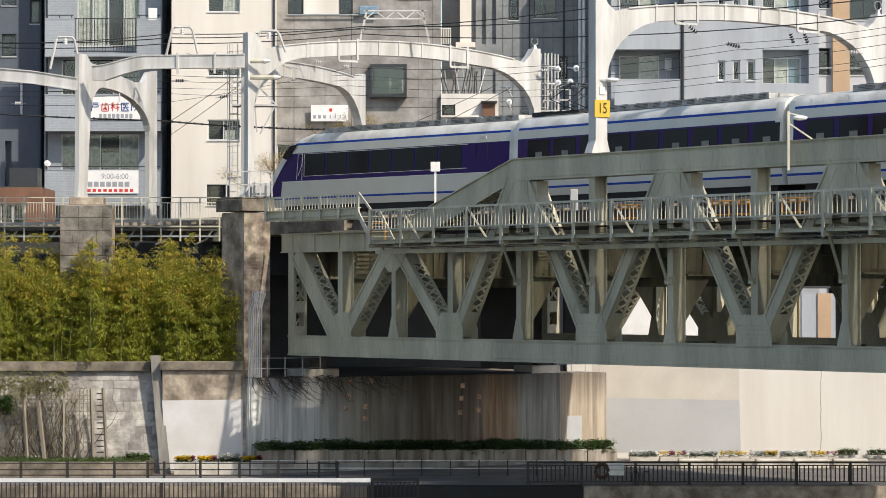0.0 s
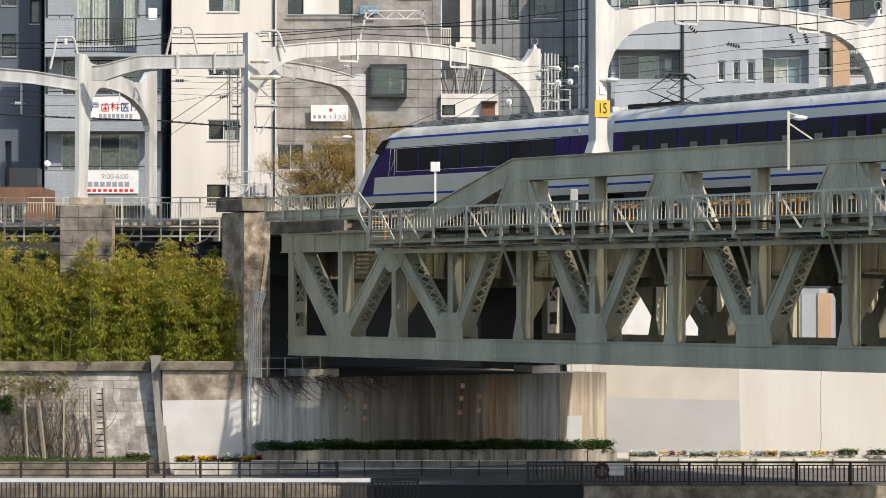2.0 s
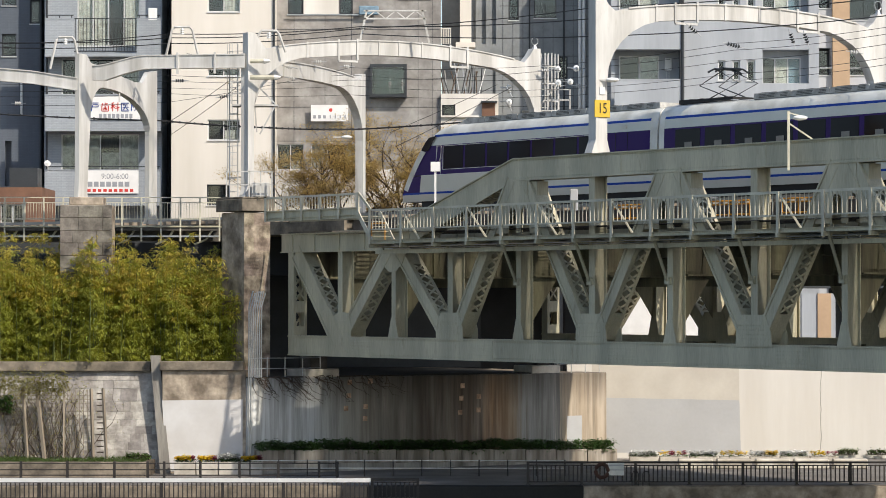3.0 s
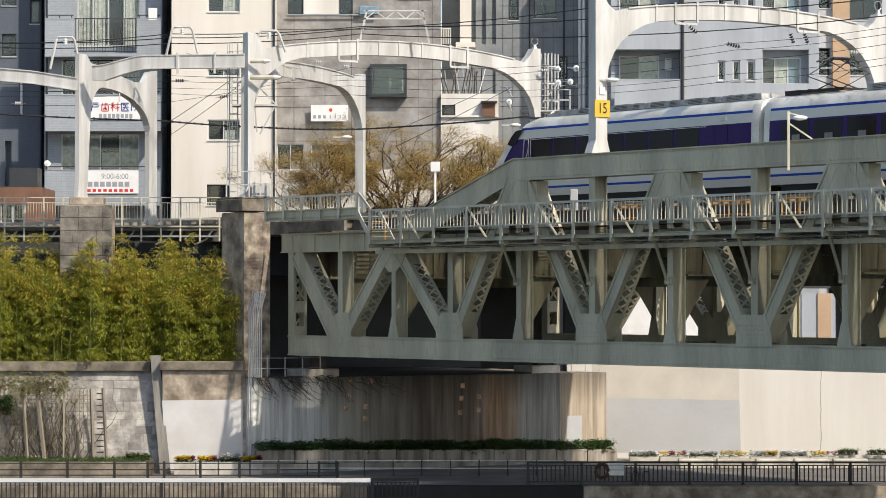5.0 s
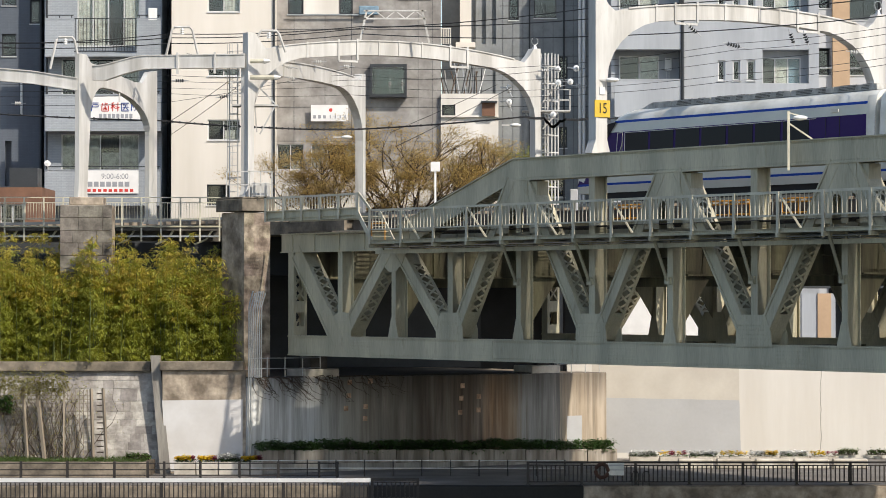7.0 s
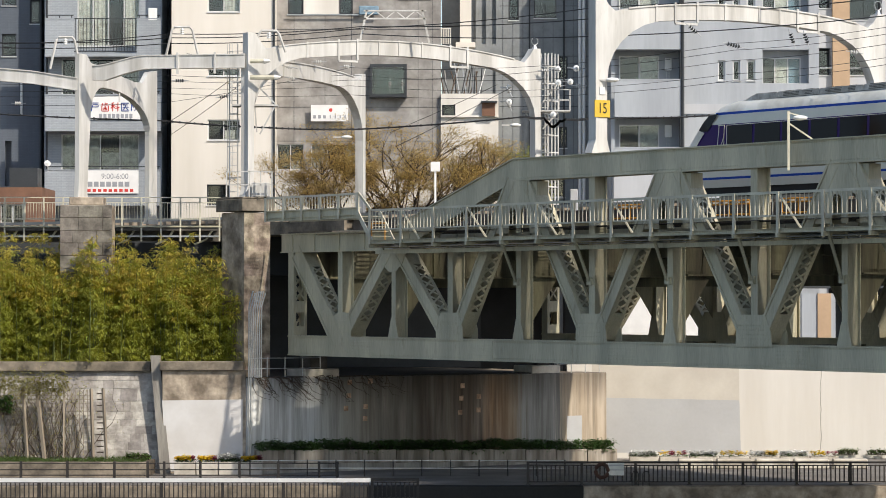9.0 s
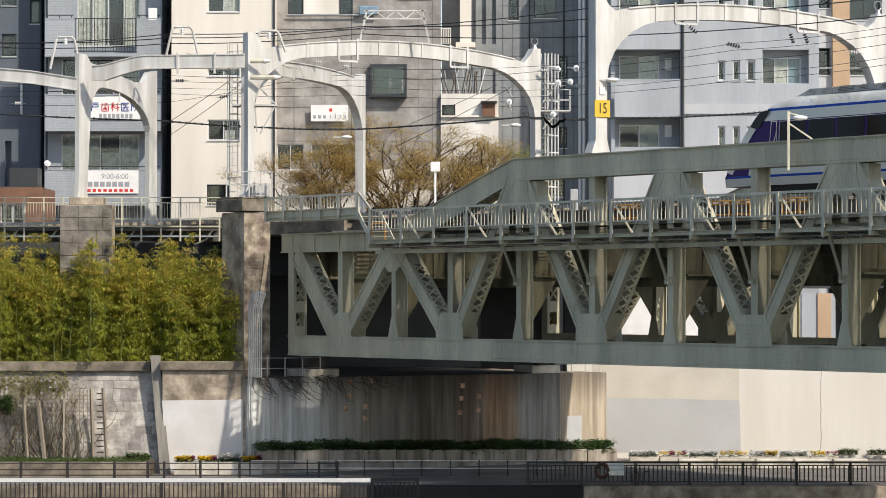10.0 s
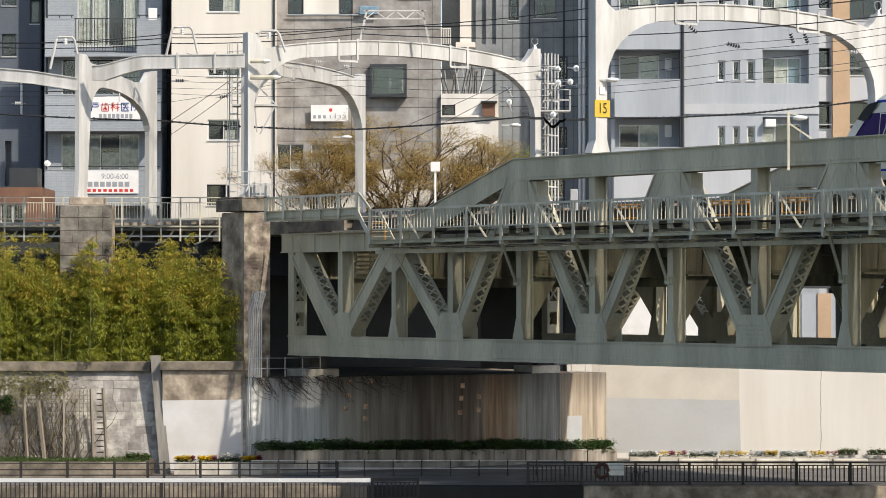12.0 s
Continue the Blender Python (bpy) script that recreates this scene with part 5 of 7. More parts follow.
hoop(-13.94, -12.24, 153, 20.38, 22.00)
hoop(-9.33, -7.70, 149.2, 20.43, 21.48)

# trussed cross-arm on the wide gantry
t = thing("trussed_arm", "white trussed arm on legs above the gantry beam", "cross-arm")
X0, X1, YY = -4.08, -0.79, 153.0
for x, s in ((X0, 1), (X1, -1)):
    bm = bmesh.new()
    beam(bm, (x - 0.1 * s, YY, 21.21), (x + 0.25 * s, YY, 22.85), 0.1, 0.1)
    part("leg", bm, WHITE_STEEL, t)
for z in (22.82, 22.42):
    boxes("chord", WHITE_STEEL, t, (X0 + 0.1, YY - 0.05, z - 0.04, X1 - 0.05, YY + 0.05, z + 0.04))
for i in range(6):
    bm = bmesh.new()
    xa, xb = X0 + 0.2 + i * 0.5, X0 + 0.7 + i * 0.5
    za, zb = (22.82, 22.42) if i % 2 else (22.42, 22.82)
    beam(bm, (xa, YY, za), (xb, YY, zb), 0.05, 0.05)
    part("web_bar", bm, WHITE_STEEL, t)


def caged_ladder(x0, x1, y, z0, z1, bars, step, r):
    """A ladder inside a cage of upright bars and flat hoops, beside a gantry leg."""
    l = thing("caged_ladder", "white caged ladder fixed to a gantry leg", "ladder", None, "gantry ladders")
    for x in (x0 + 0.1, x0 + 0.5):
        boxes("stile", WHITE_STEEL, l, (x - 0.03, y - 0.03, z0, x + 0.03, y + 0.03, z1))
    for i in range(int((z1 - z0) / 0.32)):
        boxes("rung", WHITE_STEEL, l, (x0 + 0.1, y - 0.015, z0 + i * 0.32, x0 + 0.5, y + 0.015, z0 + i * 0.32 + 0.03))
    for i in range(bars):
        k = i / (bars - 1)
        bm = bmesh.new()
        x, yy = x0 + (x1 - x0) * k, y - 0.7 * math.sin(math.pi * k)
        tube(bm, [(x, yy, z0 + 0.9), (x, yy, z1)], r, 5)
        part("cage_bar", bm, WHITE_STEEL, l)
    for z in np.arange(z0 + 1.0, z1 + 0.01, step):
        bm = bmesh.new()
        tube(bm, [(x0 + (x1 - x0) * k, y - 0.7 * math.sin(math.pi * k), z) for k in np.linspace(0, 1, 9)], r * 1.2, 5)
        part("cage_hoop", bm, WHITE_STEEL, l)


def leg_platform(x0, x1, y, z, g0, g1, high, brace):
    """A small working platform on a gantry leg, railed along part of its length, with a brace under one end."""
    p = thing("leg_platform", "white steel working platform with a guard rail on a gantry leg", "platform", None, "leg platforms")
    boxes("floor", WHITE_STEEL, p, (x0, y - 0.7, z - 0.08, x1, y + 0.5, z))
    for k in range(3):
        x = g0 + (g1 - g0) * k / 2
        boxes("guard_post", WHITE_STEEL, p, (x - 0.03, y - 0.7, z, x + 0.03, y - 0.64, z + high))
    for h in (0.5, 1.0):
        boxes("guard_bar", WHITE_STEEL, p, (g0, y - 0.7, z + high * h - 0.06, g1, y - 0.65, z + high * h))
    for a, b in brace:
        bm = bmesh.new()
        beam(bm, (a[0], y - 0.6, a[1]), (b[0], y - 0.6, b[1]), 0.07, 0.07)
        part("brace", bm, WHITE_STEEL, p)


caged_ladder(-10.6, -9.55, 150.0, 13.3, 20.9, 5, 1.55, 0.014)
caged_ladder(4.98, 6.04, 160.0, 12.3, 21.2, 7, 0.9, 0.035)
leg_platform(-10.3, -8.1, 149.6, 17.86, -10.32, -9.3, 1.15, (((-8.2, 17.8), (-8.95, 16.4)), ((-9.3, 19.0), (-8.2, 17.9)), ((-9.2, 17.8), (-9.1, 16.5))))
leg_platform(4.15, 6.64, 159.6, 18.2, 5.45, 6.62, 1.1, (((4.9, 18.2), (5.75, 19.3)), ((4.3, 18.1), (5.0, 16.8)), ((6.0, 18.1), (5.2, 17.2))))
for x, z in ((6.9, 20.3), (5.97, 19.55), (6.6, 19.6), (5.95, 20.25), (3.42, 19.28), (3.42, 18.55), (5.7, 17.9)):
    sp = thing("spool_insulator", "small white ceramic spool insulator on a bracket rod", "insulator", pose(x, 158.0, z), "spool insulators")
    bm = bmesh.new()
    bmesh.ops.create_uvsphere(bm, u_segments=10, v_segments=6, radius=0.17)
    for v in bm.verts:
        v.co.y *= 0.6
    part("spool", bm, LAMP_WHITE, sp, smooth=True)
    bm = bmesh.new()
    tube(bm, [(0, -0.1, 0), (-0.45, 0.3, 0.06)], 0.03, 5)
    part("rod", bm, GALV, sp)
    bm = bmesh.new()
    tube(bm, [(0, -0.11, 0), (0, -0.06, 0)], 0.07, 8)
    part("cap", bm, GALV, sp)
pf = thing("post_platform", "white railed platform on top of the pilaster", "platform")
for i in range(5):
    x = -10.51 + i * 0.55
    boxes("guard_post", WHITE_STEEL, pf, (x, 147.6, 13.3, x + 0.06, 147.66, 14.55))
for z in (13.85, 14.5):
    boxes("guard_bar", WHITE_STEEL, pf, (-10.51, 147.6, z, -8.20, 147.65, z + 0.05))
boxes("cabinet", WHITE_STEEL, pf, (-9.29, 148.0, 13.3, -8.42, 148.5, 14.0), bevel=0.03)

# gantry number plate
nb = thing("number_plate", "yellow gantry plate with black number 15", "sign", BRIDGE @ Matrix.Translation((20.035, 0.36, 16.29)) @ Matrix.Rotation(radians(90), 4, "Z"))
boxes("plate", SIGN_YELLOW, nb, (-0.4, -0.02, -0.36, 0.4, 0.02, 0.36), bevel=0.01)


def letters(text, size, depth=0.005):
    cu = bpy.data.curves.new("text", "FONT")
    cu.body, cu.size, cu.align_x, cu.align_y, cu.extrude = text, size, "CENTER", "CENTER", depth
    ob = bpy.data.objects.new("text", cu)
    me = bpy.data.meshes.new_from_object(ob)
    bpy.data.objects.remove(ob)
    return me


def lettering(text, size, mat, parent, x, y, z, narrow=1.0):
    me = letters(text, size)
    me.transform(Matrix.Diagonal((narrow, 1, 1, 1)))
    me.transform(Matrix.Translation((x, y, z)) @ pose(0, 0, 0, 90, 0, 0))
    me.materials.clear()
    me.materials.append(mat)
    ob = new("lettering", me)
    ob.parent = parent
    return ob


lettering("15", 0.62, BLACK, nb, 0, -0.028, 0, 0.8)
boxes("small_plate", BANNER, nb, (-0.12, -0.01, 0.6, 0.14, 0.02, 0.9))
boxes("fixing_band", WHITE_STEEL, nb, (-0.36, 0.02, -0.05, 0.36, 0.06, 0.05))


def wire(label, pts, sag=0.25, r=0.022, beads=0, name="overhead_wire"):
    """A hanging wire through points, each span sagging."""
    w = thing(name, label, "wire", None, "overhead wires")
    bm = bmesh.new()
    path = []
    for a, b in zip(pts, pts[1:]):
        a, b = Vector(a), Vector(b)
        for i in range(10):
            k = i / 10
            path.append(a.lerp(b, k) - Vector((0, 0, 4 * sag * k * (1 - k))))
    path.append(Vector(pts[-1]))
    tube(bm, path, r, 5)
    part("strand", bm, WIRE, w)
    if beads:
        bm = bmesh.new()
        n = beads
        for i in range(n):
            k = (i + 0.5) / n * (len(path) - 1)
            p = path[int(k)].lerp(path[int(k) + 1], k - int(k))
            box(bm, p.x - 0.035, p.y - 0.05, p.z - 0.06, p.x + 0.035, p.y + 0.05, p.z + 0.07)
        part("cable_clip", bm, WIRE, w)["kind"] = "stuff"
    return w


wire("thick black feeder cable with clips hung across the gantries", [(-24.11, 158, 18.00), (-14.60, 158, 17.59), (-8.67, 156, 17.10), (-4.27, 160, 17.26), (4.24, 157, 17.73), (5.2, 157, 17.66), (5.42, 157, 17.42), (5.62, 157, 17.22), (5.82, 157, 17.3), (6.0, 157, 17.5), (6.3, 157, 17.6), (7.59, 157, 17.64), (13.55, 157, 17.78), (17.9, 157, 18.13), (22.8, 157, 18.74)], 0.05, 0.04, 210, "feeder_cable")
for za, zb, zc, zd, ze in ((21.35, 21.66, 22.03, 21.26, 20.85), (21.17, 21.18, 21.66, 20.43, 20.11), (21.43, 21.46, 21.94, 21.78, 21.32)):
    wire("thin black feeder wire above the gantries", [(-23.65, 155, za), (-13.71, 153, zb), (-4.08, 153, zc), (7.23, 140, zd), (19.35, 125, ze)], 0.15, 0.024)
for za, zb, zc, zd, ze, zf in ((20.39, 20.22, 19.96, 19.27, 19.0, 18.75), (19.71, 19.56, 19.4, 18.76, 18.4, 18.21), (19.41, 19.26, 18.93, 18.42, 18.1, 17.93), (18.94, 18.81, 20.34, 19.94, 19.76, 19.43), (20.08, 19.92, 19.69, 19.66, 19.46, 19.15)):
    wire("thin contact or messenger wire over the tracks", [(-25.33, 166, za), (-14.52, 162, zb), (-4.8, 158, zc), (4.39, 152, zd), (13.0, 136, ze), (18.89, 122, zf)], 0.12, 0.011)
for xa, za, xb, zb in ((-14.36, 17.3, -10.4, 19.2), (-14.07, 16.77, -10.0, 18.9), (-2.44, 16.19, 3.47, 19.11), (-2.73, 16.92, 2.76, 19.25), (-8.84, 20.41, -13.03, 20.83)):
    wire("thin slanting stay wire between gantries", [(xa, 157, za), (xb, 155 if xb > -9 or xb < -12 else 150.2, zb)], 0.05, 0.015)


def insulator(x, y, z, tilt, n=4):
    i = thing("insulator", "grey ceramic disc insulator on an overhead wire", "insulator", pose(x, y, z, 0, tilt) @ Matrix.Scale(0.72, 4), "insulators")
    bm = bmesh.new()
    for k in range(n):
        bmesh.ops.create_cone(bm, cap_ends=True, segments=10, radius1=0.15, radius2=0.06, depth=0.1, matrix=pose(k * 0.15, 0, 0, 0, 90))
    part("discs", bm, CERAMIC if n < 4 else DARK_PIPE, i)
    bm = bmesh.new()
    tube(bm, [(-0.35, 0, 0), (n * 0.15 + 0.25, 0, 0)], 0.025, 5)
    part("rod", bm, GALV, i)


for x, y, z, tilt, n in ((-9.14, 150, 20.01, 0, 3), (-8.94, 150, 19.18, 0, 3), (-11.09, 152, 18.42, -10, 4), (-13.46, 154, 19.38, 0, 4), (-7.67, 150, 19.79, 10, 3), (-7.56, 150, 19.23, 10, 3), (-2.73, 157, 19.48, 90, 2), (-2.09, 157, 19.48, 90, 2), (3.35, 156, 19.03, 60, 2), (3.35, 156, 18.28, 60, 2), (-6.47, 156, 20.48, 0, 3), (-5.03, 156, 20.24, 0, 3), (5.15, 158, 20.19, 0, 3), (5.88, 158, 19.4, 0, 3), (10.22, 126, 19.6, 40, 4), (11.81, 126, 18.9, 15, 5), (14.6, 128, 19.45, 70, 4), (15.19, 128, 19.45, 70, 4), (17.43, 130, 18.9, 10, 3), (-22.12, 158, 18.49, 0, 3), (5.64, 128, 18.02, 0, 2), (5.64, 128, 17.31, 0, 2)):
    insulator(x, y, z, tilt, n)


def track_lamp(x, z, y, arm):
    l = thing("track_lamp", "small white lamp head on a pole beside the tracks", "lamp", pose(x, y, z), "track lamps")
    bm = bmesh.new()
    bmesh.ops.create_uvsphere(bm, u_segments=10, v_segments=6, radius=0.2)
    for v in bm.verts:
        v.co.x *= 1.5
        v.co.z *= 0.5
    part("head", bm, LAMP_WHITE, l, smooth=True)
    if arm:
        boxes("pole", RAILING, l, (-0.49, -0.05, -2.0, -0.39, 0.05, 0.25))
        bm = bmesh.new()
        beam(bm, (-0.44, 0, -0.2), (0.6, 0, -0.9), 0.06, 0.06)
        beam(bm, (-0.44, 0, 0.2), (0.1, 0, 0.05), 0.05, 0.05)
        part("bracket", bm, RAILING, l)
    else:
        boxes("arm", WHITE_STEEL, l, (-0.7, -0.03, -0.03, -0.1, 0.03, 0.03))


track_lamp(13.62, 15.27, 116.3, True)
track_lamp(-5.11, 16.92, 161.5, False)
track_lamp(3.72, 17.29, 156.8, False)
track_lamp(7.06, 17.49, 127.1, False)
sp = thing("post_sign", "blank white square sign on a thin post", "sign")
boxes("board", BANNER, sp, (-0.60, 148, 14.54, -0.14, 148.04, 15.01))
boxes("pole", BANNER, sp, (-0.42, 148.05, 11.6, -0.32, 148.12, 14.92))
jb = thing("signal_box", "pale blue-grey equipment box on a post", "equipment box")
boxes("case", B_PALE, jb, (5.42, 130, 12.12, 5.75, 130.3, 13.04), bevel=0.02)
boxes("post", RAILING, jb, (5.54, 130.1, 11.62, 5.66, 130.2, 12.12))
for x1, z in ((-8.72, 19.93), (-8.20, 19.13)):
    fa = thing("post_insulator", "grey pipe insulator standing out from the gantry post", "insulator", None, "post insulators")
    bm = bmesh.new()
    tube(bm, [(-9.38, 148.3, z), (x1, 148.3, z)], 0.11, 8)
    part("pipe", bm, RAILING, fa)
    bm = bmesh.new()
    tube(bm, [(x1, 148.3, z), (x1 + 0.3, 148.3, z)], 0.15, 8, 0.06)
    part("insulator_cap", bm, CERAMIC, fa)


# ---- the buildings beyond the railway ----
def facade(bm, x0, x1, z0, z1, y, depth, holes, reveal=0.22):
    """Front wall at y with real openings and reveals, closed by sides, back and roof."""
    xs = sorted({x0, x1, *[min(max(h[0], x0), x1) for h in holes], *[min(max(h[2], x0), x1) for h in holes]})
    zs = sorted({z0, z1, *[min(max(h[1], z0), z1) for h in holes], *[min(max(h[3], z0), z1) for h in holes]})
    q = lambda *p: bm.faces.new([bm.verts.new(c) for c in p])
    for xa, xb in zip(xs, xs[1:]):
        for za, zb in zip(zs, zs[1:]):
            cx, cz = (xa + xb) / 2, (za + zb) / 2
            if not any(h[0] < cx < h[2] and h[1] < cz < h[3] for h in holes):
                q((xa, y, za), (xb, y, za), (xb, y, zb), (xa, y, zb))
    for a, b, c, d, *r in holes:
        e = y + (r[1] if len(r) > 1 else reveal)
        q((a, y, b), (c, y, b), (c, e, b), (a, e, b))
        q((a, y, d), (c, y, d), (c, e, d), (a, e, d))
        q((a, y, b), (a, y, d), (a, e, d), (a, e, b))
        q((c, y, b), (c, y, d), (c, e, d), (c, e, b))
    e = y + depth
    q((x0, y, z0), (x0, y, z1), (x0, e, z1), (x0, e, z0))
    q((x1, y, z0), (x1, y, z1), (x1, e, z1), (x1, e, z0))
    q((x0, y, z1), (x1, y, z1), (x1, e, z1), (x0, e, z1))
    q((x0, e, z0), (x1, e, z0), (x1, e, z1), (x0, e, z1))


def building(label, x0, x1, y, z1, mat, holes, depth=14, name="apartment_building"):
    """holes: x0, z0, x1, z1, style (n panes and curtain letter), reveal depth."""
    b = thing(name, label, "building", None, "riverside buildings")
    bm = bmesh.new()
    facade(bm, x0, x1, 0.0, z1, y, depth, holes)
    part("wall", bm, mat, b)
    for h in holes:
        a, z, c, d, style = h[:5]
        e = y + (h[5] if len(h) > 5 else 0.22)
        n = int(style[0])
        if n == 0:
            boxes("recess_back", mat, b, (a, e, z, c, e + 0.1, d))
            continue
        f = 0.09 if n == 1 else 0.06
        bm = lattice_frame(bmesh.new(), bars_between(a, c, n, f), [z, z + f, d - f, d], e - 0.08, e)
        w = part("window", bm, ALU if "k" not in style else DARK_PIPE, b)
        pn = boxes("pane", PANE, w, (a + f, e - 0.04, z + f, c - f, e - 0.03, d - f))
        pn.visible_shadow = False
        boxes("sill", ALU, w, (a - 0.03, y - 0.07, z - 0.06, c + 0.03, y - 0.002, z - 0.005))
        # dark board behind the pane: the room's shade as a colour
        boxes("room", ROOM_SHADE, w, (a - 0.1, e + 0.55, z - 0.1, c + 0.1, e + 0.6, d + 0.1))
        for i in range(n):
            k = style[1:][i] if len(style) > 1 + i else "_"
            if k in "cbh":
                xa, xb = a + f + (c - a) * i / n, a + (c - a) * (i + 1) / n - f
                bm = bmesh.new()
                m = max(4, int((xb - xa) / 0.12))
                row = [(bm.verts.new((xa + (xb - xa) * t / m, e + 0.12 + 0.03 * (t % 2), z)), bm.verts.new((xa + (xb - xa) * t / m, e + 0.12 + 0.03 * (t % 2), d if k != "h" else z + (d - z) * 0.5))) for t in range(m + 1)]
                for p, r in zip(row, row[1:]):
                    bm.faces.new((p[0], r[0], r[1], p[1]))
                part("curtain", bm, CURTAIN_BLUE if k == "b" else CURTAIN, w)
    return b


def balcony(b, x0, x1, y, z0, z1, mat, open_from=None, open_to=None, out=1.1):
    """Projecting balcony with a slab, parapet and, where open, a barred railing."""
    bal = boxes("balcony", mat, b, (x0, y - out, z0 - 0.2, x1, y - 0.003, z0))
    spans = [(x0, x1)] if open_from is None else [(x0, open_from), (open_to, x1)]
    for a, c in spans:
        boxes("parapet", mat, bal, (a, y - out - 0.003, z0 - 0.203, c, y - out + 0.12, z1))
        if out > 1.05 and mat == B_BLUEGREY:
            boxes("handrail", DARK_PIPE, bal, (a + 0.04, y - out + 0.02, z1 + 0.2, c - 0.04, y - out + 0.08, z1 + 0.26))
            for i in range(3):
                x = a + 0.15 + i * (c - a - 0.3) / 2
                boxes("rail_stub", DARK_PIPE, bal, (x - 0.03, y - out + 0.02, z1 + 0.06, x + 0.03, y - out + 0.08, z1 + 0.2))
        boxes("coping", mat, bal, (a - 0.02, y - out - 0.03, z1, c + 0.02, y - out + 0.15, z1 + 0.06))
    if open_from is not None:
        for z in (z1, z0 + 0.08):
            boxes("rail", DARK_PIPE, bal, (open_from, y - out, z, open_to, y - out + 0.05, z + 0.05))
        n = int((open_to - open_from) / 0.16)
        for i in range(n):
            x = open_from + (i + 0.5) * (open_to - open_from) / n
            boxes("bar", DARK_PIPE, bal, (x - 0.015, y - out + 0.01, z0 + 0.1, x + 0.015, y - out + 0.04, z1))
    return bal


def balcony_door(b, x0, x1, y, z0, z1, leaves):
    """Sliding balcony door against a recess's back wall: pale frame, one pane a leaf, curtains (c, b) or a dark board
    painted as unlit room (w) behind.
    """
    n = len(leaves)
    f = 0.07
    bm = lattice_frame(bmesh.new(), bars_between(x0, x1, n, f), [z0, z0 + f, z1 - f, z1], y - 0.1, y - 0.01)
    d = part("balcony_door", bm, ALU, b)
    for i, k in enumerate(leaves):
        a, c = x0 + (x1 - x0) * i / n + 0.05, x0 + (x1 - x0) * (i + 1) / n - 0.05
        boxes("backing", {"c": CURTAIN, "b": CURTAIN_BLUE, "w": ROOM_SHADE}[k], d, (a, y - 0.035, z0 + f, c, y - 0.02, z1 - f))
        p = boxes("pane", PANE, d, (a, y - 0.06, z0 + f, c, y - 0.054, z1 - f))
        p.visible_shadow = False
    return d


def pipe(b, x, y, z0, z1, mat, r=0.06):
    bm = bmesh.new()
    tube(bm, [(x, y, z0), (x, y, z1)], r, 8)
    part("drainpipe", bm, mat, b)


H = 33.0
# dark narrow tower
b = building("dark blue-grey tiled apartment tower in shade", -38, -24.69, 187, H, B_NAVY, [(-25.35, 25.23, -24.73, 26.68, "1k"), (-27.08, 23.22, -26.18, 24.61, "1k"), (-27.08, 26.34, -26.18, 27.72, "1k"), (-26.87, 15.26, -26.46, 18.03, "0", 0.6)])
pipe(b, -24.66, 186.9, 0, H, DARK_PIPE, 0.07)
pipe(b, -25.83, 186.8, 19.55, 21.63, LAMP_WHITE, 0.07)
# blue-grey balcony block with a dentist's banners
b = building("blue-grey tiled block with balconies and white banners", -24.19, -17.06, 185, H, B_BLUEGREY,
             [(-22.20, 23.68, -18.43, 27.17, "4cc_c"), (-23.16, 20.73, -18.43, 22.93, "3__c"), (-23.16, 16.14, -18.43, 18.34, "4cchc"), (-23.16, 8.67, -18.43, 12.10, "3")])
balcony(b, -23.95, -16.99, 185, 23.13, 25.19, B_BLUEGREY, -22.20, -18.43, 1.6)
balcony(b, -23.95, -16.99, 185, 18.64, 20.60, B_BLUEGREY, out=1.6)
balcony(b, -23.95, -16.99, 185, 14.16, 16.07, B_BLUEGREY, out=1.6)
boxes("air_conditioner", LAMP_WHITE, b, (-17.75, 183.38, 25.10, -17.21, 183.58, 25.85), bevel=0.03)
pipe(b, -24.02, 184.8, 0, H, DARK_PIPE)
bm = bmesh.new()
bmesh.ops.create_cone(bm, cap_ends=True, segments=14, radius1=0.2, radius2=0.04, depth=0.12, matrix=pose(-23.75, 183.2, 16.51, 70, 0, 20))
tube(bm, [(-23.75, 183.2, 16.51), (-23.75, 183.42, 16.00)], 0.03, 5)
part("satellite_dish", bm, LAMP_WHITE, b)
bn = thing("banner", "white clinic banner with blue and red characters", "banner", pose(0, 183.3, 0), "clinic banners")
boxes("sheet", BANNER, bn, (-21.28, 0.0, 19.13, -18.23, 0.02, 20.52))
X0, Z0 = -21.22, 19.57


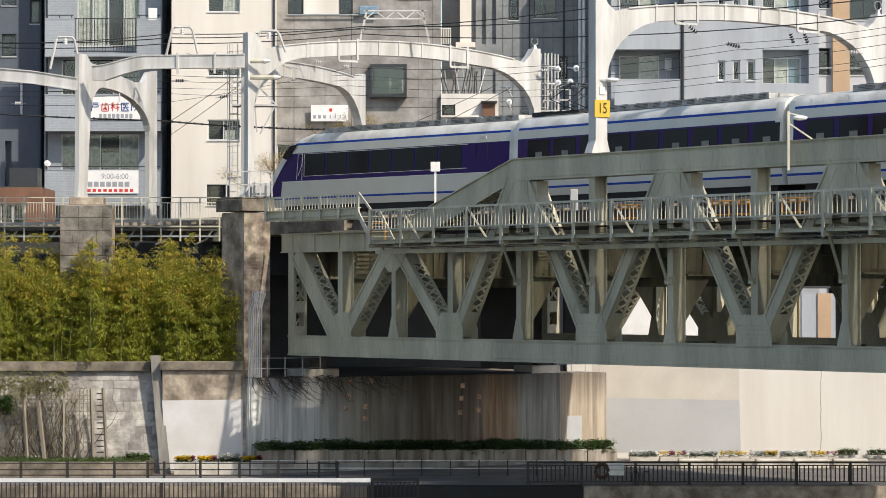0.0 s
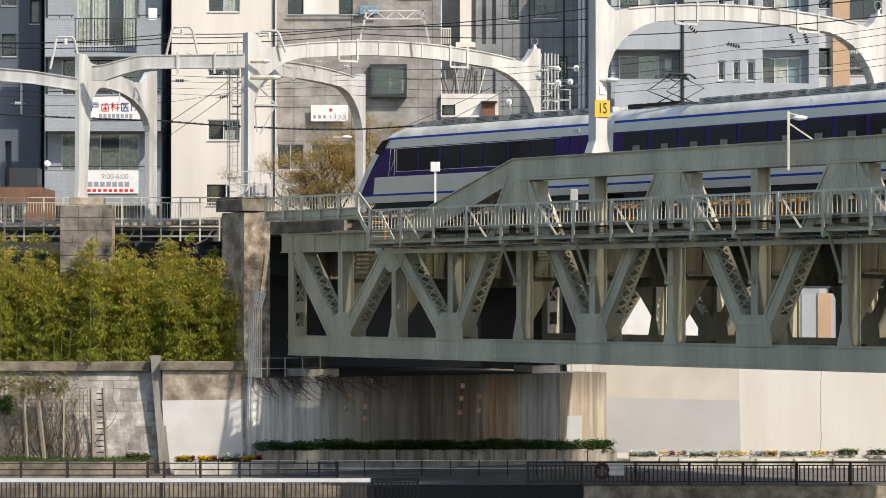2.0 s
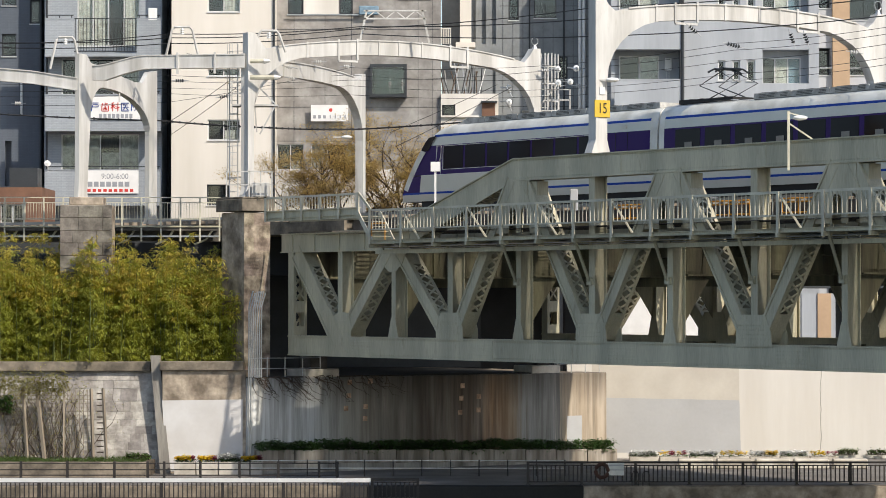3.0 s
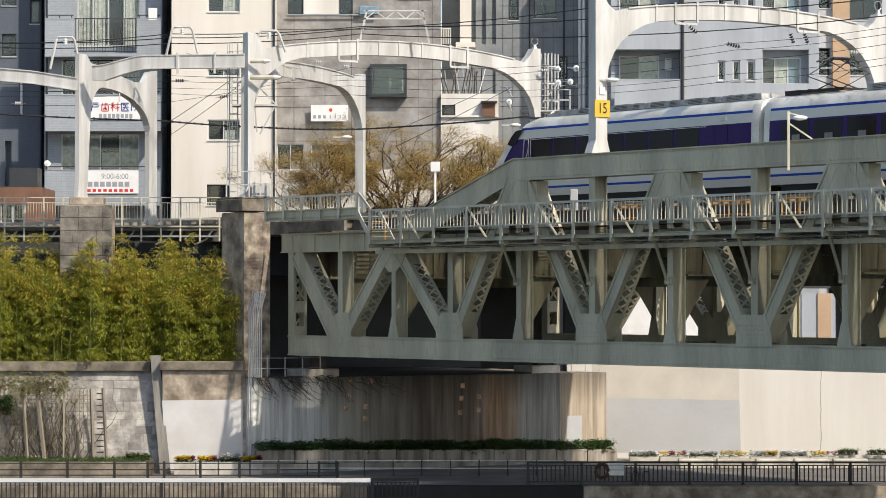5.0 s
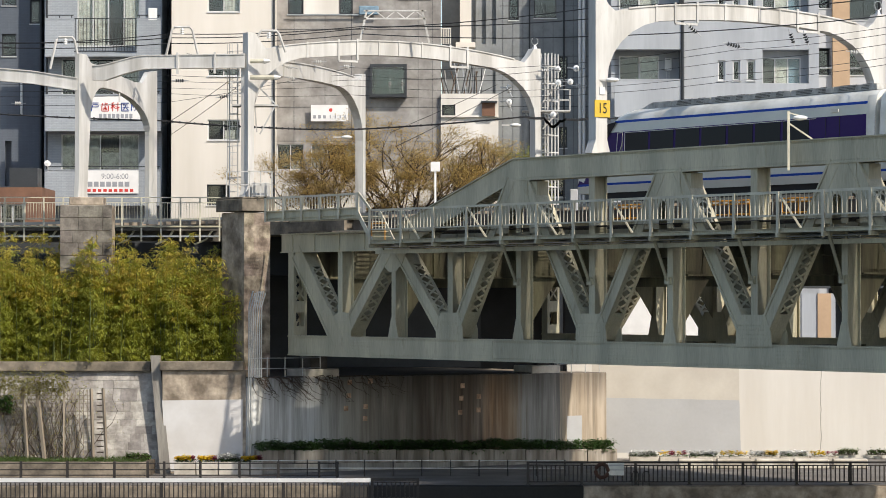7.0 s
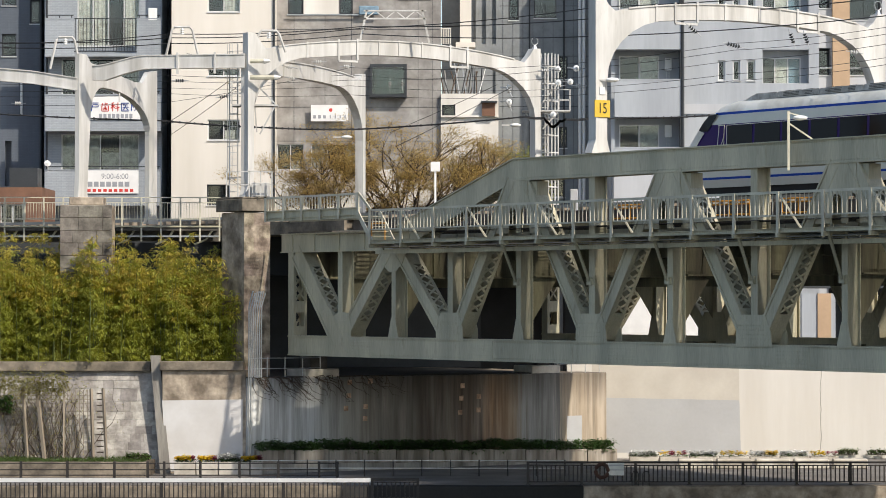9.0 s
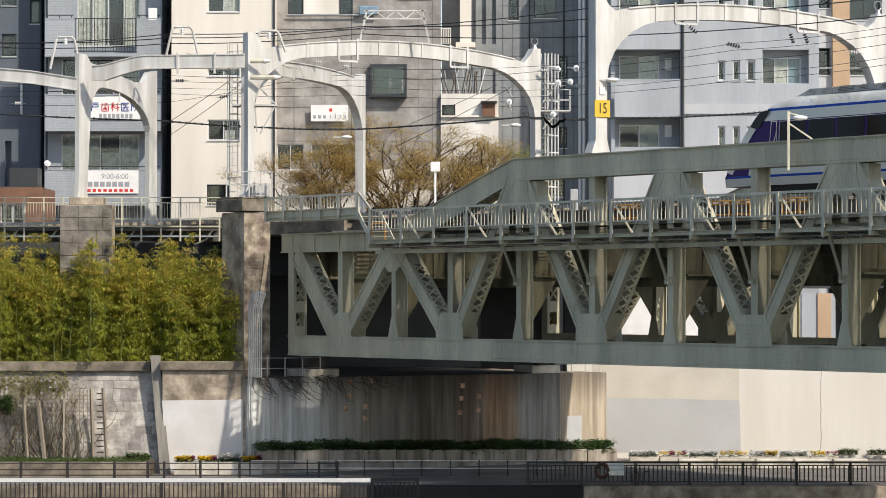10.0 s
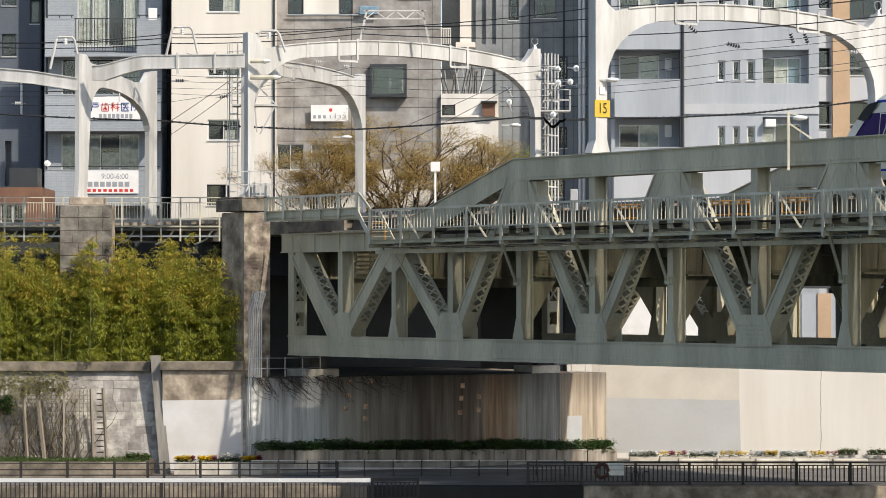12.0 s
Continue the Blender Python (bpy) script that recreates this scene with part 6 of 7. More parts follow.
def strokes(parent, x, z, s, mat, kind):
    """One character as its strokes: lines in a unit square."""
    sets = {"to": ((0.1, 0.95, 0.9, 0.95), (0.2, 0.75, 0.85, 0.75), (0.85, 0.75, 0.85, 0.5), (0.2, 0.5, 0.85, 0.5), (0.2, 0.75, 0.05, 0.0)),
            "ha": ((0.5, 1, 0.5, 0.72), (0.5, 0.86, 0.8, 0.86), (0.22, 0.92, 0.22, 0.72), (0.02, 0.72, 0.98, 0.72), (0.12, 0.6, 0.12, 0.02), (0.12, 0.02, 0.88, 0.02), (0.88, 0.02, 0.88, 0.6), (0.5, 0.6, 0.5, 0.12), (0.25, 0.36, 0.75, 0.36), (0.5, 0.36, 0.26, 0.14), (0.5, 0.36, 0.74, 0.14)),
            "ka": ((0.38, 0.98, 0.08, 0.9), (0.0, 0.68, 0.46, 0.68), (0.23, 0.93, 0.23, 0.0), (0.23, 0.66, 0.02, 0.3), (0.23, 0.6, 0.45, 0.4), (0.56, 0.85, 0.66, 0.75), (0.54, 0.62, 0.64, 0.52), (0.48, 0.32, 1.0, 0.42), (0.82, 1.0, 0.82, 0.0)),
            "i": ((0.05, 0.93, 0.95, 0.93), (0.1, 0.93, 0.1, 0.03), (0.1, 0.03, 0.95, 0.03), (0.4, 0.85, 0.28, 0.66), (0.36, 0.72, 0.8, 0.72), (0.22, 0.46, 0.9, 0.46), (0.56, 0.72, 0.5, 0.4), (0.5, 0.42, 0.25, 0.14), (0.58, 0.4, 0.86, 0.14)),
            "in": ((0.08, 0.95, 0.08, 0.0), (0.08, 0.95, 0.35, 0.95), (0.35, 0.95, 0.2, 0.62), (0.2, 0.62, 0.36, 0.4), (0.7, 1.0, 0.7, 0.86), (0.45, 0.84, 0.98, 0.84), (0.52, 0.62, 0.9, 0.62), (0.44, 0.42, 1.0, 0.42), (0.62, 0.42, 0.45, 0.02), (0.8, 0.42, 0.82, 0.04), (0.82, 0.04, 1.0, 0.1))}
    bm = bmesh.new()
    for a, b, c, d in sets[kind]:
        beam(bm, (x + a * s, -0.012, z + b * s), (x + c * s, -0.012, z + d * s), 0.01, s * 0.1, Vector((c - a, 0, d - b)).cross(Vector((0, 1, 0))))
    part("character", bm, mat, parent)


for k, (kind, mat) in enumerate((("to", PRINT_BLUE), ("ha", PRINT_RED), ("ka", PRINT_RED), ("i", PRINT_BLUE), ("in", PRINT_BLUE))):
    strokes(bn, X0 + 0.05 + k * 0.6, Z0 + 0.06, 0.52, mat, kind)
for k in range(8):
    boxes("bar", PRINT_GREY, bn, (X0 + 0.55 + k * 0.26, -0.012, Z0 - 0.36, X0 + 0.73 + k * 0.26, 0.0, Z0 - 0.1))
bn = thing("banner", "white banner with opening hours 9:00-6:00 and red lettering bars", "banner", pose(0, 183.3, 0), "clinic banners")
boxes("sheet", BANNER, bn, (-21.96, 0.0, 14.68, -18.30, 0.02, 16.07))
lettering("9:00-6:00", 0.46, PRINT_GREY, bn, -19.72, -0.01, 15.70, 0.95)
for k in range(7):
    boxes("bar", PRINT_GREY, bn, (-21.35 + k * 0.37, -0.012, 15.09, -21.35 + 0.28 + k * 0.37, 0.0, 15.39))
for k in range(10):
    boxes("bar", PRINT_RED, bn, (-21.69 + k * 0.32, -0.012, 14.78, -21.69 + 0.2 + k * 0.32, 0.0, 14.95))
# brown hut at the corner of the viaduct
b = building("low brown clad building behind the viaduct railing", -38, -23.14, 176, 14.79, B_BROWN, [(-25.55, 12.70, -24.12, 13.81, "2")], 6, "small_building")
boxes("roof_box", DARK_PIPE, b, (-25.16, 177, 14.79, -23.53, 179, 15.96))
# gaps
bm = bmesh.new()
box(bm, -17.31, 188.5, 0, -16.59, 189, H)
solid("gap_wall_1", bm, SHADE_WALL, "wall in the gap between two buildings, coloured dark as shade", "wall", "structure")
# cream building
b = building("cream rendered building with few sliding windows", -16.30, -10.10, 183, H, B_CREAM,
             [(-14.13, 25.58, -12.20, 27.31, "2_c"), (-14.13, 21.72, -12.20, 22.16, "2_c"), (-14.13, 17.86, -12.20, 19.11, "2_h"), (-14.17, 13.96, -12.84, 15.21, "1k"), (-14.13, 8.67, -12.20, 10.37, "2")])
pipe(b, -10.13, 182.9, 0, H, DARK_PIPE)
# grey concrete building
b = building("grey fair-faced concrete building with a bay window", -10.14, -0.14, 185, H, B_CONC,
             [(-9.42, 25.63, -8.50, 27.52, "1k"), (-6.30, 25.63, -5.48, 27.52, "1k"), (-4.25, 20.73, -2.33, 22.38, "1k", 0.4), (-10.07, 15.70, -8.43, 17.75, "2_h"), (-8.02, 15.59, -4.93, 17.75, "3c_c"), (-2.67, 26.56, -0.75, 27.86, "2")])
boxes("shutter_panel", B_WHITE, b, (-8.46, 184.9, 25.63, -6.34, 184.99, H))
boxes("ledge_rail", GALV, b, (-9.46, 184.7, 25.53, -4.93, 184.78, 25.60))
boxes("blue_sheet", CURTAIN_BLUE, b, (-5.1, 184.55, 25.55, -3.9, 184.7, 26.1), bevel=0.05)
bay = boxes("bay_frame", DARK_PIPE, b, (-4.42, 184.3, 20.53, -2.19, 184.99, 20.73), (-4.42, 184.3, 22.38, -2.19, 184.99, 22.55), (-4.42, 184.3, 20.73, -4.28, 184.99, 22.38), (-2.33, 184.3, 20.73, -2.19, 184.99, 22.38))
boxes("bay_pane", PANE, bay, (-4.28, 184.36, 20.73, -2.33, 184.37, 22.38))
bm = bmesh.new()
for xx in (-9.04, -7.16, -5.55, -1.51, -0.65):
    box(bm, xx - 0.012, 184.985, 5, xx + 0.012, 184.998, H)
for zz in (24.71, 19.98, 17.92):
    box(bm, -10.07, 184.985, zz - 0.012, -0.21, 184.997, zz + 0.012)
part("panel_joints", bm, DARK_PIPE, b)["kind"] = "stuff"
bn = thing("banner", "white cloth banner with a red flower and grey characters", "banner", pose(0, 184.6, 0))
boxes("sheet", BANNER, bn, (-8.00, 0.0, 19.10, -5.74, 0.02, 20.09))
bm = bmesh.new()
bmesh.ops.create_circle(bm, cap_ends=True, segments=10, radius=0.11, matrix=pose(-6.80, -0.01, 19.78, 90))
part("flower_mark", bm, PRINT_RED, bn)
for k in range(7):
    boxes("bar", PRINT_GREY, bn, (-7.86 + k * 0.3 + (0.1 if k > 2 else 0), -0.012, 19.27, -7.86 + k * 0.3 + 0.17, 0.0, 19.47))
# white stepped house
b = building("white rendered low house with a roof terrace", -0.13, 3.36, 184.7, 20.78, B_WHITE, [(-0.07, 19.41, 0.75, 20.1, "1k"), (0.54, 14.83, 2.6, 16.54, "2")], 3.2, "small_building")
boxes("ledge", B_WHITE, b, (-0.13, 184.5, 19.34, 3.36, 184.69, 19.45))
boxes("shed", B_BROWN, b, (2.36, 184.3, 19.41, 3.15, 184.68, 20.2))
boxes("shed_roof", DARK_PIPE, b, (2.29, 184.0, 20.2, 3.28, 184.68, 20.3))
pl = thing("stacked_poles", "bundle of poles and ladders leaning on a roof terrace", "poles")
rnd = random.Random(4)
for k in range(18):
    bm = bmesh.new()
    x = 0.1 + k * 0.13
    tube(bm, [(x, 185.6, 20.8), (x + rnd.uniform(-0.6, 0.6), 186.6, 22.7 + rnd.uniform(-0.5, 0.3))], 0.04, 5)
    part("pole", bm, (BARK, GALV, DARK_PIPE)[k % 3], pl)
# slate tower
b = building("slate-grey panelled tower with narrow window slits", -0.07, 9.26, 188, H + 3, B_SLATE,
             [(1.78, 24.07, 2.02, 28.17, "0", 0.3), (2.40, 24.07, 2.65, 28.17, "0", 0.3), (3.03, 24.07, 3.27, 28.17, "0", 0.3), (1.81, 20.93, 1.98, 22.60, "0", 0.3), (3.06, 20.17, 3.24, 22.60, "0", 0.3), (5.61, 25.67, 7.00, 28.17, "2k_c"), (4.04, 25.53, 4.67, 28.17, "1k"), (7.17, 21.91, 7.69, 23.30, "1k"), (7.17, 17.66, 7.66, 18.95, "1k"), (5.26, 14.60, 7.52, 16.34, "2")])
for x in (8.43, 8.67):
    pipe(b, x, 187.7, 0, H + 3, LAMP_WHITE, 0.1)
boxes("pale_pier", B_CREAM, b, (1.04, 186.6, 23.91, 1.73, 187.98, H))
for k in range(6):
    boxes("balcony_bar", B_WHITE, b, (-0.12 + k * 0.11, 186.4, 23.95, -0.07 + k * 0.11, 186.46, 24.85))
boxes("balcony_rail", B_WHITE, b, (-0.14, 186.38, 24.85, 0.5, 186.48, 24.92))
boxes("pier_base", B_CREAM, b, (0.78, 186.4, 23.75, 1.98, 187.98, 24.05))
bm = bmesh.new()
for k in range(9):
    xx = 3.69 + k * 0.62
    box(bm, xx - 0.012, 187.985, 8, xx + 0.012, 187.998, H + 3)
for k in range(6):
    box(bm, 3.48, 187.985, 14.0 + k * 3.1, 9.19, 187.997, 14.03 + k * 3.1)
part("panel_joints", bm, DARK_PIPE, b)["kind"] = "stuff"
for k in range(2):
    bm = bmesh.new()
    tube(bm, [(5.34 + k * 2.12, 187.9, 0), (5.34 + k * 2.12, 187.9, H)], 0.05, 6)
    part("drainpipe", bm, DARK_PIPE, b)
# pale blue-grey apartments
y5 = 182
b = building("pale blue-grey tiled apartment house with balconies", 10.04, 22.45, 182, H, B_LILAC,
             [(10.25, 21.14, 14.19, 23.36, "0", 0.75), (10.25, 17.03, 14.19, 19.29, "0", 0.75), (10.25, 25.35, 14.19, 27.54, "0", 0.75),
              (16.41, 21.38, 16.85, 22.59, "1_"), (17.29, 21.38, 17.73, 22.59, "1_"), (18.13, 21.38, 18.64, 22.59, "1_"), (16.41, 17.37, 16.85, 18.68, "1h"), (17.29, 17.37, 17.73, 18.68, "1h"), (18.13, 17.37, 18.64, 18.68, "1h"),
              (16.41, 25.39, 16.85, 26.87, "1_"), (17.29, 25.39, 17.73, 26.87, "1_"), (18.13, 25.39, 18.64, 26.87, "1_"),
              (19.08, 21.21, 21.84, 23.23, "0", 0.9), (19.08, 17.23, 21.84, 19.22, "0", 0.9), (19.08, 25.25, 21.84, 27.54, "0", 0.9),
              (10.25, 13.89, 12.34, 15.24, "2_h"), (14.02, 13.99, 17.39, 15.14, "3")])
for z0, h in ((21.14, 1.75), (17.03, 1.75), (25.35, 1.75)):
    balcony_door(b, 10.55, 12.95, 182.75, z0, z0 + h, "wc")
for z0, cloth in ((21.21, "wcb"), (17.23, "cww"), (25.25, "wcb")):
    balcony_door(b, 19.12, 21.45, 182.9, z0, z0 + 1.6, cloth)
balcony(b, 10.18, 14.12, 182, 19.35, 21.34, B_LILAC)
balcony(b, 10.18, 14.12, 182, 15.41, 17.30, B_LILAC)
balcony(b, 10.18, 14.12, 182, 23.36, 25.39, B_LILAC)
pipe(b, 14.22, 180.85, 0, H, DARK_PIPE, 0.1)
boxes("column", DARK_PIPE, b, (14.09, 181.2, 0, 14.32, 181.98, H))
for z in (22.02, 18.02):
    boxes("water_heater", LAMP_WHITE, b, (13.28, 182.45, z, 13.69, 182.74, z + 0.74), bevel=0.03)
    boxes("heater_pipe", GALV, b, (13.36, 182.6, z - 0.7, 13.41, 182.65, z), (13.52, 182.6, z - 0.7, 13.57, 182.65, z))
boxes("air_conditioner", LAMP_WHITE, b, (19.18, 181.5, 18.58, 19.82, 181.98, 19.05), bevel=0.03)
boxes("string_course", B_PALE, b, (14.36, 181.9, 19.39, 22.45, 181.99, 19.96))
boxes("white_fascia", B_PALE, b, (10.09, 180.2, 13.86, 18.30, 181.99, 16.04))
# white and peach apartments
b = building("white and peach apartment block with dark recessed balconies", 22.69, 29.17, 184, H + 2, B_PALE,
             [(22.69, 21.86, 23.41, 23.49, "1k", 1.0), (22.69, 25.91, 23.41, 27.41, "1k", 1.0), (22.69, 18.62, 23.41, 20.26, "1k", 1.0), (24.53, 21.86, 26.51, 23.49, "2k", 1.0), (24.53, 25.20, 26.51, 27.41, "2k", 1.0), (24.53, 18.62, 26.51, 20.26, "2k", 1.0)])
boxes("peach_pier", B_BEIGE, b, (23.48, 183.6, 0, 24.50, 183.98, H + 2))
for z in (22.23, 18.83):
    boxes("balcony_rail", GALV, b, (22.69, 183.7, z, 26.51, 183.75, z + 0.06))
# plain walls that close the street to either side
# out of view; added for the train's sides to reflect
bm = bmesh.new()
box(bm, -140, 186, 0, -38, 200, 26)
box(bm, -140, 60, 0, -130, 186, 20)
solid("street_front_1", bm, B_CONC, "unseen plain grey frontage added for the train's reflections", "wall", "structure")
bm = bmesh.new()
box(bm, 29.17, 186, 0, 140, 200, 28)
solid("street_front_2", bm, B_WHITE, "plain pale street frontage further along the bank", "wall", "structure")
# what shows at street level under the deck
for x0, x1, z1, mt, nm in ((9.42, 11.92, 9.12, BANNER, "white wall panel at street level under the viaduct"), (13.18, 14.11, 7.87, BANNER, "white wall panel beyond the street"), (19.84, 21.72, 8.65, B_LILAC, "pale shopfront panel at street level"), (20.72, 21.47, 8.65, B_BEIGE, "peach shopfront panel at street level")):
    pn = thing("shopfront_panel", nm, "shopfront", None, "street-level fronts")
    boxes("board", mt, pn, (x0, 168.9 - (0.1 if mt is B_BEIGE else 0), 0.0, x1, 169.3, z1))
bm = bmesh.new()
box(bm, -9.69, 178, 0, -2.77, 178.3, 15.92)
box(bm, -2.77, 178.004, 0, -0.13, 178.3, 15.26)
solid("street_wall", bm, B_WHITE, "pale boundary wall behind the street trees", "wall", "structure")


# ---- plants ----
def leaf_quads(bm, rnd, centre, spread, n, length, width, droop=0.3):
    """n loose leaves, each a folded blade of four corners, round a centre."""
    for _ in range(n):
        c = Vector(centre) + Vector((rnd.gauss(0, spread[0]), rnd.gauss(0, spread[1]), rnd.gauss(0, spread[2])))
        az = rnd.uniform(0, math.tau)
        d = Vector((math.cos(az), math.sin(az), rnd.uniform(-droop - 0.5, 0.5 - droop))).normalized()
        s = d.cross(Vector((rnd.uniform(-0.4, 0.4), rnd.uniform(-0.4, 0.4), 1))).normalized()
        L, w = length * rnd.uniform(0.6, 1.3), width * rnd.uniform(0.7, 1.2)
        v = [bm.verts.new(p) for p in (c, c + d * L * 0.45 + s * w / 2, c + d * L - Vector((0, 0, L * 0.2)), c + d * L * 0.45 - s * w / 2)]
        bm.faces.new(v)


def bamboo(seed, high):
    """A clump of bamboo: thin culms and many hanging blades."""
    rnd = random.Random(seed)
    b = thing("bamboo_clump", "dense yellow-green bamboo clump on the quay terrace", "bamboo", None, "bamboo hedge")
    bm, lo, hi = bmesh.new(), bmesh.new(), bmesh.new()
    for k in range(15):
        x, y = rnd.uniform(-1.0, 1.0), rnd.uniform(-0.9, 0.9)
        h = high * (rnd.uniform(0.7, 0.9) if k % 4 else rnd.uniform(0.95, 1.08)) * (1 - 0.12 * abs(x))
        lx, ly = rnd.uniform(-0.5, 0.5), rnd.uniform(-0.5, 0.3)
        pts = [(x + lx * (t ** 2), y + ly * t ** 2, h * t) for t in np.linspace(0, 1, 6)]
        tube(bm, pts, 0.03, 5, 0.006, False)
        for j in range(40):
            t = rnd.uniform(0.03, 1.0)
            r = 0.5 * (1 - t) ** 0.5 + 0.05
            a = rnd.uniform(0, math.tau)
            p = (x + lx * t * t + r * math.cos(a), y + ly * t * t + r * math.sin(a), h * t)
            tip = t > 0.6 and rnd.random() < (t - 0.5) * 1.5
            leaf_quads(hi if tip else lo, rnd, p, (0.1, 0.1, 0.06), 18 if t < 0.85 else 11, 0.21, 0.062)
    part("cane_mass", bm, CULM, b)["kind"] = "stuff"
    part("foliage", lo, BAMBOO_LEAF, b)["kind"] = "stuff"
    part("young_foliage", hi, BAMBOO_TIP, b)["kind"] = "stuff"
    return b


TERRACE = 5.19
kinds = [bamboo(11, 5.4), bamboo(12, 6.2), bamboo(13, 5.0), bamboo(14, 5.8), bamboo(15, 6.5)]
rnd = random.Random(8)
count = 0
for row, y in enumerate((148.7, 150.3, 152.0)):
    x = -22.6 + row * 0.4
    while x < -10.44:
        k = kinds[count if count < 5 else rnd.choice((0, 2, 3) if row == 0 else (0, 1, 3, 4))]
        m = Matrix.Translation((x, y + rnd.uniform(-0.3, 0.3), TERRACE)) @ Matrix.Rotation(rnd.uniform(0, 6.28), 4, "Z")
        if count < 5:
            k.matrix_basis = m
        else:
            copy_thing(k, m)
        count += 1
        x += rnd.uniform(1.3, 1.75)


def tree(label, x, y, z0, high, wide, seed, leaves, mat, limbs=9):
    """A short trunk, many slender limbs fanning upwards, fine twigs, and flat airy sprays of young leaves at their ends."""
    rnd = random.Random(seed)
    t = thing("tree", label, "tree", pose(x, y, z0), "street trees")
    wood, tw, lf = bmesh.new(), bmesh.new(), bmesh.new()
    tube(wood, [(0, 0, 0), (0.08, 0, high * 0.08), (0.0, 0.08, high * 0.16)], 0.2, 8, 0.15)

    def grow(p, d, length, r, level):
        q = [p]
        for i in range(5):
            d = (d + Vector((rnd.uniform(-0.16, 0.16), rnd.uniform(-0.16, 0.16), rnd.uniform(-0.1, 0.12)))).normalized()
            q.append(q[-1] + d * length / 5)
        tube(wood if level < 1 else tw, q, r, 6 if level < 1 else 4, r * 0.4, False)
        if level == 3:
            for p2 in q[2:]:
                if rnd.random() < 0.75:
                    leaf_quads(lf, rnd, p2, (0.3, 0.3, 0.1), leaves, 0.13, 0.06, 0.15)
        if level < 3:
            for i in range((5, 4, 4)[level]):
                k = rnd.choice(((2, 3, 4, 5), (2, 3, 4, 5), (3, 4, 5))[level])
                dd = (d * 0.9 + Vector((rnd.uniform(-1, 1) * wide * 0.75, rnd.uniform(-0.7, 0.7), rnd.uniform(-0.3, 0.4)))).normalized()
                grow(q[k], dd, length * rnd.uniform(0.42, 0.62), r * 0.5, level + 1)

    for i in range(limbs):
        a = i * math.tau / limbs + rnd.uniform(-0.3, 0.3)
        lean = rnd.uniform(0.35, 1.1) * wide
        d = Vector((math.cos(a) * lean, math.sin(a) * lean * 0.5, 1.0)).normalized()
        grow(Vector((0.0, 0.05, high * rnd.uniform(0.06, 0.16))), d, high * 0.5 * rnd.uniform(0.85, 1.1), 0.075, 0)
    part("trunk", wood, BARK, t)
    part("twig_mass", tw, BARK, t)["kind"] = "stuff"
    part("crown", lf, mat, t)["kind"] = "stuff"


tree("spreading street tree with sparse young brown leaves", -2.0, 172.5, 10.8, 8.8, 1.1, 3, 10, SPRING_LEAF, 11)
tree("spreading street tree with sparse young brown leaves", -6.6, 171.5, 10.8, 7.4, 1.15, 7, 10, SPRING_LEAF, 10)
tree("slim street tree with fresh green-brown leaves", 1.7, 174.5, 11.0, 6.6, 0.85, 9, 8, SPRING_LEAF, 8)
tree("slim tree with fresh green leaves behind the chord", 4.27, 176.5, 10.6, 6.6, 0.45, 10, 5, BAMBOO_LEAF, 6)
# slab and piers coloured near black for the shade beneath the tracks
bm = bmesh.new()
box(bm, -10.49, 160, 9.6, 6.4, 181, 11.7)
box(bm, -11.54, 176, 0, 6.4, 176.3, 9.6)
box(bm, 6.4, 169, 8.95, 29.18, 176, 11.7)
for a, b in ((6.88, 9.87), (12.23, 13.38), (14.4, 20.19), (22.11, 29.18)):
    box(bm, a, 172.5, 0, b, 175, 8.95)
solid("station_building", bm, SHADE_WALL, "raised slab and piers beyond the tracks, coloured dark as shade", "building", "structure")


def hedge(x0, x1, y, z0, high, deep, n, mat, label, seed, name="hedge"):
    rnd = random.Random(seed)
    h = thing(name, label, "hedge", None, "planting")
    bm = bmesh.new()
    for _ in range(n):
        x = rnd.uniform(x0, x1)
        t = rnd.random() ** 0.7
        bump = 0.75 + 0.35 * noise.noise(Vector((x * 0.9, 3.1, 0)))
        leaf_quads(bm, rnd, (x, y + rnd.uniform(-deep, deep) / 2, z0 + t * high * bump), (0.07, 0.07, 0.05), 4, 0.16, 0.11, 0.1)
    part("leaves", bm, mat, h)["kind"] = "stuff"
    bm = bmesh.new()
    for _ in range(40):
        x = rnd.uniform(x0, x1)
        tube(bm, [(x, y, z0 - 0.1), (x + rnd.uniform(-0.2, 0.2), y, z0 + high * 0.6)], 0.015, 4)
    part("stem_mass", bm, BARK, h)["kind"] = "stuff"
    return h


def planter(x, y, w, high, rz=0, d=0.55, label="pale concrete planter box on the promenade", z=0.0, mat=PLANTER):
    p = thing("planter", label, "planter", pose(x, y, z, 0, 0, rz), "planters")
    bm = bmesh.new()
    box(bm, 0.02, 0, 0, w - 0.02, 0.07, high, 0.012)
    box(bm, 0.02, d - 0.07, 0, w - 0.02, d, high, 0.012)
    box(bm, 0.02, 0.07, 0, 0.09, d - 0.07, high, 0.012)
    box(bm, w - 0.09, 0.07, 0, w - 0.02, d - 0.07, high, 0.012)
    part("box", bm, mat, p)
    boxes("soil", EARTH, p, (0.09, 0.07, 0.1, w - 0.09, d - 0.07, high - 0.05))
    return p


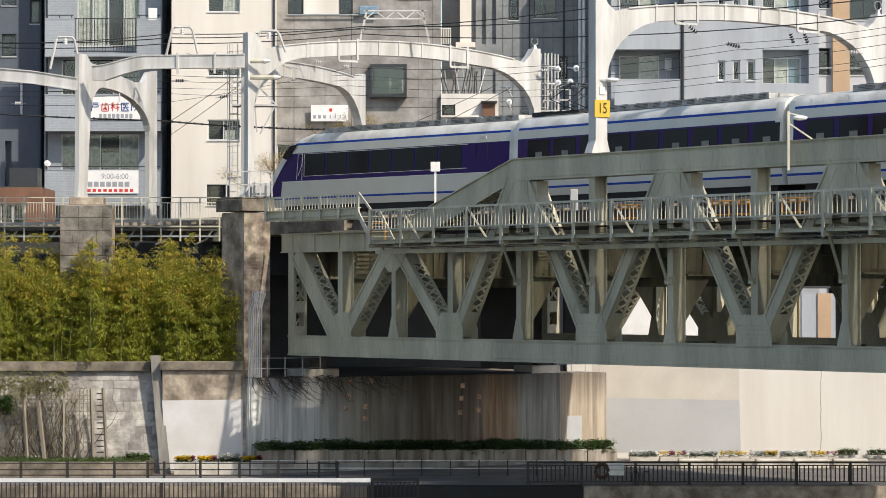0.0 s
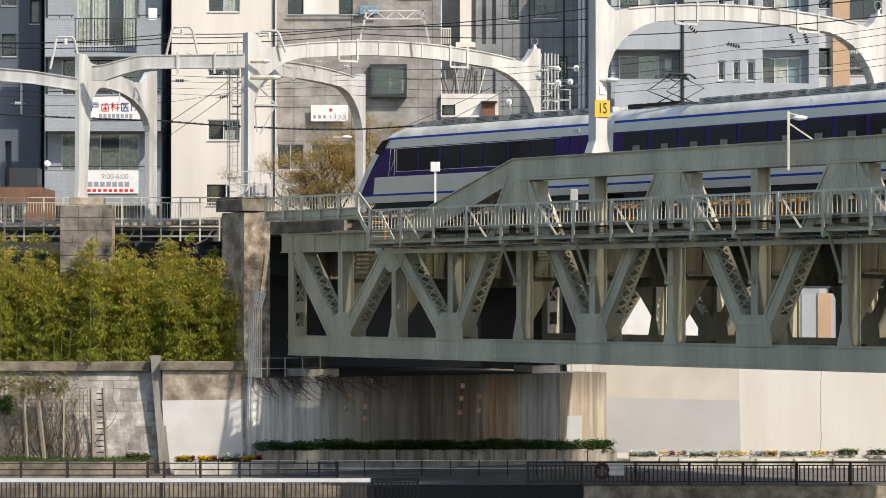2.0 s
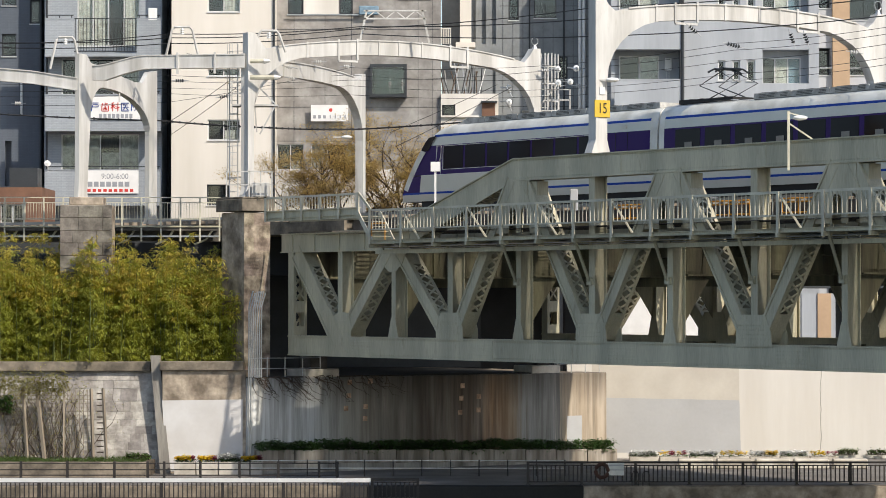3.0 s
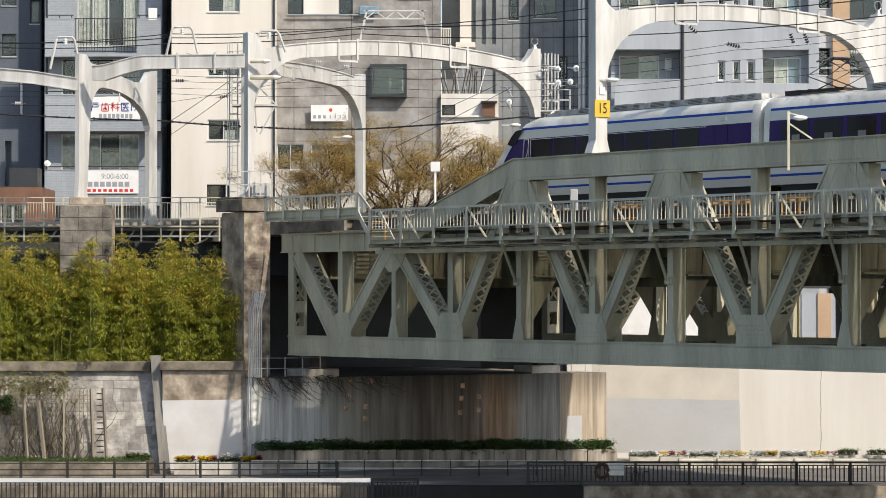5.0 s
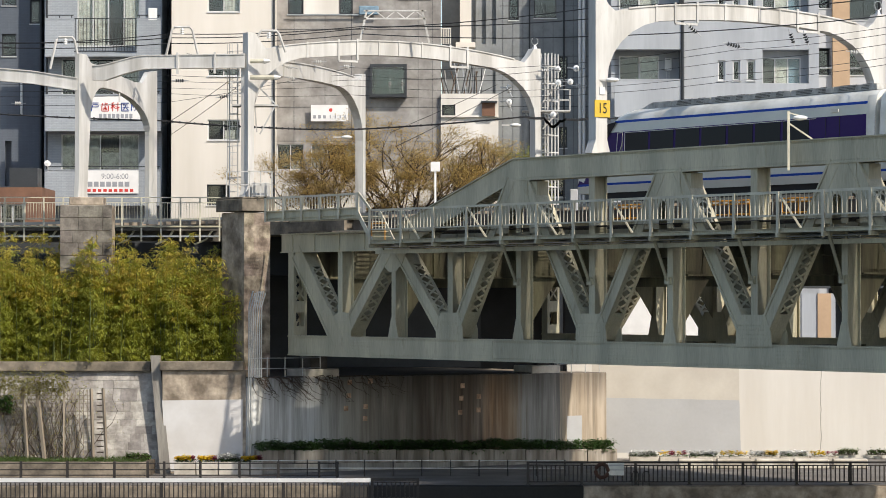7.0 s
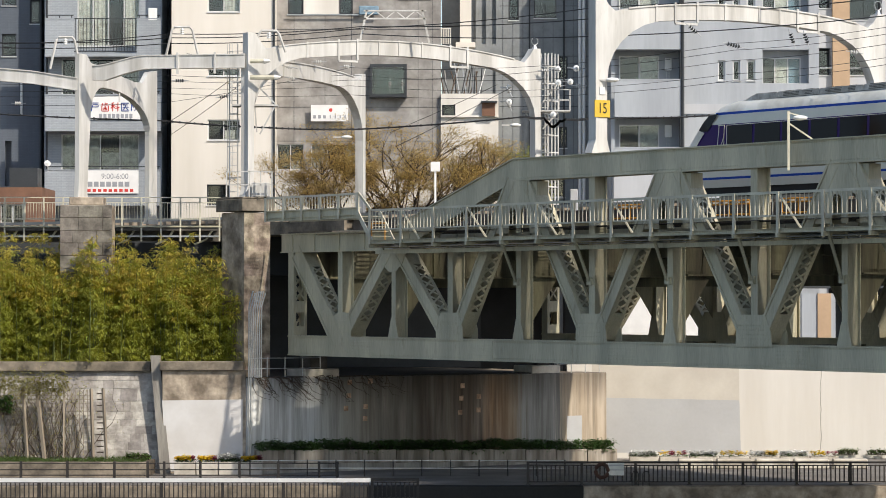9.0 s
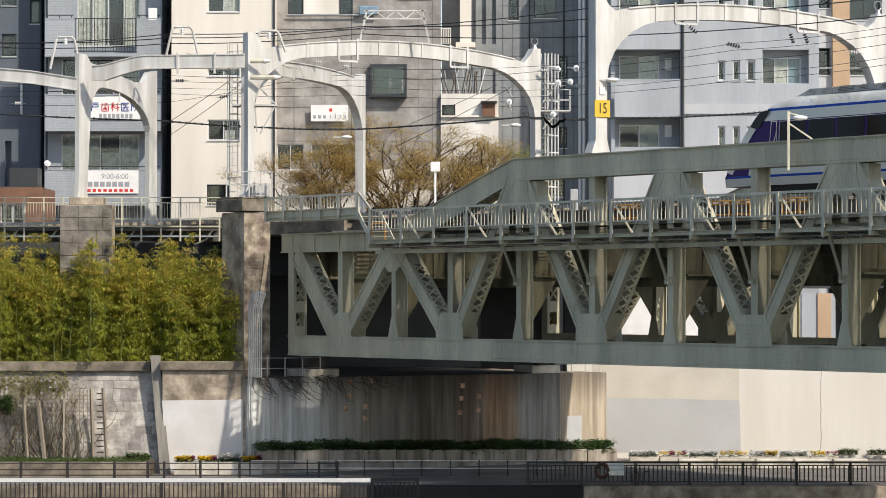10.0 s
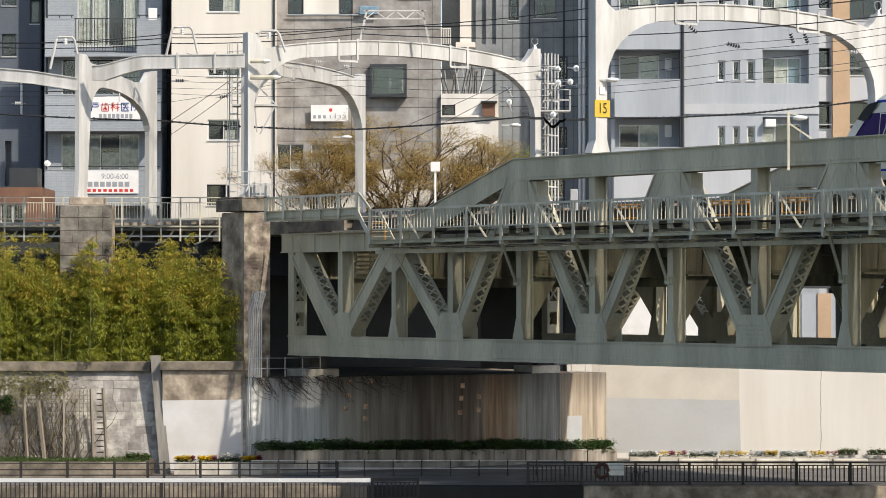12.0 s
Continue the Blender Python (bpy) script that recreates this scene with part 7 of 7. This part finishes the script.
def flowers(m, w, mats, n, seed, label, high=0.22):
    rnd = random.Random(seed)
    f = thing("flowers", label, "flowers", m, "flower beds")
    bms = {k: bmesh.new() for k in mats}
    gr = bmesh.new()
    for i in range(n):
        x = rnd.uniform(0.05, w - 0.05)
        k = mats[int((noise.noise(Vector((x * 1.3, seed, 0))) * 0.9 + 0.5) * len(mats)) % len(mats)]
        c = (x, rnd.uniform(0.02, 0.5), high * rnd.uniform(0.5, 1.0))
        leaf_quads(bms[k], rnd, c, (0.03, 0.03, 0.03), 4, 0.12, 0.1, -0.2)
        leaf_quads(gr, rnd, (c[0], c[1], c[2] * 0.5), (0.04, 0.04, 0.04), 2, 0.12, 0.06, 0)
    for k, b in bms.items():
        if b.faces:
            part("petals", b, k, f)["kind"] = "stuff"
    part("leaves", gr, IVY, f)["kind"] = "stuff"


# planters along the abutment, with ivy
ang = math.degrees(math.atan2(W_DIR.y, W_DIR.x))
for i in range(11):
    p = bridge_point(-3.9, -2.0 + i * 1.95)
    lift = 0.5 * (1 - i / 10)
    pl = planter(p.x, p.y, 1.93, 0.62, ang, 0.55, "stained concrete planter box with bridge shade painted in", lift, SHADED_PLANTER)
    if lift:
        boxes("plinth", CONCRETE, pl, (0.0, 0.05, -lift, 1.93, 0.5, 0.0))
hd = hedge(0, 21.3, 0.3, 0.5, 0.75, 0.6, 2600, IVY, "dark green ivy hedge filling a row of planters", 21, "ivy_hedge")
p = bridge_point(-3.9, -2.0)
hd.matrix_basis = pose(p.x, p.y, 0.5, 0, 1.35, ang)
# flower planters
for i in range(4):
    planter(-12.78 + i * 1.06, 145.0, 1.04, 0.62)
    flowers(pose(-12.78 + i * 1.06, 145.0, 0.6), 1.0, [(PETAL_Y, PETAL_R), (PETAL_R, PETAL_Y), (PETAL_W,), (PETAL_Y, PETAL_R)][i], 150 if i != 2 else 320, 31 + i, ["yellow pansies in a planter", "dark red and yellow flowers in a planter", "mound of white flowers in a planter", "yellow flowers in a planter"][i], 0.26 if i != 2 else 0.36)
for i in range(7):
    x = 9.60 + i * 1.55
    planter(x, 157.2, 1.5, 0.24)
    flowers(pose(x, 157.2, 0.2), 1.45, [(PETAL_W,), (PETAL_R, PETAL_Y), (PETAL_W,), (PETAL_Y, PETAL_R), (PETAL_W, PETAL_Y), (PETAL_W,), (PETAL_R, PETAL_Y)][i], (240, 70, 240, 70, 130, 240, 70)[i], 41 + i, ["white alyssum in a planter", "yellow and dark red pansies in a planter", "white alyssum in a planter", "yellow and dark red pansies in a planter", "white and yellow flowers in a planter", "white alyssum in a planter", "dark red pansies in a planter"][i], 0.3)
for i in range(5):
    x = 11.56 + i * 1.9
    bm = bmesh.new()
    box(bm, x, 150, 0, x + 1.7, 150.6, 0.5, 0.05)
    solid("stone_bench", bm, PLANTER, "low pale concrete bench on the promenade", "bench", group="benches")
# grass in the bed, weeds at the cream wall
rnd = random.Random(17)
bm = bmesh.new()
for _ in range(5200):
    x, y = rnd.uniform(-23, -14.02), rnd.uniform(143.4, 146.3)
    leaf_quads(bm, rnd, (x, y, 0.68), (0.02, 0.02, 0.01), 1, 0.2 * (1.6 if noise.noise(Vector((x, y, 0))) > 0.15 else 0.8), 0.03, -1.2)
solid("grass", bm, GRASS, "patchy green grass in the bed below the quay wall", "grass", "stuff")
hedge(-15.09, -14.02, 145.6, 0.7, 0.35, 0.5, 90, GRASS, "small green weeds below the quay wall", 23, "weeds")
for xx in (21.15, 22.77):
    hedge(xx - 0.5, xx + 0.5, 159.6, 0.3, 0.25, 0.3, 40, GRASS, "small weeds at the foot of the cream wall", 25 + int(xx), "weeds")


# ---- trellis with dry climber on the stone wall ----
tr = thing("trellis", "wooden posts and wire mesh trellis on the quay wall", "trellis")
Y0 = 146.0
for xx, w, lean in ((-19.95, 0.1, 0.12), (-19.2, 0.12, 0.2), (-18.1, 0.06, 0.0), (-16.75, 0.1, 0.06), (-16.15, 0.09, 0.1)):
    g = bmesh.new()
    beam(g, (xx + lean, Y0 - 0.28, 0.66), (xx - lean, Y0 - 0.12, 4.07), w * 1.2, w * 1.2)
    part("post", g, WOOD, tr)
for i in range(16):
    z = 3.75 - i * 0.19
    boxes("mesh_wire", WOOD, tr, (-21.74, Y0 - 0.02, z - 0.013, -16.71, Y0, z + 0.013))
for i in range(27):
    x = -21.74 + i * 0.19
    boxes("mesh_wire", WOOD, tr, (x - 0.013, Y0 - 0.03, 0.91, x + 0.013, Y0 - 0.01, 4.02))
for i in range(11):
    boxes("ladder_slat", BARK, tr, (-16.55, Y0 - 0.05, 1.0 + i * 0.28, -16.22, Y0 - 0.02, 1.06 + i * 0.28))
cl = thing("climbing_plant", "half-bare climber with dry yellowish leaves on a trellis", "climber")
rnd = random.Random(33)
bm, lf = bmesh.new(), bmesh.new()
for i in range(55):
    x = rnd.uniform(-21.74, -17.1)
    pts = [Vector((x, Y0 - 0.1, 0.7))]
    for k in range(6):
        pts.append(pts[-1] + Vector((rnd.uniform(-0.5, 0.5), rnd.uniform(-0.05, 0.05), rnd.uniform(0.35, 0.75))))
    tube(bm, pts, 0.022, 4, 0.006, False)
    for p in pts[1:]:
        leaf_quads(lf, rnd, p, (0.28, 0.1, 0.22), 5 if p.z < 3.4 else 12, 0.1, 0.06, 0.3)
for i in range(520):
    x = rnd.uniform(-21.74, -17.95)
    leaf_quads(lf, rnd, (x, Y0 - 0.2 + rnd.uniform(-0.2, 0.1), rnd.gauss(4.29, 0.28)), (0.1, 0.1, 0.1), 5, 0.13, 0.08, 0.3)
part("stem_mass", bm, BARK, cl)["kind"] = "stuff"
part("leaves", lf, VINE_LEAF, cl)["kind"] = "stuff"
hedge(-21.32, -20.57, 145.9, 2.9, 1.0, 0.4, 160, IVY, "dark green ivy tuft on the quay wall", 29, "ivy")
# bare branches hanging over the abutment and wall
tr2 = thing("bare_climber", "leafless dark twigs hanging over the abutment wall", "climber", BRIDGE)
bm = bmesh.new()
rnd = random.Random(51)
for i in range(60):
    w = rnd.uniform(-2.0, 6.5) if i > 14 else rnd.uniform(-2.0, 0.5)
    p = [Vector((-4.62, w, 4.6))]
    for k in range(5):
        p.append(p[-1] + Vector((rnd.uniform(0, 0.08), rnd.uniform(-0.15, 0.5), rnd.uniform(-0.4, 0.06))))
    tube(bm, p, 0.022, 4, 0.006, False)
part("twig_mass", bm, BARK, tr2)["kind"] = "stuff"


# ---- promenade fences ----
def bar_fence(name, label, x0, x1, y, z0, high, step, bar, top_mat, post_step=2.6, top=0.06):
    f = thing(name, label, "fence", pose(x0, y, z0), "promenade fences")
    L = x1 - x0
    boxes("top_rail", top_mat, f, (0, -0.06, high - top, L, 0.08, high))
    boxes("bottom_rail", FENCE, f, (0, -0.025, 0.1, L, 0.025, 0.15))
    boxes("upper_rail", FENCE, f, (0, -0.025, high - 0.2, L, 0.025, high - 0.15))
    bm = bmesh.new()
    box(bm, -0.06, -0.06, 0, 0.06, 0.06, high - top)
    box(bm, -0.1, -0.1, 0, 0.1, 0.1, 0.03)
    pm = mesh_of("post", bm, FENCE)
    n = int(L / post_step) + 1
    for i in range(n):
        share("post", pm, f, Matrix.Translation((min(L - 0.06, 0.06 + i * post_step), 0, 0)))
    bm = bmesh.new()
    box(bm, -bar / 2, -bar / 2, 0.15, bar / 2, bar / 2, high - 0.15)
    me = mesh_of("bar", bm, FENCE)
    for i in range(int(L / step)):
        share("bar", me, f, Matrix.Translation(((i + 0.5) * step, 0, 0)))
    return f


bar_fence("river_fence", "dark brown barred fence on the quay edge", 3.77, 21.81, 137.6, 0.0, 1.04, 0.2, 0.055, FENCE, 2.42, 0.09)
bar_fence("terrace_fence", "dark barred fence with a pale wide handrail", -20.60, -3.2, 135.0, -0.56, 1.0, 0.2, 0.05, ALU_RAIL, 2.7, 0.18)
# same pale handrail carried on in dark paint for the bridge's shadow
bar_fence("terrace_fence", "dark barred fence whose handrail is coloured dark as bridge shade", -3.19, -1.05, 135.0, -0.56, 1.0, 0.2, 0.05, FENCE, 2.1, 0.12)
g2 = thing("guard_rail", "low dark steel guard rail along the planting bed", "guard rail", None, "guard rails")
for z in (0.8, 0.5, 0.25):
    boxes("rail", FENCE, g2, (-21.25, 140.97, z - 0.05, -4.80, 141.03, z))
for xx in (-21.25, -19.48, -17.34, -15.17, -13.63, -12.87, -11.2, -9.4, -7.6, -5.72, -4.88):
    boxes("post", FENCE, g2, (xx - 0.06, 140.94, 0, xx + 0.06, 141.06, 0.86))
g3 = thing("guard_rail", "low dark steel guard rail in front of the ivy planters", "guard rail", None, "guard rails")
for z in (0.75, 0.4):
    boxes("rail", GALV, g3, (-9.10, 144.0, z - 0.04, 5.80, 144.05, z))
for i in range(12):
    xx = -9.10 + i * 1.35
    boxes("post", FENCE, g3, (xx - 0.03, 144.0, 0, xx + 0.03, 144.06, 0.78))
# lifebuoy, ladder hoops and notice at the quay
lb = thing("lifebuoy", "dark weathered lifebuoy ring hung on the quay fence", "lifebuoy", pose(7.15, 137.45, 0.62))
bm = bmesh.new()
tube(bm, [(0.28 * math.cos(t), 0, 0.3 * math.sin(t)) for t in np.linspace(0, math.tau, 17)], 0.09, 8, None, False)
part("ring", bm, material("faded_orange", (0.1, 0.045, 0.03), 0.7), lb)
nt = thing("notice_board", "pale notice board fixed to the quay fence", "sign", pose(7.79, 137.45, 0.7))
boxes("board", GALV, nt, (-0.36, -0.02, -0.28, 0.36, 0.02, 0.28))
for k in range(2):
    boxes("bar", PRINT_GREY, nt, (-0.36, -0.03, -0.06 + k * 0.2, 0.36, -0.02, 0.0 + k * 0.2))
for x in (8.63, 9.11):
    h = thing("grab_hoop", "dark steel ladder grab hoop at the quay edge", "grab rail", pose(x, 137.1, 0), "grab hoops")
    bm = bmesh.new()
    tube(bm, [(-0.14, 0, -0.02), (-0.14, 0, 0.5), (-0.08, 0, 0.62), (0.08, 0, 0.62), (0.14, 0, 0.5), (0.14, 0, -0.02)], 0.03, 6)
    part("hoop", bm, FENCE, h)


# ---- pipes and rails round the abutment shelf ----
pp = thing("cable_pipes", "bundle of galvanised pipes running down the pilaster", "pipes")
rnd = random.Random(6)
for k in range(7):
    x = -9.29 + k * 0.1
    bm = bmesh.new()
    tube(bm, [(x, 145.9, 0.6 if k < 2 else 4.6), (x + 0.02, 145.9, 7.94 + rnd.uniform(-0.1, 0.1)), (x + 0.2, 146.0, 8.67 + rnd.uniform(-0.1, 0.1))], 0.035, 6)
    part("pipe", bm, GALV, pp)
sr = thing("shelf_railing", "galvanised railing on the abutment shelf", "railing", BRIDGE)
for z in (5.0, 5.5):
    for a, b in ((-2.0, 2.0), (16.3, 19.0)):
        bm = bmesh.new()
        tube(bm, [(-4.9, a, z), (-4.9, b, z)], 0.025, 5)
        part("rail", bm, GALV, sr)
for w in (-2.0, -1.0, 0.0, 1.0, 2.0, 16.3, 17.2, 18.1, 19.0):
    bm = bmesh.new()
    tube(bm, [(-4.9, w, 4.5), (-4.9, w, 5.55)], 0.025, 5)
    part("post", bm, GALV, sr)


def motions():
    """The train draws away to the near bank at a steady crawl."""
    for ob, off in CARS:
        rows = []
        for t, s in TIP:
            p, a = track_point(s + 10.15 + off)
            m = BRIDGE @ Matrix.Translation((p.x, p.y, RAIL_Z)) @ Matrix.Rotation(a, 4, "Z")
            rows.append((t, m))
        walk(ob, rows)


motions()
